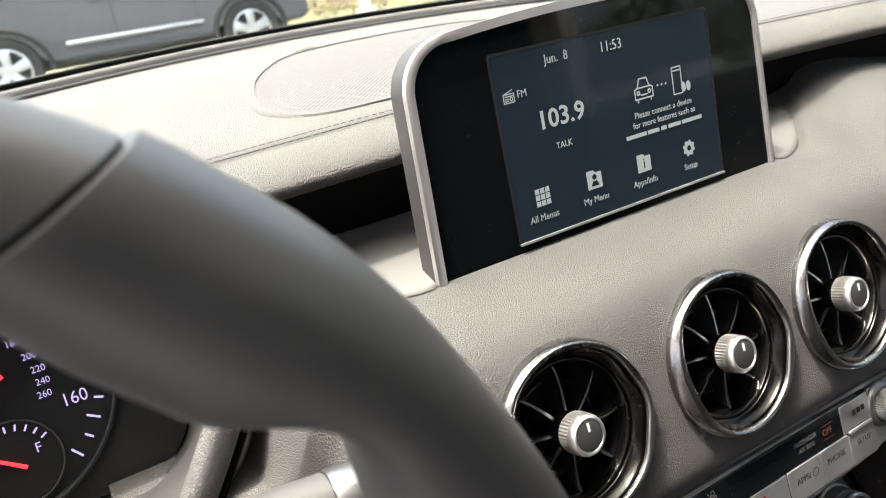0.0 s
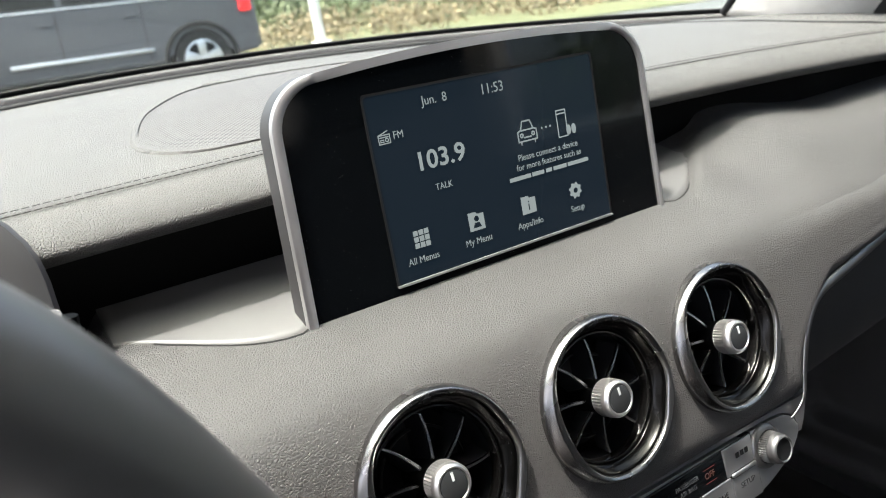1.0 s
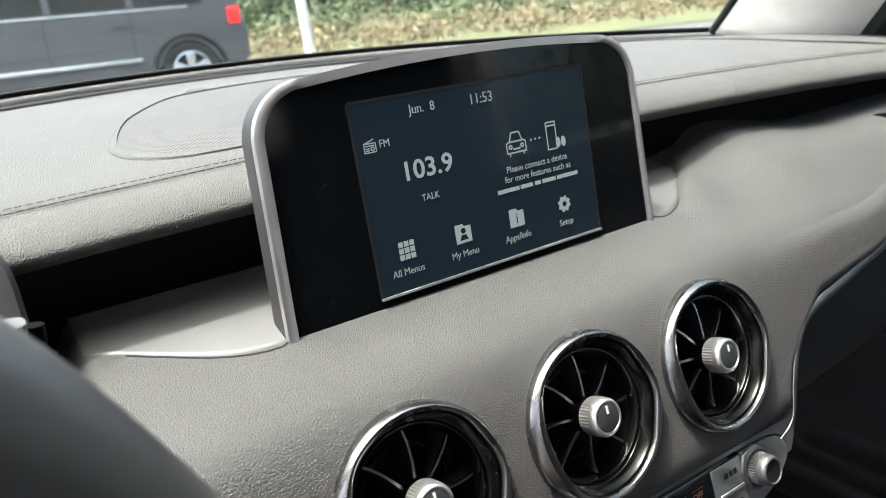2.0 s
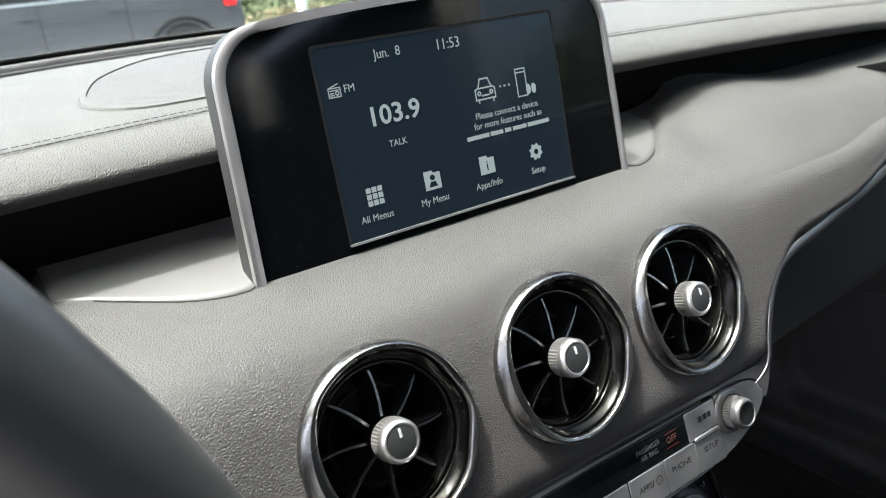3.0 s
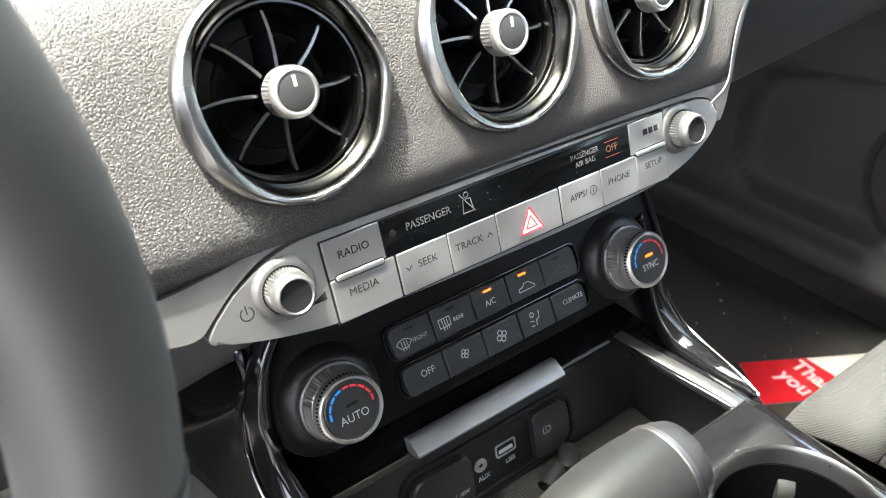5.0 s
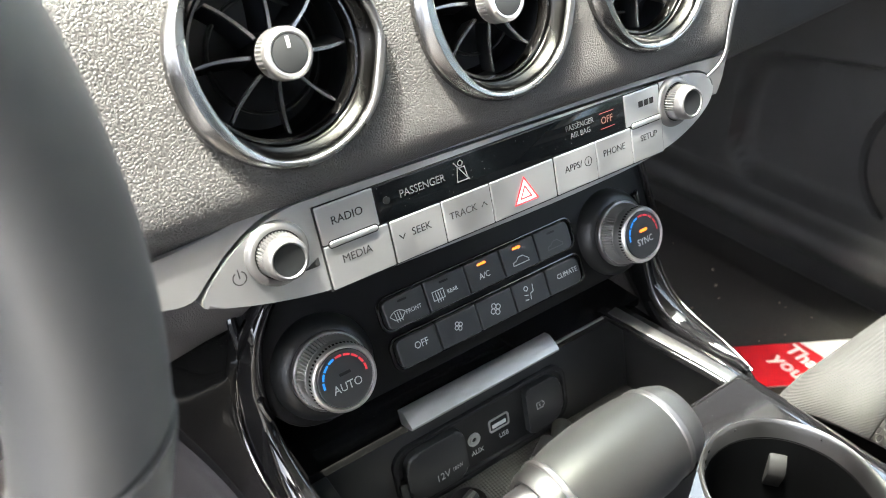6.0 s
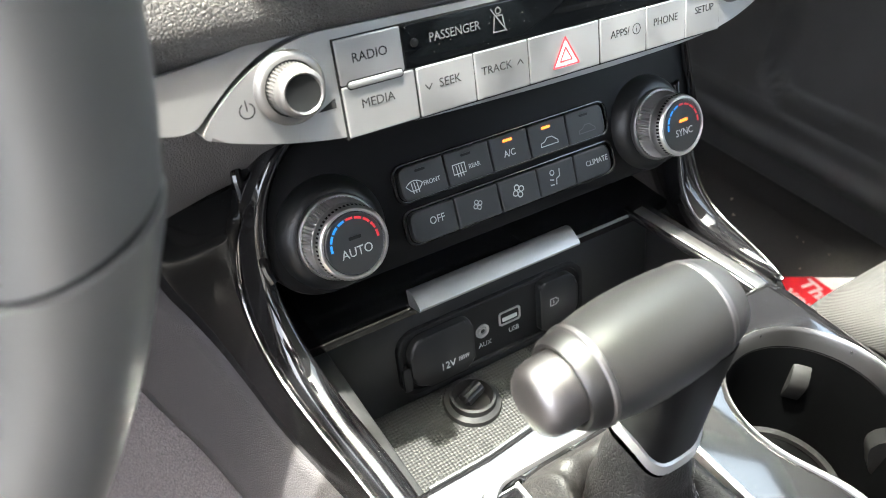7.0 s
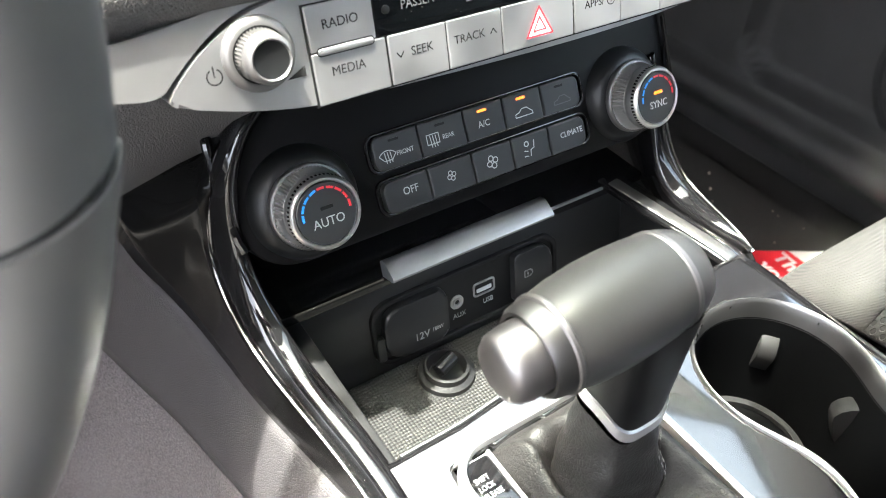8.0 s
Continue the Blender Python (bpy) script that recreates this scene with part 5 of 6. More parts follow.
def fin_section(f_in, f_out, side, rise, n=64):
    """Rows across the fin: its inner wall, then an arched back from the inner to the outer rim."""
    a_line, b_line = even_line(f_in, n, n // 2), even_line(f_out, n, n // 2)
    rows = []
    for i, (a, b) in enumerate(zip(a_line, b_line)):
        w = min(max((0.690 - (a.z + b.z) / 2) / 0.050, 0.0), 1.0)
        out = Vector((0, -1, 0.25)).lerp(Vector((0, -0.25, 1)), w * w * (3 - 2 * w)).normalized()
        row = [a - out * 0.016, a - out * 0.006]
        for q in range(9):
            w = q / 8
            row.append(a.lerp(b, w) + out * rise * math.sin(math.pi * w))
        if side < 0:
            row.append(b - out * 0.016 - Vector((side * 0.002, 0, 0)))
        rows.append(row)
    return rows


def loft_rows(rows):
    bm = bmesh.new()
    g = [[bm.verts.new(p) for p in row] for row in rows]
    for a, b in zip(g, g[1:]):
        for i in range(len(a) - 1):
            bm.faces.new((a[i], a[i + 1], b[i + 1], b[i]))
    return bm


for side in (-1, 1):
    def mirrored(pts, side=side):
        return [(side * x, y, z) for x, y, z in pts]
    f_in, f_out = mirrored(FIN_IN if side < 0 else FIN_IN_R), mirrored(FIN_OUT if side < 0 else FIN_OUT_R)
    if side < 0:
        fin_rows = fin_section(mirrored(BROW_IN) + f_in + mirrored(TAIL_IN), mirrored(BROW_OUT) + f_out + mirrored(TAIL_OUT), side, 0.0046, 180)
    else:
        fin_rows = fin_section(f_in, f_out, side, 0.0028)
    thicken(part("fin", loft_rows(fin_rows), M_GLOSS, console, "glossy black swept fin", world=True, smooth=80), 0.003)
    rim_line = [row[10] for row in fin_rows if row[10].z < 0.732 and row[10].y > -0.19]
    part("edging", sweep([p + Vector((side * 0.0006, -0.0004, 0.0004)) for p in rim_line if p.z < 0.700 or side > 0], disc_section(0.0011, 8), up=(0, 0.3, 1), scale=lambda q: min(1.0, 0.1 + 5 * q)), M_SMOKE, console, "thin bright edging", world=True)
    mid, low = mirrored(FLANK_MID), mirrored(FLANK_LOW)
    thicken(part("gloss_flank", loft([[(rim_line[0].x - side * 0.006, rim_line[0].y + 0.012, rim_line[0].z - 0.004)] + [tuple(p) for p in rim_line[4::4] + [rim_line[-1]]], mid], 6), M_SIDEGLOSS, console, "glossy black side trim", world=True, smooth=60), 0.003)
    thicken(part("side_panel", loft([mid, low], 8, bulge=0.004, lift=(side, 0, 0)), M_FLANK, console, "dark grained side panel", world=True, smooth=60), 0.003)
    bottom = [(x + side * (0.035 + 0.02 * (k == 0)), y + 0.02, 0.258) for k, (x, y, z) in enumerate(low)]
    thicken(part("tunnel_carpet", loft([low, bottom], 10, bulge=0.012, lift=(side, 0, 0)), M_CARPET, console, "carpeted tunnel side", world=True, smooth=60), 0.004)
    rear = [(side * (0.142 if side < 0 else 0.1275), 0.622), (side * (0.1435 if side < 0 else 0.131), 0.603), (side * 0.166, 0.550), (side * 0.205, 0.258)]
    thicken(part("rear_side", surface(lambda u, v, rear=rear: (rear[min(int(v * 3 + 1e-6), 3)][0], -0.18 - 0.46 * u, rear[min(int(v * 3 + 1e-6), 3)][1]), 12, 3), M_FLANK, console, "dark grained rear side", world=True), 0.003)

# storage tray under the climate panel
tray = thing("storage_tray", pose(0, -0.1, 0.56), "open black storage tray with a rubber mat and power outlets", "tray")
part("mat_floor", box(0.240, 0.140, 0.010, 0.001, at=(0.0, -0.118, 0.556)), M_RUBBER, tray, "black base", world=True)


def ribbed_mat():
    m, n, l, b = base_material("ribbed_rubber", (0.017, 0.0167, 0.0162), 0.6)
    b.inputs["Specular IOR Level"].default_value = 0.25
    vec = coords(n, l, (1 / 0.0021, 1 / 0.0021, 0.0))
    v = n.new("ShaderNodeTexVoronoi")
    v.voronoi_dimensions = "2D"
    v.inputs["Scale"].default_value, v.inputs["Randomness"].default_value = 1.0, 0.0
    l.new(vec, v.inputs["Vector"])
    bump = n.new("ShaderNodeBump")
    bump.invert = True
    bump.inputs["Strength"].default_value, bump.inputs["Distance"].default_value = 1.0, 0.0009
    l.new(v.outputs["Distance"], bump.inputs["Height"])
    l.new(bump.outputs["Normal"], b.inputs["Normal"])
    return m


M_RIBBED = ribbed_mat()
part("mat", prism([(-0.116, -0.1775), (-0.09, -0.1770), (0.07, -0.1610), (0.116, -0.1610), (0.116, -0.0785), (-0.116, -0.0785)], 0.5610, 0.5640, 0.0008), M_RIBBED, tray, "ribbed dark grey rubber mat", world=True)
for side in (-1, 1):
    part("side_wall", box(0.010, 0.150, 0.064, 0.002, at=(side * 0.1225, -0.095, 0.593)), M_RUBBER, tray, "black side wall", world=True)
part("rear_wall", prism([(-0.118, -0.1785), (-0.09, -0.1780), (0.07, -0.1620), (0.118, -0.1620), (0.118, -0.172), (-0.118, -0.188)], 0.558, 0.630), M_GLOSS, tray, "glossy black rear wall", world=True)
part("shelf", prism([(-0.128, -0.071), (0.128, -0.071), (0.128, 0.03), (-0.128, 0.03)], 0.6265, 0.6330, 0.001), M_GLOSS, tray, "glossy black upper shelf", world=True)
part("shelf_back", box(0.262, 0.008, 0.070, 0.001, at=(0, 0.030, 0.660)), M_DARK, tray, world=True)
for x0, x1 in ((-0.122, -0.0685), (0.0500, 0.098)):
    part("shelf_edge", box(x1 - x0, 0.0014, 0.0016, 0.0, at=((x0 + x1) / 2, -0.0715, 0.6335)), M_SILVER if x0 > 0 else M_SMOKE, tray, "thin bright shelf edge", world=True)
lip_section = [(-0.0060, 0.0046), (-0.0046, 0.0054), (-0.0006, 0.0054), (0.0010, 0.0046), (0.0066, -0.0014), (0.0074, -0.0030), (0.0068, -0.0044), (0.0050, -0.0048), (-0.0060, -0.0048)]
part("lip", sweep([Vector((-0.0675 + 0.1110 * i / 12, -0.0735, 0.6395)) for i in range(13)], lip_section, up=(0, 0.35, 1)), metal("lip_silver", (0.29, 0.288, 0.285), 0.40, amount=0.8), tray, "satin silver pull lip", world=True, smooth=30)
rail = spline([(0.1000, -0.066, 0.6345), (0.1060, -0.110, 0.6335), (0.1135, -0.150, 0.6310), (0.1155, -0.164, 0.6285)], 14)
rail_ = part("rail", sweep(rail, rounded(0.0170, 0.0050, 0.0015, 3), up=(0, 0, 1)), M_GLOSS, tray, "glossy black rail", world=True)
part("inlay", sweep([p + Vector((-0.0015, 0, 0.0022)) for p in rail[1:]], rounded(0.0090, 0.0020, 0.0008, 3), up=(0, 0, 1)), metal("inlay_silver", (0.15, 0.148, 0.145), 0.40), rail_, "satin silver inlay", world=True)
front_line = []
for i in range(25):
    x = -0.120 + 0.150 * i / 24
    y = -0.1604 - 0.016 * min(max((0.07 - x) / 0.16, 0.0), 1.0)
    z = 0.6343 - 0.003 * (x / 0.14) ** 2 + 0.0062 * min(max((0.02 - x) / 0.04, 0.0), 1.0)
    front_line.append(Vector((x, y + 0.0009, z)))
part("front_trim", sweep(front_line, rounded(0.0018, 0.0030, 0.0006, 2), up=(0, 0, 1)), M_RIM, tray, "satin silver front edge", world=True)

# outlets on the tray's upright face
PLEAN = 12
ports = thing("outlet_panel", panel(0.0, -0.0735, 0.5880, PLEAN), "black outlet panel with flap, audio and charging sockets", "outlet panel")
part("plate", prism(rounded(0.236, 0.078, 0.003, 3, 0, 0.004), -0.010, 0.0, 0.001), M_PORT, ports, "black plate")
part("bezel", frame_prism(rounded(0.1370, 0.0450, 0.0130, 8, -0.0095, 0.0030), rounded(0.1300, 0.0385, 0.0110, 8, -0.0095, 0.0030), -0.001, 0.0030, 0.0014), M_RUBBER, ports, "raised black bezel")
part("well", prism(rounded(0.1300, 0.0385, 0.0110, 8, -0.0095, 0.0030), -0.001, 0.0008), M_SATIN, ports)
part("outlet_flap", prism(rounded(0.0430, 0.0350, (0.0110, 0.0060, 0.0060, 0.0110), 6, -0.0500, 0.0030), 0.0, 0.0065, 0.0024, 3), M_PORT, ports, "black power outlet flap")
part("hinge", prism(rounded(0.0060, 0.0170, 0.0020, 3, -0.0740, -0.0050), 0.0, 0.0050, 0.0015), M_PORT, ports)
part("charge_flap", prism(rounded(0.0300, 0.0360, (0.0040, 0.0110, 0.0110, 0.0040), 6, 0.0370, 0.0030), 0.0, 0.0060, 0.0018, 2), M_PORT, ports, "black charging socket flap")
words("12V", 0.0072, ports, M_WHITE, -0.0480, -0.0050, 0.0068)
words("180W", 0.0042, ports, M_WHITE, -0.0370, -0.0042, 0.0068, squeeze=0.75)
words("AUX", 0.0050, ports, M_WHITE, -0.0178, -0.0070, 0.0012)
words("USB", 0.0050, ports, M_WHITE, 0.0040, -0.0052, 0.0012)
aux = part("aux_socket", lathe([(0.0048, 0.0008), (0.0048, 0.0014), (0.0042, 0.0014), (0.0040, 0.0010), (0.0030, 0.0010), (0.0028, 0.0018), (0.0018, 0.0018), (0.0016, -0.002)], 28), M_SILVER, ports, "round metal audio socket", m=pose(-0.0190, 0.0030, 0))
usb = part("usb_socket", frame_prism(rounded(0.0165, 0.0100, 0.0022, 4), rounded(0.0140, 0.0076, 0.0014, 4), 0.0006, 0.0016, 0.0003), M_SILVER, ports, "charging socket with pale outline", m=pose(0.0015, 0.0052, 0))
part("cavity", prism(rounded(0.0140, 0.0076, 0.0014, 4), 0.0006, 0.0009), M_RUBBER, usb)
part("tongue", prism(rounded(0.0110, 0.0026, 0.0004, 2, 0, -0.001), 0.0009, 0.0013), M_WHITE, usb)
bx, by = 0.0328, 0.0050
strokes(loop_lines([(bx - 0.0032, by - 0.0024), (bx + 0.0018, by - 0.0024), (bx + 0.0018, by - 0.0012), (bx + 0.0030, by - 0.0012), (bx + 0.0030, by + 0.0012), (bx + 0.0018, by + 0.0012), (bx + 0.0018, by + 0.0024), (bx - 0.0032, by + 0.0024)]) + [((bx - 0.0012, by + 0.0010), (bx - 0.0002, by - 0.0002)), ((bx - 0.0012, by), (bx - 0.0002, by - 0.0012))], 0.0005, ports, M_WHITE, 0.0062, "battery_icon")

plug = thing("socket_cap", pose(-0.0420, -0.0990, 0.5640), "round black rubber socket with a ribbed plug", "socket")
part("collar", lathe([(0.0175, 0), (0.0170, 0.003), (0.0140, 0.0045), (0.0135, 0.008), (0.0120, 0.0085), (0.0112, 0.0060), (0.0105, 0.001), (0, 0.001)], 40), M_RUBBER, plug, "black rubber collar")
part("stem", lathe([(0.0042, 0), (0.0046, 0.001), (0.0046, 0.012), (0.0040, 0.0135), (0, 0.0135)], 24, 0.0006, (1, 2)), M_SATIN, plug, "ribbed grey stem", m=pose(-0.006, 0.000, 0.0065, 0, 82, 16))
for k, (x, y) in enumerate(((0.014, -0.100), (0.034, -0.098))):
    cp = thing("cable_plug", pose(x, y, 0.5640), "small black cable plug in the tray", "plug")
    part("head", lathe([(0.0065, 0), (0.0068, 0.002), (0.0066, 0.016), (0.0055, 0.018), (0, 0.018)], 20), M_RUBBER, cp, m=pose(0, 0, 0.0068, 0, 80, 25 + 20 * k))

# ---- gear lever ----
lever = thing("gear_lever", pose(-0.0560, -0.2300, 0.636), "leather gear lever with silver rings and a silver release button", "gear lever")
KNOB = pose(-0.1213, -0.2230, 0.7398, 0, 85.8, 0)


def k_part(name, prof, mat, label="", n=48):
    prof = [(r * 0.84, 0.047 + (z - 0.047) * 0.84) for r, z in prof]
    return part(name, lathe(prof, n), mat, lever, label, m=KNOB, world=True, smooth=40)


k_part("release_button", [(0, -0.0024), (0.0085, -0.0018), (0.0120, -0.0006), (0.0141, 0.0024), (0.0150, 0.0075), (0.0150, 0.0200)], M_TITAN, "satin silver release button")
k_part("button_socket", [(0.0154, 0.0150), (0.0160, 0.0138), (0.0176, 0.0135), (0.0192, 0.0160), (0.0200, 0.0215)], M_GUN, "dark grey end ring")
k_part("front_ring", [(0.0198, 0.0212), (0.0208, 0.0220), (0.0210, 0.0236), (0.0202, 0.0246)], M_TITAN, "bright ring")
k_part("grip", [(0.0198, 0.0244), (0.0208, 0.0270), (0.0222, 0.0360), (0.0230, 0.0480), (0.0229, 0.0600), (0.0222, 0.0720), (0.0212, 0.0800)], leather("grip_leather", (0.020, 0.020, 0.020), 0.42, 1100, 0.08, 0.0001), "dark grey smooth leather grip")
k_part("rear_ring", [(0.0210, 0.0796), (0.0216, 0.0806), (0.0212, 0.0830), (0.0204, 0.0836)], M_TITAN, "bright ring")
k_part("end_cap", [(0.0204, 0.0834), (0.0196, 0.0880), (0.0172, 0.0935), (0.0120, 0.0970), (0, 0.0985)], M_DARK, "black end cap")


def neck(u, v):
    a = 2 * math.pi * u
    t = v
    z = 0.7350 + (0.6905 - 0.7350) * t
    c, s = math.cos(a), math.sin(a)
    rx_, ry_ = 0.0188 - 0.0040 * t, 0.0145 - 0.0008 * t
    sq = lambda w: math.copysign(abs(w) ** 0.6, w)
    dip = 0.010 * t * max(0.0, -s) ** 1.5
    return (-0.0490 + rx_ * sq(c), -0.2240 + ry_ * sq(s), z - dip)


part("neck", surface(neck, 40, 10, close_u=True), M_PLATE, lever, "black neck", world=True, smooth=50)


def collar(u, v):
    a = 2 * math.pi * u
    c, s = math.cos(a), math.sin(a)
    sq = lambda w: math.copysign(abs(w) ** 0.6, w)
    prof = [(0.0142, 0.0137, 0.0046), (0.0160, 0.0148, 0.0042), (0.0162, 0.0150, -0.0010), (0.0146, 0.0139, -0.0016)]
    k = min(int(v * 3 + 1e-6), 3)
    a_, b_, z_ = prof[k]
    dip = 0.010 * max(0.0, -s) ** 1.5
    return (-0.0490 + a_ * sq(c), -0.2240 + b_ * sq(s), 0.6890 + z_ - dip)


part("collar", surface(collar, 40, 3, close_u=True), M_SILVER, lever, "satin silver collar", world=True, smooth=40)


def boot(u, v):
    """A gathered sleeve under the collar, a crease round its foot, and a slack flap out to the frame."""
    a = 2 * math.pi * u
    c, s = math.cos(a), math.sin(a)
    sq = lambda w, p: math.copysign(abs(w) ** p, w)
    k = min(v / 0.55, 1.0)
    fold = 0.0012 * math.sin(3 * a + 5.0 * k) * k + 0.0010 * math.sin(k * 13 + 2.0 * math.sin(2 * a)) * k
    rx_, ry_ = 0.0152 + 0.0052 * k ** 1.4 + fold, 0.0142 + 0.0070 * k ** 1.4 + fold
    x, y = -0.0495 - 0.002 * k + rx_ * sq(c, 0.62), -0.2240 - 0.004 * k + ry_ * sq(s, 0.62)
    z = 0.6840 - 0.0440 * k - 0.008 * max(0.0, -s) ** 1.5 * (1 - k)
    if v > 0.55:
        w = (v - 0.55) / 0.45
        ex, ey = -0.0489 + 0.0372 * sq(c, 0.22), (-0.2165 + 0.0255 * sq(s, 0.22) if s > 0 else -0.2165 - 0.190 * sq(-s, 0.22))
        span = min(math.hypot(ex - x, ey - y) / 0.030, 1.0)
        x, y = x + (ex - x) * w, y + (ey - y) * w
        z += (0.6360 - z) * w + (0.0150 * math.sin(math.pi * w ** 0.8) + 0.0016 * math.sin(7 * a + 4 * w) * math.sin(math.pi * w)) * span
    return (x, y, z)


part("boot", surface(boot, 96, 44, close_u=True), leather("boot_leather", (0.013, 0.0125, 0.012), 0.48, 560, 0.6, 0.0002), lever, "creased black leather boot", world=True, smooth=70)
for deg in (-52, -42):
    bm = bmesh.new()
    for i in range(10):
        t0 = 0.03 + i * 0.052
        ps = [Vector(boot((radians(deg) % (2 * math.pi)) / (2 * math.pi), t)) + Vector((0.0003, -0.0010, 0.0003)) for t in (t0, t0 + 0.034)]
        d = (ps[1] - ps[0]).normalized()
        sd = d.cross(Vector((0.5, -0.7, 0.3))).normalized() * 0.00042
        bm.faces.new([bm.verts.new(q) for q in (ps[0] - sd, ps[0] + sd, ps[1] + sd, ps[1] - sd)])
    part("stitching", bm, M_STITCHLIGHT, lever, "pale stitches", world=True, smooth=0)

plate_ = thing("lever_plate", pose(-0.0560, -0.3080, 0.634), "silver framed gear lever plate", "lever plate")
fr_o, fr_i = rounded(0.1000, 0.2250, (0.004, 0.004, 0.004, 0.020), 8, -0.0575, -0.2990), rounded(0.0920, 0.2170, (0.003, 0.003, 0.003, 0.016), 8, -0.0575, -0.2990)
part("frame", frame_prism(fr_o, fr_i, 0.626, 0.6428, 0.0012), M_SILVER, plate_, "satin silver frame", world=True)
part("bed", prism(rounded(0.0920, 0.2170, (0.003, 0.003, 0.003, 0.016), 8, -0.0575, -0.2990), 0.622, 0.6315), M_SATIN, plate_, "black bed", world=True)
tag = part("release_cover", prism(rounded(0.0190, 0.029, (0.002, 0.002, 0.002, 0.010), 6, -0.0965, -0.2085), 0.6335, 0.6385, 0.001), M_GLOSS, plate_, "glossy black shift lock cover", world=True)
part("outline", frame_prism(rounded(0.0204, 0.0304, (0.002, 0.002, 0.002, 0.011), 6, -0.0965, -0.2085), rounded(0.0194, 0.0294, (0.002, 0.002, 0.002, 0.010), 6, -0.0965, -0.2085), 0.6335, 0.6384), M_SILVER, tag, "thin pale outline", world=True)
part("inner_edge", box(0.0022, 0.2120, 0.0060, 0.0008, at=(-0.0866, -0.2985, 0.6365)), M_SILVER, plate_, "thin silver edge beside the boot", world=True)
for i, w in enumerate(("SHIFT", "LOCK", "RELEASE")):
    words(w, 0.0036, tag, M_WHITE, -0.0968, -0.2030 - 0.0040 * i, 0.6387, squeeze=0.8)
part("slot", prism(rounded(0.0110, 0.0030, 0.001, 3, -0.0965, -0.2173), 0.6386, 0.6390), M_RUBBER, tag)
part("red_mark", prism(rounded(0.005, 0.004, 0.001, 3, -0.0800, -0.2230), 0.6336, 0.6342), M_RED, plate_, "red marking", world=True)

# ---- cup holders ----
cups = thing("cup_holder", pose(0.0695, -0.275, 0.57), "twin black cup holder with satin silver rim", "cup holder")


bm = bmesh.new()
rings = [[bm.verts.new((x, y, z)) for x, y in eight(r)] for r, z in ((0.0490, 0.629), (0.0490, 0.6350), (0.0485, 0.6366), (0.0478, 0.6370), (0.0471, 0.6362), (0.0464, 0.6345), (0.0457, 0.6300), (0.0452, 0.6255), (0.0450, 0.6240))]
for a, b in zip(rings, rings[1:]):
    for i in range(len(a)):
        j = (i + 1) % len(a)
        bm.faces.new((a[i], a[j], b[j], b[i]))
part("rim", bm, M_RIM, cups, "satin silver rim", world=True, smooth=50)
bm = bmesh.new()
tiers = [(eight(0.0451), 0.6250), (eight(0.0442), 0.615), (eight(0.0415), 0.560)]
rows = [[bm.verts.new((x, y, z)) for x, y in pts] for pts, z in tiers]
for a, b in zip(rows, rows[1:]):
    for i in range(len(a)):
        j = (i + 1) % len(a)
        bm.faces.new((a[i], a[j], b[j], b[i]))
bm.faces.new(rows[-1])
# well colour darkened to stand for the shade inside it
part("well", bm, M_PIT, cups, "black well, painted darker for its shade", world=True, smooth=50)
part("floor_ring", lathe([(0.036, 0.5605), (0.036, 0.5635), (0.032, 0.5635), (0.032, 0.5605)], 40), M_RUBBER, cups, "black rubber floor ring", m=pose(0.0695, -0.229, 0), world=True)
for a in (38, -42, 152):
    c, s = math.cos(radians(a)), math.sin(radians(a))
    tab = prism([(0, 0), (0.0030, -0.0006), (0.0072, -0.0034), (0.0094, -0.0075), (0.0090, -0.013), (0.0040, -0.026), (0, -0.030)], -0.0048, 0.0048, 0.0014)
    part("tab", tab, M_TAB, cups, "sprung black tab", m=Matrix(((-c, s, 0, 0.0695 + 0.0430 * c), (-s, -c, 0, -0.229 + 0.0430 * s), (0, 0, 1, 0.614), (0, 0, 0, 1))) @ pose(0, 0, 0, 90, 0, 0), world=True)

# ---- steering wheel ----
WC, WR, WT = Vector((-0.4140, -0.1999, 0.8870)), 0.2043, 0.0459
WHEEL = Matrix.Translation(WC) @ pose(0, 0, 0, 90 - math.degrees(WT), 0, 0)
wheel = thing("steering_wheel", WHEEL, "black leather steering wheel with stitched seams", "steering wheel")


def rim_point(u, v, a0=0.0, a1=2 * math.pi, fat=0.0):
    a = a0 + (a1 - a0) * u
    b = 2 * math.pi * v
    swell = 0.0022 * bump_at(a, radians(43), radians(16))
    r = 0.0166 + fat + swell
    slim = 0.0095 * bump_at(a, radians(35.5), radians(7.5)) + 0.004 * bump_at(a, radians(56), radians(8))
    out = WR + (r + swell * 0.3) * math.cos(b) + slim * max(0.0, -math.cos(b)) ** 1.3
    return (out * math.cos(a), out * math.sin(a), r * 1.02 * math.sin(b))


def rim_piece(name, d0, d1, mat, fat=0.0, label="", skew=(0.0, 0.0), lip=(0.0, 0.0)):
    """A stretch of the rim; its ends slant by skew degrees and swell by lip metres."""
    bm = bmesh.new()
    nu, nv = max(6, int((d1 - d0) / 1.6)), 36
    g = []
    for i in range(nu + 1):
        row = []
        for j in range(nv):
            c = math.cos(2 * math.pi * j / nv)
            a, b = d0 + skew[0] * c, d1 + skew[1] * c
            w = i / nu
            deg = a + (b - a) * w
            more = lip[0] * math.exp(-((deg - a) / 3.0) ** 2) + lip[1] * math.exp(-((deg - b) / 3.0) ** 2)
            row.append(bm.verts.new(rim_point(0, j / nv, radians(deg), radians(deg), fat + more)))
        g.append(row)
    for i in range(nu):
        for j in range(nv):
            k = (j + 1) % nv
            bm.faces.new((g[i][j], g[i + 1][j], g[i + 1][k], g[i][k]))
    bm.faces.new(g[0])
    bm.faces.new(g[-1][::-1])
    return part(name, bm, mat, wheel, label, smooth=60)


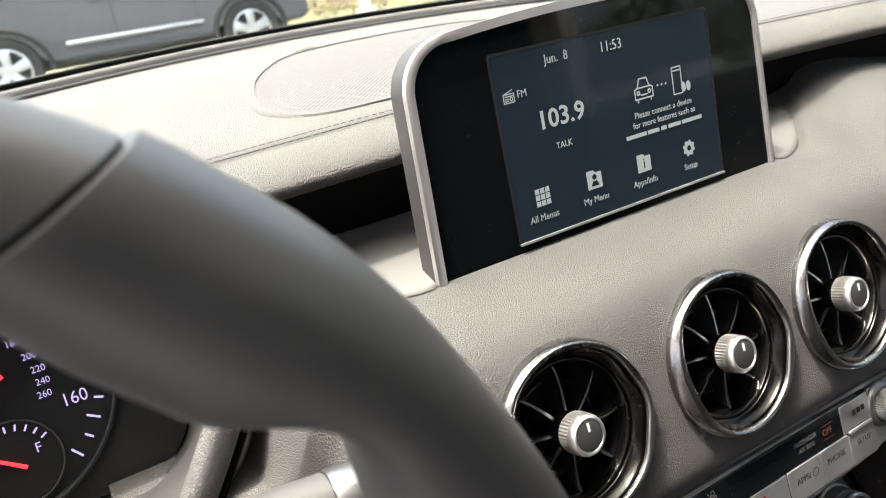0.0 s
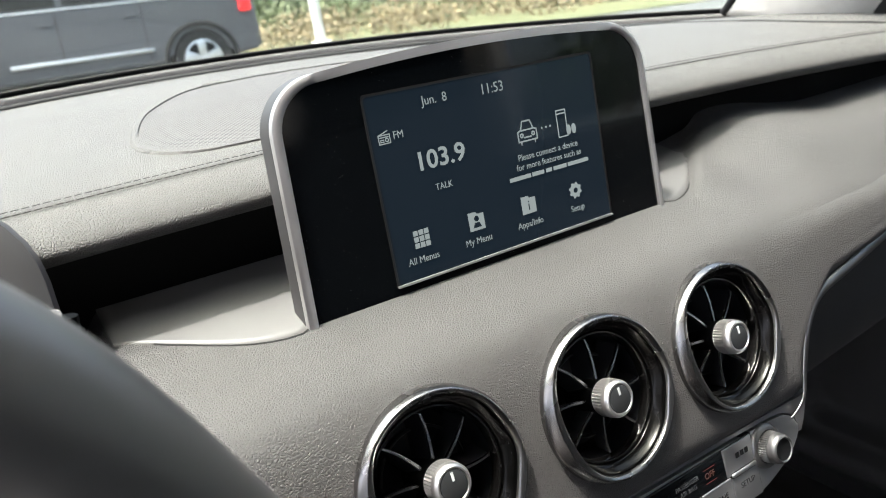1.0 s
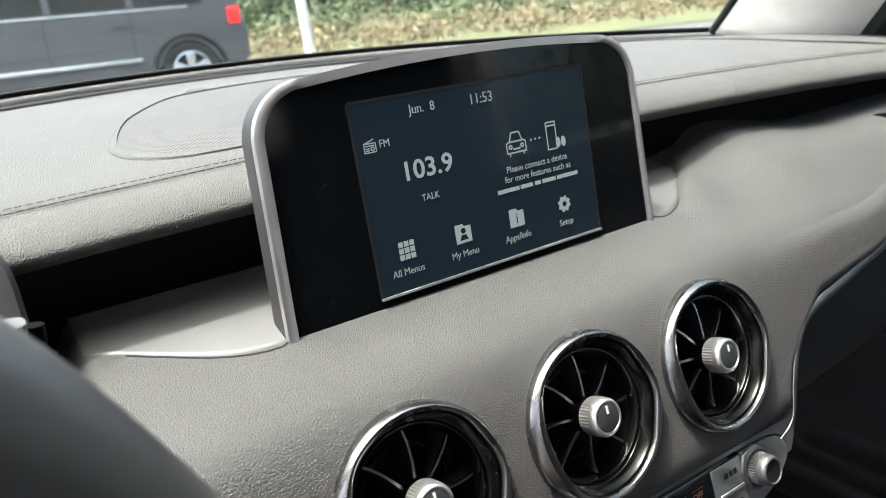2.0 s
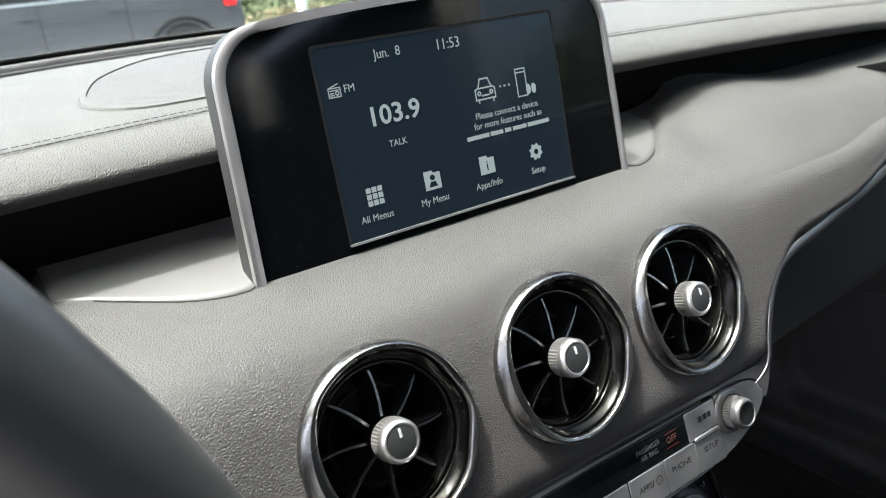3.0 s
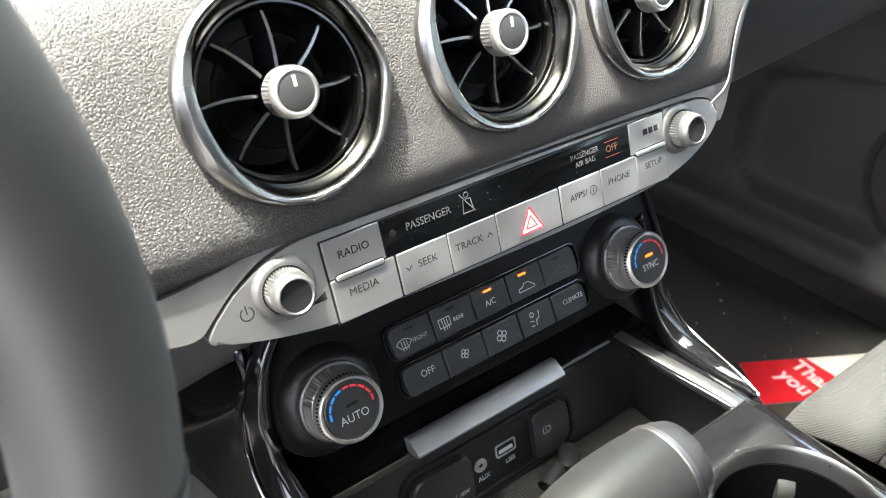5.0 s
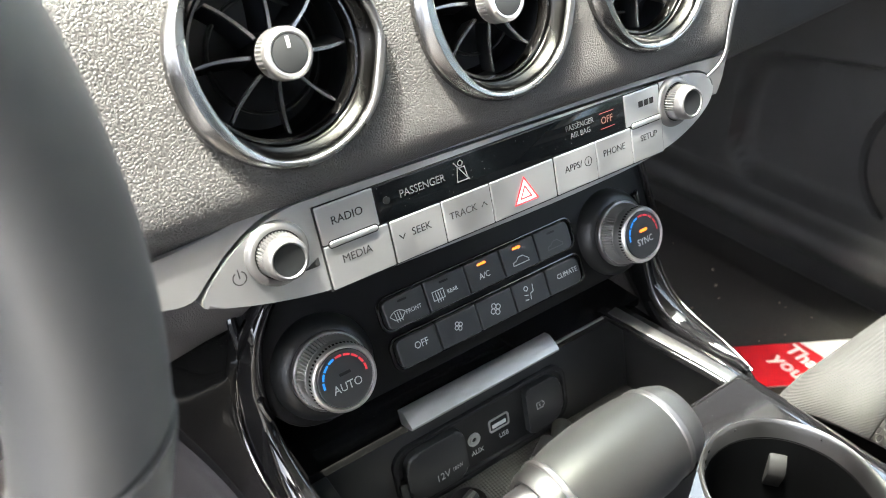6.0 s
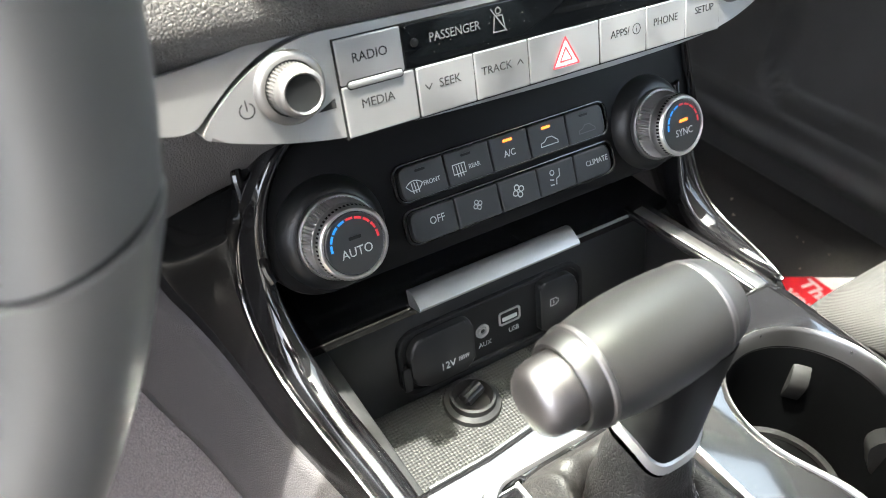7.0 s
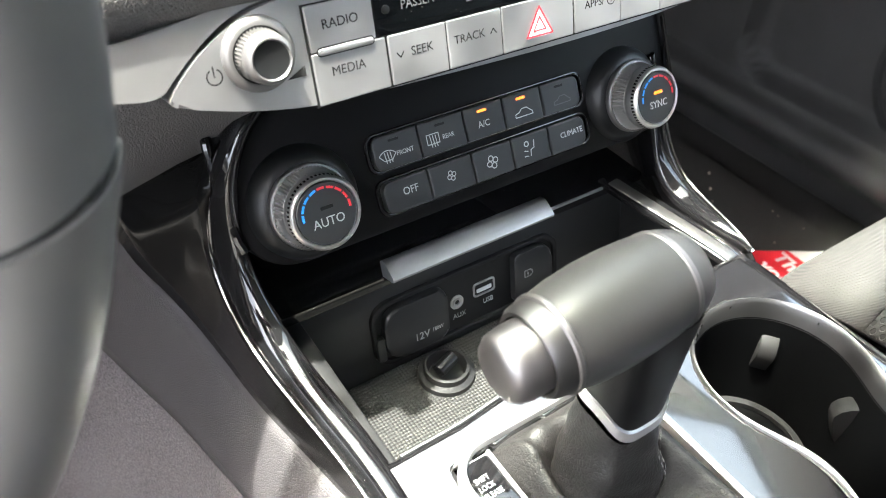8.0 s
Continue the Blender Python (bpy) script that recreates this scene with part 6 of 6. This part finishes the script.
rim_piece("rim", -14.4, 53.2, M_WHEEL, 0.0002, "black leather rim", (2.9, -2.6), (0.0, 0.0012))
rim_piece("rim_upper", 53.7, 180, M_WHEEL, -0.0004, "", (-2.6, 0.0))
rim_piece("rim_lower", 180.6, 345.0, M_WHEEL, 0.0, "", (0.0, 2.9), (0.0, 0.0011))
rim_piece("seam", 53.1, 53.8, M_STITCH, -0.0012, "sewn seam", (-2.6, -2.6))
rim_piece("lower_seam", 344.9, 345.7, M_STITCH, -0.0008, "sewn seam", (2.9, 2.9))


def spoke(u, v, side=1):
    t = u
    b = 2 * math.pi * v
    x = 0.055 + (WR - 0.012 - 0.055) * t
    mid = -0.004 + 0.067 * t ** 1.3
    w = 0.030 - 0.016 * t + 0.014 * t ** 6
    return (side * x, mid + w * math.cos(b), -0.012 + 0.010 * t + 0.011 * math.sin(b))


for side in (1, -1):
    part("spoke", surface(lambda u, v, s=side: spoke(u, v, s), 24, 24), M_DARK, wheel, "black spoke", smooth=60)
part("hub", lathe([(0, 0.012), (0.03, 0.010), (0.060, 0.002), (0.072, -0.012), (0.075, -0.030), (0.05, -0.05), (0, -0.052)], 40), M_DARKGRAIN, wheel, "black grained hub")
part("column", lathe([(0.05, -0.045), (0.055, -0.06), (0.06, -0.19), (0, -0.19)], 32), M_DARK, wheel, "black column shroud")

M_STALK = plastic("stalk_grey", (0.05, 0.049, 0.048), 0.45)
stalk = thing("wiper_stalk", pose(-0.278, -0.12, 0.937), "light grey wiper stalk with black tip behind the wheel", "stalk")
ST = Matrix.Translation((-0.323, -0.118, 0.934)) @ pose(0, 0, 0, 0, 98, 0)
part("arm", lathe([(0.008, 0), (0.009, 0.02), (0.0105, 0.05), (0.0108, 0.085)], 24), M_STALK, stalk, m=ST, world=True)
part("band", lathe([(0.0110, 0.0855), (0.0114, 0.0865), (0.0114, 0.1005), (0.0110, 0.1015)], 28), M_RIM, stalk, "grey rotating collar", m=ST, world=True)
tip = part("tip", lathe([(0.0112, 0.1020), (0.0116, 0.104), (0.0114, 0.120), (0.008, 0.126), (0, 0.127)], 28), M_STALK, stalk, "dark grey tip", m=ST, world=True)
words("MIST", 0.0062, stalk, M_BARMARK, 0, 0, 0).matrix_basis = WORLD_OF[stalk].inverted() @ pose(-0.2300, -0.1262, 0.9287, 48, 0, 0)

starter = thing("start_button", panel(-0.2480, -0.0800, 0.8525, 17), "round silver start button", "button")
part("bezel", lathe([(0.0185, -0.006), (0.0182, 0.001), (0.0165, 0.0030), (0.0142, 0.0022), (0.0134, 0.0004)], 40), M_CHROME, starter, "dark chrome bezel")
part("cap", lathe([(0.0134, 0.0), (0.0131, 0.0026), (0.0120, 0.0034), (0, 0.0036)], 40), M_BAR, starter, "satin silver cap")
for i, (w, h) in enumerate(((0.012, 0.0020), (0.010, 0.0020))):
    flat_mark([(-w / 2, 0.002 - 0.0045 * i), (w / 2, 0.002 - 0.0045 * i), (w / 2, 0.004 - 0.0045 * i), (-w / 2, 0.004 - 0.0045 * i)], starter, M_GREYMARK, 0.0038)

# ---- instrument cluster ----
cluster = thing("instrument_cluster", panel(-0.340, 0.055, 0.925, 20), "dark instrument cluster with lit dials", "gauge cluster")
part("face", prism(rounded(0.31, 0.125, 0.03, 8, -0.07, 0), -0.01, 0.0, 0.001), M_SATIN, cluster, "black dial face")
hood_line = spline([(-0.2400, -0.050, 0.985), (-0.2440, -0.050, 0.950), (-0.2530, -0.050, 0.927), (-0.2690, -0.050, 0.9005), (-0.283, -0.049, 0.876), (-0.297, -0.048, 0.850), (-0.308, -0.047, 0.820)], 40)
part("hood_trim", sweep(hood_line, rounded(0.0125, 0.0125, 0.004, 3), up=(0, -1, 0)), M_DARKGRAIN, cluster, "grey hood edge", world=True, smooth=50)
part("hood_gap", sweep([p + Vector((0.0082, 0.004, -0.004)) for p in hood_line], disc_section(0.0035, 8), up=(0, -1, 0)), M_PIT, cluster, "black joint beside the hood", world=True)
part("hood", frame_prism(rounded(0.36, 0.165, 0.05, 8, -0.07, 0.004), rounded(0.315, 0.130, 0.035, 8, -0.07, 0), -0.02, 0.055, 0.008), M_DARK, cluster, "black hood")
part("dial_ring", frame_prism(arc_pts(0, 0, 0.0600, 0, 354, 59), arc_pts(0, 0, 0.0575, 0, 354, 59), 0, 0.004, 0.001), M_SATIN, cluster, "dark dial ring")
for i in range(29):
    a = 230 - i * 280 / 28
    r0 = 0.050 if i % 2 else 0.048
    strokes([((r0 * math.cos(radians(a)), r0 * math.sin(radians(a))), (0.0535 * math.cos(radians(a)), 0.0535 * math.sin(radians(a))))], 0.0011, cluster, M_GAUGETEXT, 0.0006, "tick")
for val, a in (("60", 130), ("80", 100), ("100", 70), ("120", 40), ("140", 10), ("160", -20)):
    words(val, 0.0085, cluster, M_GAUGETEXT, 0.0415 * math.cos(radians(a)), 0.0415 * math.sin(radians(a)), 0.0006)
for val, a in (("180", 40), ("200", 22), ("220", 8), ("240", -4), ("260", -16)):
    words(val, 0.0045, cluster, M_GAUGETEXT, 0.029 * math.cos(radians(a)), 0.029 * math.sin(radians(a)), 0.0006)
part("needle", prism([(-0.016, -0.0016), (0.040, -0.0005), (0.040, 0.0005), (-0.016, 0.0016)], 0.0062, 0.0074), M_NEEDLE, cluster, "red needle", m=pose(0, 0, 0, 0, 0, 205))
part("needle_hub", lathe([(0.010, 0), (0.010, 0.004), (0.008, 0.006), (0, 0.006)], 32), M_SATIN, cluster)
FX, FY = 0.008, -0.0337
part("fuel_ring", frame_prism(arc_pts(FX, FY, 0.0200, 0, 354, 40), arc_pts(FX, FY, 0.0193, 0, 354, 40), 0, 0.002), M_DARK, cluster, "fuel dial ring")
for i in range(9):
    a = 150 - i * 15
    strokes([((FX + 0.0150 * math.cos(radians(a)), FY + 0.0150 * math.sin(radians(a))), (FX + 0.0175 * math.cos(radians(a)), FY + 0.0175 * math.sin(radians(a))))], 0.0009, cluster, M_GAUGETEXT, 0.0006, "tick")
words("F", 0.0065, cluster, M_GAUGETEXT, FX + 0.0105, FY + 0.0035, 0.0008)
part("fuel_needle", prism([(-0.005, -0.0009), (0.0145, -0.0006), (0.0145, 0.0006), (-0.005, 0.0009)], 0.0022, 0.0032), M_NEEDLE, cluster, "red needle", m=pose(FX, FY, 0, 0, 0, 145))

# ---- passenger side ----
seat = thing("passenger_seat", pose(0.40, -0.55, 0.30), "grey fabric front passenger seat with ribbed front roll", "car seat")


def seat_fabric():
    m, n, l, b = base_material("seat_fabric", (0.0165, 0.016, 0.0155), 0.9)
    vec = coords(n, l, (0.0, 1.0, 1.0))
    tint(n, l, b, coords(n, l), (0.0165, 0.016, 0.0155), 0.12, 60.0)
    w = n.new("ShaderNodeTexWave")
    w.bands_direction = "DIAGONAL"
    w.inputs["Scale"].default_value = 330
    w.inputs["Distortion"].default_value = 0.6
    l.new(vec, w.inputs["Vector"])
    bump = n.new("ShaderNodeBump")
    bump.inputs["Strength"].default_value, bump.inputs["Distance"].default_value = 0.35, 0.0010
    l.new(w.outputs["Fac"], bump.inputs["Height"])
    l.new(bump.outputs["Normal"], b.inputs["Normal"])
    return m


M_SEAT = seat_fabric()


def cushion(u, v):
    x = 0.176 + 0.49 * u
    prof = [(-0.900, 0.33), (-0.900, 0.57), (-0.80, 0.585), (-0.50, 0.605), (-0.30, 0.616), (-0.205, 0.610), (-0.160, 0.585), (-0.148, 0.51), (-0.190, 0.38)]
    y, z = profile_at(prof, v)
    e = min(u, 1 - u) / 0.07
    if e < 1:
        z = z - 0.022 * (1 - e) ** 2.0
    return (x, y, max(z, 0.32))


ROLL = next(q / 400 for q in range(100, 400) if cushion(0.5, q / 400)[1] > -0.222)
thicken(part("front_roll", surface(lambda u, v: cushion(u, ROLL + (1 - ROLL) * v), 40, 28), M_SEAT, seat, "grey ribbed fabric front roll", world=True, smooth=60), 0.02)
thicken(part("cushion", surface(lambda u, v: cushion(u, (ROLL - 0.002) * v), 40, 36), perforated("seat_perforated", (0.019, 0.0185, 0.018), (0.006, 0.006, 0.006), 0.0042), seat, "grey perforated fabric cushion", world=True, smooth=60), 0.02)
part("backrest", box(0.44, 0.12, 0.62, 0.04, 4, at=(0, 0, 0.31)), M_SEAT, seat, "grey fabric backrest", m=pose(0.435, -0.86, 0.48, 18, 0, 0), world=True)
part("base", box(0.40, 0.50, 0.07, 0.01, at=(0.435, -0.60, 0.30)), M_DARK, seat, "black seat base", world=True)
foot = single("floor_mat", box(0.44, 0.70, 0.008, 0.003, at=(0.46, 0.10, 0.2645)), M_MAT, "dark brown carpet floor mat with crumbs", "floor mat")
leaflet = thing("leaflet", pose(0.55, 0.02, 0.2700, 0, 0, 0), "red and white folded leaflet lying on the floor mat", "leaflet")
LF = pose(0.5830, -0.0075, 0.2712, 0, 0, -31.6)
part("sheet", box(0.19, 0.076, 0.0012, 0.0, at=(0, 0, 0)), M_PAPERWHITE, leaflet, "white paper", m=LF, world=True)
part("red_field", prism([(-0.095, -0.038), (0.036, -0.038), (-0.006, 0.038), (-0.095, 0.038)], 0.0008, 0.0012), M_PAPERRED, leaflet, "red printed field", m=LF, world=True)
for w, x, y in (("Thank", 0.578, 0.031), ("you", 0.548, 0.030)):
    words(w, 0.030, leaflet, M_PAPERWHITE, 0.0, 0.0, 0.0, align="LEFT", squeeze=0.9, bold=0.001).matrix_basis = WORLD_OF[leaflet].inverted() @ pose(x, y, 0.2730, 0, 0, -98)
crumbs = bmesh.new()
rng = random.Random(5)
for _ in range(70):
    c = Vector((0.27 + 0.40 * rng.random(), -0.20 + 0.55 * rng.random(), 0.2692))
    bmesh.ops.create_icosphere(crumbs, subdivisions=1, radius=0.0008 + 0.0016 * rng.random() ** 3, matrix=Matrix.Translation(c))
single("crumbs", crumbs, plastic("crumb", (0.42, 0.36, 0.28), 0.8), "tiny pale crumbs on the floor mat", "crumbs", kind="stuff")

# ---- outside ----
GZ = 0.20
ground = bmesh.new()
bmesh.ops.create_grid(ground, x_segments=2, y_segments=2, size=600)
single("ground", ground, patchy("asphalt", (0.045, 0.046, 0.048), (0.075, 0.075, 0.074), 6.0), "grey asphalt car park", "asphalt", m=pose(0, 0, GZ), kind="structure")
lawn = prism([(-60, 14.6), (5, 14.0), (14, 10.5), (40, -4), (200, -60), (300, 300), (-200, 300)], GZ - 0.05, GZ + 0.02)
single("lawn", lawn, patchy("dry_grass", (0.085, 0.080, 0.032), (0.060, 0.068, 0.024), 0.9), "sunlit yellow-green grass verge", "grass", kind="structure")

suv = thing("parked_suv", pose(0.9, 10.6, GZ), "black parked sport utility vehicle beyond the windscreen", "car")
# black paint made lighter: the windscreen's haze is put into its colour
M_PAINT = plastic("car_paint_black_hazed", (0.085, 0.089, 0.098), 0.22, 300, 0.02, 0.6)
M_CARGLASS = plastic("car_glass_dark", (0.015, 0.016, 0.018), 0.06, 300, 0.0)
X_REAR, X_FRONT = 2.82, -0.13   # wheel centres along the parked car, rear to the right
side_pts = [(3.62, 0.42), (3.68, 0.70), (3.66, 0.98), (3.58, 1.10), (3.50, 1.20), (3.28, 1.66), (3.02, 1.74), (1.30, 1.76), (0.75, 1.70), (0.02, 1.18), (-0.75, 1.10), (-1.02, 0.95), (-1.08, 0.55), (-1.00, 0.36)]
arch = []
for wx in (X_FRONT, X_REAR):
    arch += [(wx + 0.45 * math.cos(radians(180 - a)), 0.38 + 0.45 * math.sin(radians(180 - a))) for a in range(0, 181, 15)]
body_pts = side_pts + [(p[0], max(p[1], 0.32)) for p in arch]
SUVM = Matrix(((1, 0, 0, 0), (0, 0, -1, 11.5), (0, 1, 0, GZ), (0, 0, 0, 1)))
part("body", prism(body_pts, 0, 1.85, 0.06, 3), M_PAINT, suv, "black painted body", m=Matrix(((1, 0, 0, 0), (0, 0, -1, 11.93), (0, 1, 0, GZ), (0, 0, 0, 1))), world=True, smooth=40)
Y_SIDE = 10.08
for nm, pts in (("side_window", [(0.35, 1.22), (1.20, 1.22), (1.20, 1.62), (0.92, 1.60)]), ("side_window", [(1.28, 1.22), (2.15, 1.22), (2.15, 1.64), (1.28, 1.63)]), ("side_window", [(2.23, 1.22), (3.10, 1.22), (2.95, 1.60), (2.23, 1.64)])):
    part(nm, prism(pts, 0, 0.012, 0.004), M_CARGLASS, suv, "dark side window", m=Matrix(((1, 0, 0, 0), (0, 0, -1, Y_SIDE), (0, 1, 0, GZ), (0, 0, 0, 1))), world=True)
M_TYRE = plastic("tyre", (0.015, 0.015, 0.015), 0.8)
M_ALLOY = metal("alloy", (0.75, 0.75, 0.74), 0.35)
for wx in (X_FRONT, X_REAR):
    wm = Matrix(((1, 0, 0, wx), (0, 0, -1, Y_SIDE + 0.20), (0, 1, 0, GZ + 0.38), (0, 0, 0, 1)))
    wh = part("wheel", lathe([(0.20, 0), (0.36, 0.0), (0.38, 0.03), (0.38, 0.20), (0.36, 0.23), (0.27, 0.235), (0.25, 0.20), (0, 0.19)], 40), M_TYRE, suv, "black tyre", m=wm, world=True)
    part("rim", lathe([(0.255, 0.20), (0.255, 0.236), (0.235, 0.24), (0.225, 0.21)], 40), M_ALLOY, wh, "alloy rim")
    part("hub", lathe([(0.075, 0.20), (0.07, 0.235), (0, 0.24)], 20), M_ALLOY, wh)
    for k in range(5):
        part("spoke", prism([(0.05, -0.045), (0.235, -0.062), (0.235, 0.062), (0.05, 0.045)], 0.205, 0.236, 0.008), M_ALLOY, wh, m=pose(0, 0, 0, 0, 0, 90 + 72 * k))
for wx in (X_FRONT, X_REAR):
    flare = [Vector((wx + 0.475 * math.cos(radians(q)), Y_SIDE - 0.005, GZ + 0.38 + 0.46 * math.sin(radians(q)))) for q in range(-8, 189, 7)]
    part("arch_flare", sweep(flare, rounded(0.055, 0.075, 0.02, 3), up=(0, 1, 0)), M_TYRE, suv, "dark plastic wheel arch flare", world=True)
part("underbody", box(4.1, 1.35, 0.62, 0.05, at=(1.35, Y_SIDE + 1.0, GZ + 0.60)), M_TYRE, suv, "black underbody between the wheels", world=True)
part("running_board", box(1.66, 0.05, 0.045, 0.012, at=(1.38, Y_SIDE - 0.03, GZ + 0.585)), M_ALLOY, suv, "bright running board", world=True)
part("body_moulding", box(2.5, 0.014, 0.022, 0.004, at=(1.65, Y_SIDE - 0.004, GZ + 1.185)), M_ALLOY, suv, "bright window moulding", world=True)
part("tail_light", box(0.17, 0.22, 0.22, 0.03, at=(3.50, Y_SIDE + 0.07, GZ + 1.03)), glow("tail_red", (0.8, 0.02, 0.02), 0.25, (0.45, 0.01, 0.015)), suv, "red tail light", world=True)
part("rear_bumper", box(0.20, 1.7, 0.24, 0.05, at=(3.60, Y_SIDE + 0.92, GZ + 0.56)), M_PAINT, suv, "black rear bumper", world=True)
for hx in (1.02, 2.02):
    part("door_handle", box(0.17, 0.03, 0.03, 0.01, at=(hx, Y_SIDE - 0.012, GZ + 1.03)), M_PAINT, suv, world=True)
    part("door_seam", box(0.010, 0.006, 0.70, at=(hx + 0.14, Y_SIDE + 0.001, GZ + 0.82)), M_RUBBER, suv, world=True)

M_POLE = plastic("pole_paint", (0.62, 0.62, 0.60), 0.6)
post = thing("lamp_post", pose(6.9, 15.2, GZ), "pale grey round lamp post on the verge", "lamp post")
part("shaft", lathe([(0.16, 0), (0.15, 0.05), (0.11, 0.10), (0.105, 3.0), (0.085, 7.0), (0, 7.0)], 20), M_POLE, post, m=pose(0, 0, 0, 0, -2.5, 0))
part("footing", lathe([(0.22, 0), (0.22, 0.12), (0.20, 0.14), (0, 0.14)], 20), patchy("concrete", (0.4, 0.4, 0.38), (0.5, 0.49, 0.46), 9.0), post)
for x, y, h, r in ((6.3, 18.0, 6.0, 0.055), (22.5, 17.5, 6.5, 0.06), (24.6, 18.5, 6.0, 0.05)):
    p = thing("pole", pose(x, y, GZ), "thin weathered wooden utility pole", "pole", "utility poles")
    part("shaft", lathe([(r * 1.2, 0), (r, 1.0), (r * 0.8, h), (0, h)], 12), patchy("pole_wood", (0.30, 0.24, 0.17), (0.40, 0.33, 0.25), 8.0), p)


def leaf_clumps(bm, centre, spread, count, size, rng):
    for _ in range(count):
        while True:
            q = Vector((rng.uniform(-1, 1), rng.uniform(-1, 1), rng.uniform(-1, 1)))
            if q.length < 1:
                break
        p = centre + Vector((q.x * spread[0], q.y * spread[1], q.z * spread[2]))
        nrm = Vector((rng.uniform(-1, 1), rng.uniform(-1, 0.2), rng.uniform(-0.4, 1))).normalized()
        a = nrm.orthogonal().normalized()
        b = nrm.cross(a)
        s = size * rng.uniform(0.5, 1.4)
        bm.faces.new([bm.verts.new(v) for v in (p - a * s, p - b * s * 0.6, p + a * s, p + b * s * 0.6)])


M_LEAF = foliage("leaves", (0.048, 0.076, 0.024), 0.35)
M_LEAF2 = foliage("leaves_pale", (0.062, 0.078, 0.028), 0.3)
M_BARK = patchy("bark", (0.10, 0.075, 0.05), (0.17, 0.13, 0.10), 12.0)
rng = random.Random(11)
SPOTS = [(-8 + i * 3.0 + rng.uniform(-1, 1), 30 + rng.uniform(-2, 6)) for i in range(22)] + [(11 + rng.uniform(-1, 2), -12 + i * 3.2) for i in range(5)]
for x, y in SPOTS:
    h = rng.uniform(6, 9)
    t = thing("tree", pose(x, y, GZ), "leafy green tree at the edge of the wood", "tree", "trees behind the verge")
    part("trunk", sweep(spline([(0, 0, 0), (rng.uniform(-.2, .2), 0, h * 0.3), (rng.uniform(-.5, .5), rng.uniform(-.3, .3), h * 0.75)], 10), disc_section(0.16, 8), up=(0, 1, 0), scale=lambda u: 1 - 0.7 * u), M_BARK, t)
    bm = bmesh.new()
    for _ in range(9):
        leaf_clumps(bm, Vector((rng.uniform(-1.9, 1.9), rng.uniform(-1.6, 1.6), h * rng.uniform(0.12, 0.95))), (1.3, 1.2, 1.0), 280, 0.12, rng)
    part("crown", bm, M_LEAF, t, "uneven leafy crown", smooth=0)
scrub = bmesh.new()
for i in range(260):
    c = Vector((rng.uniform(-8, 48), rng.uniform(20, 28), GZ + rng.uniform(0.0, 0.9)))
    c.y -= max(0.0, c.x - 8) * 0.42
    leaf_clumps(scrub, c, (0.9, 0.7, 0.6), 190, 0.075, rng)
single("scrub", scrub, M_LEAF2, "pale green scrub and tall grass in front of the wood", "bushes", kind="stuff", smooth=0)
weeds = bmesh.new()
for i in range(330):
    c = Vector((rng.uniform(-6, 40), rng.uniform(15.8, 21), GZ + rng.uniform(0.0, 0.55)))
    c.y -= max(0.0, c.x - 8) * 0.42
    leaf_clumps(weeds, c, (0.8, 0.5, 0.40), 130, 0.05, rng)
single("weeds", weeds, foliage("dry_weeds", (0.15, 0.115, 0.062)), "dry brown weeds behind the grass", "weeds", kind="stuff", smooth=0)

wood = bmesh.new()
for i in range(420):
    c = Vector((rng.uniform(-14, 70), rng.uniform(33, 40), GZ + rng.uniform(0.2, 8.5)))
    leaf_clumps(wood, c, (1.5, 1.0, 1.2), 60, 0.26, rng)
single("far_wood", wood, foliage("wood_leaves", (0.045, 0.075, 0.022), 0.6), "dense green wood behind the verge", "trees", kind="stuff", smooth=0)
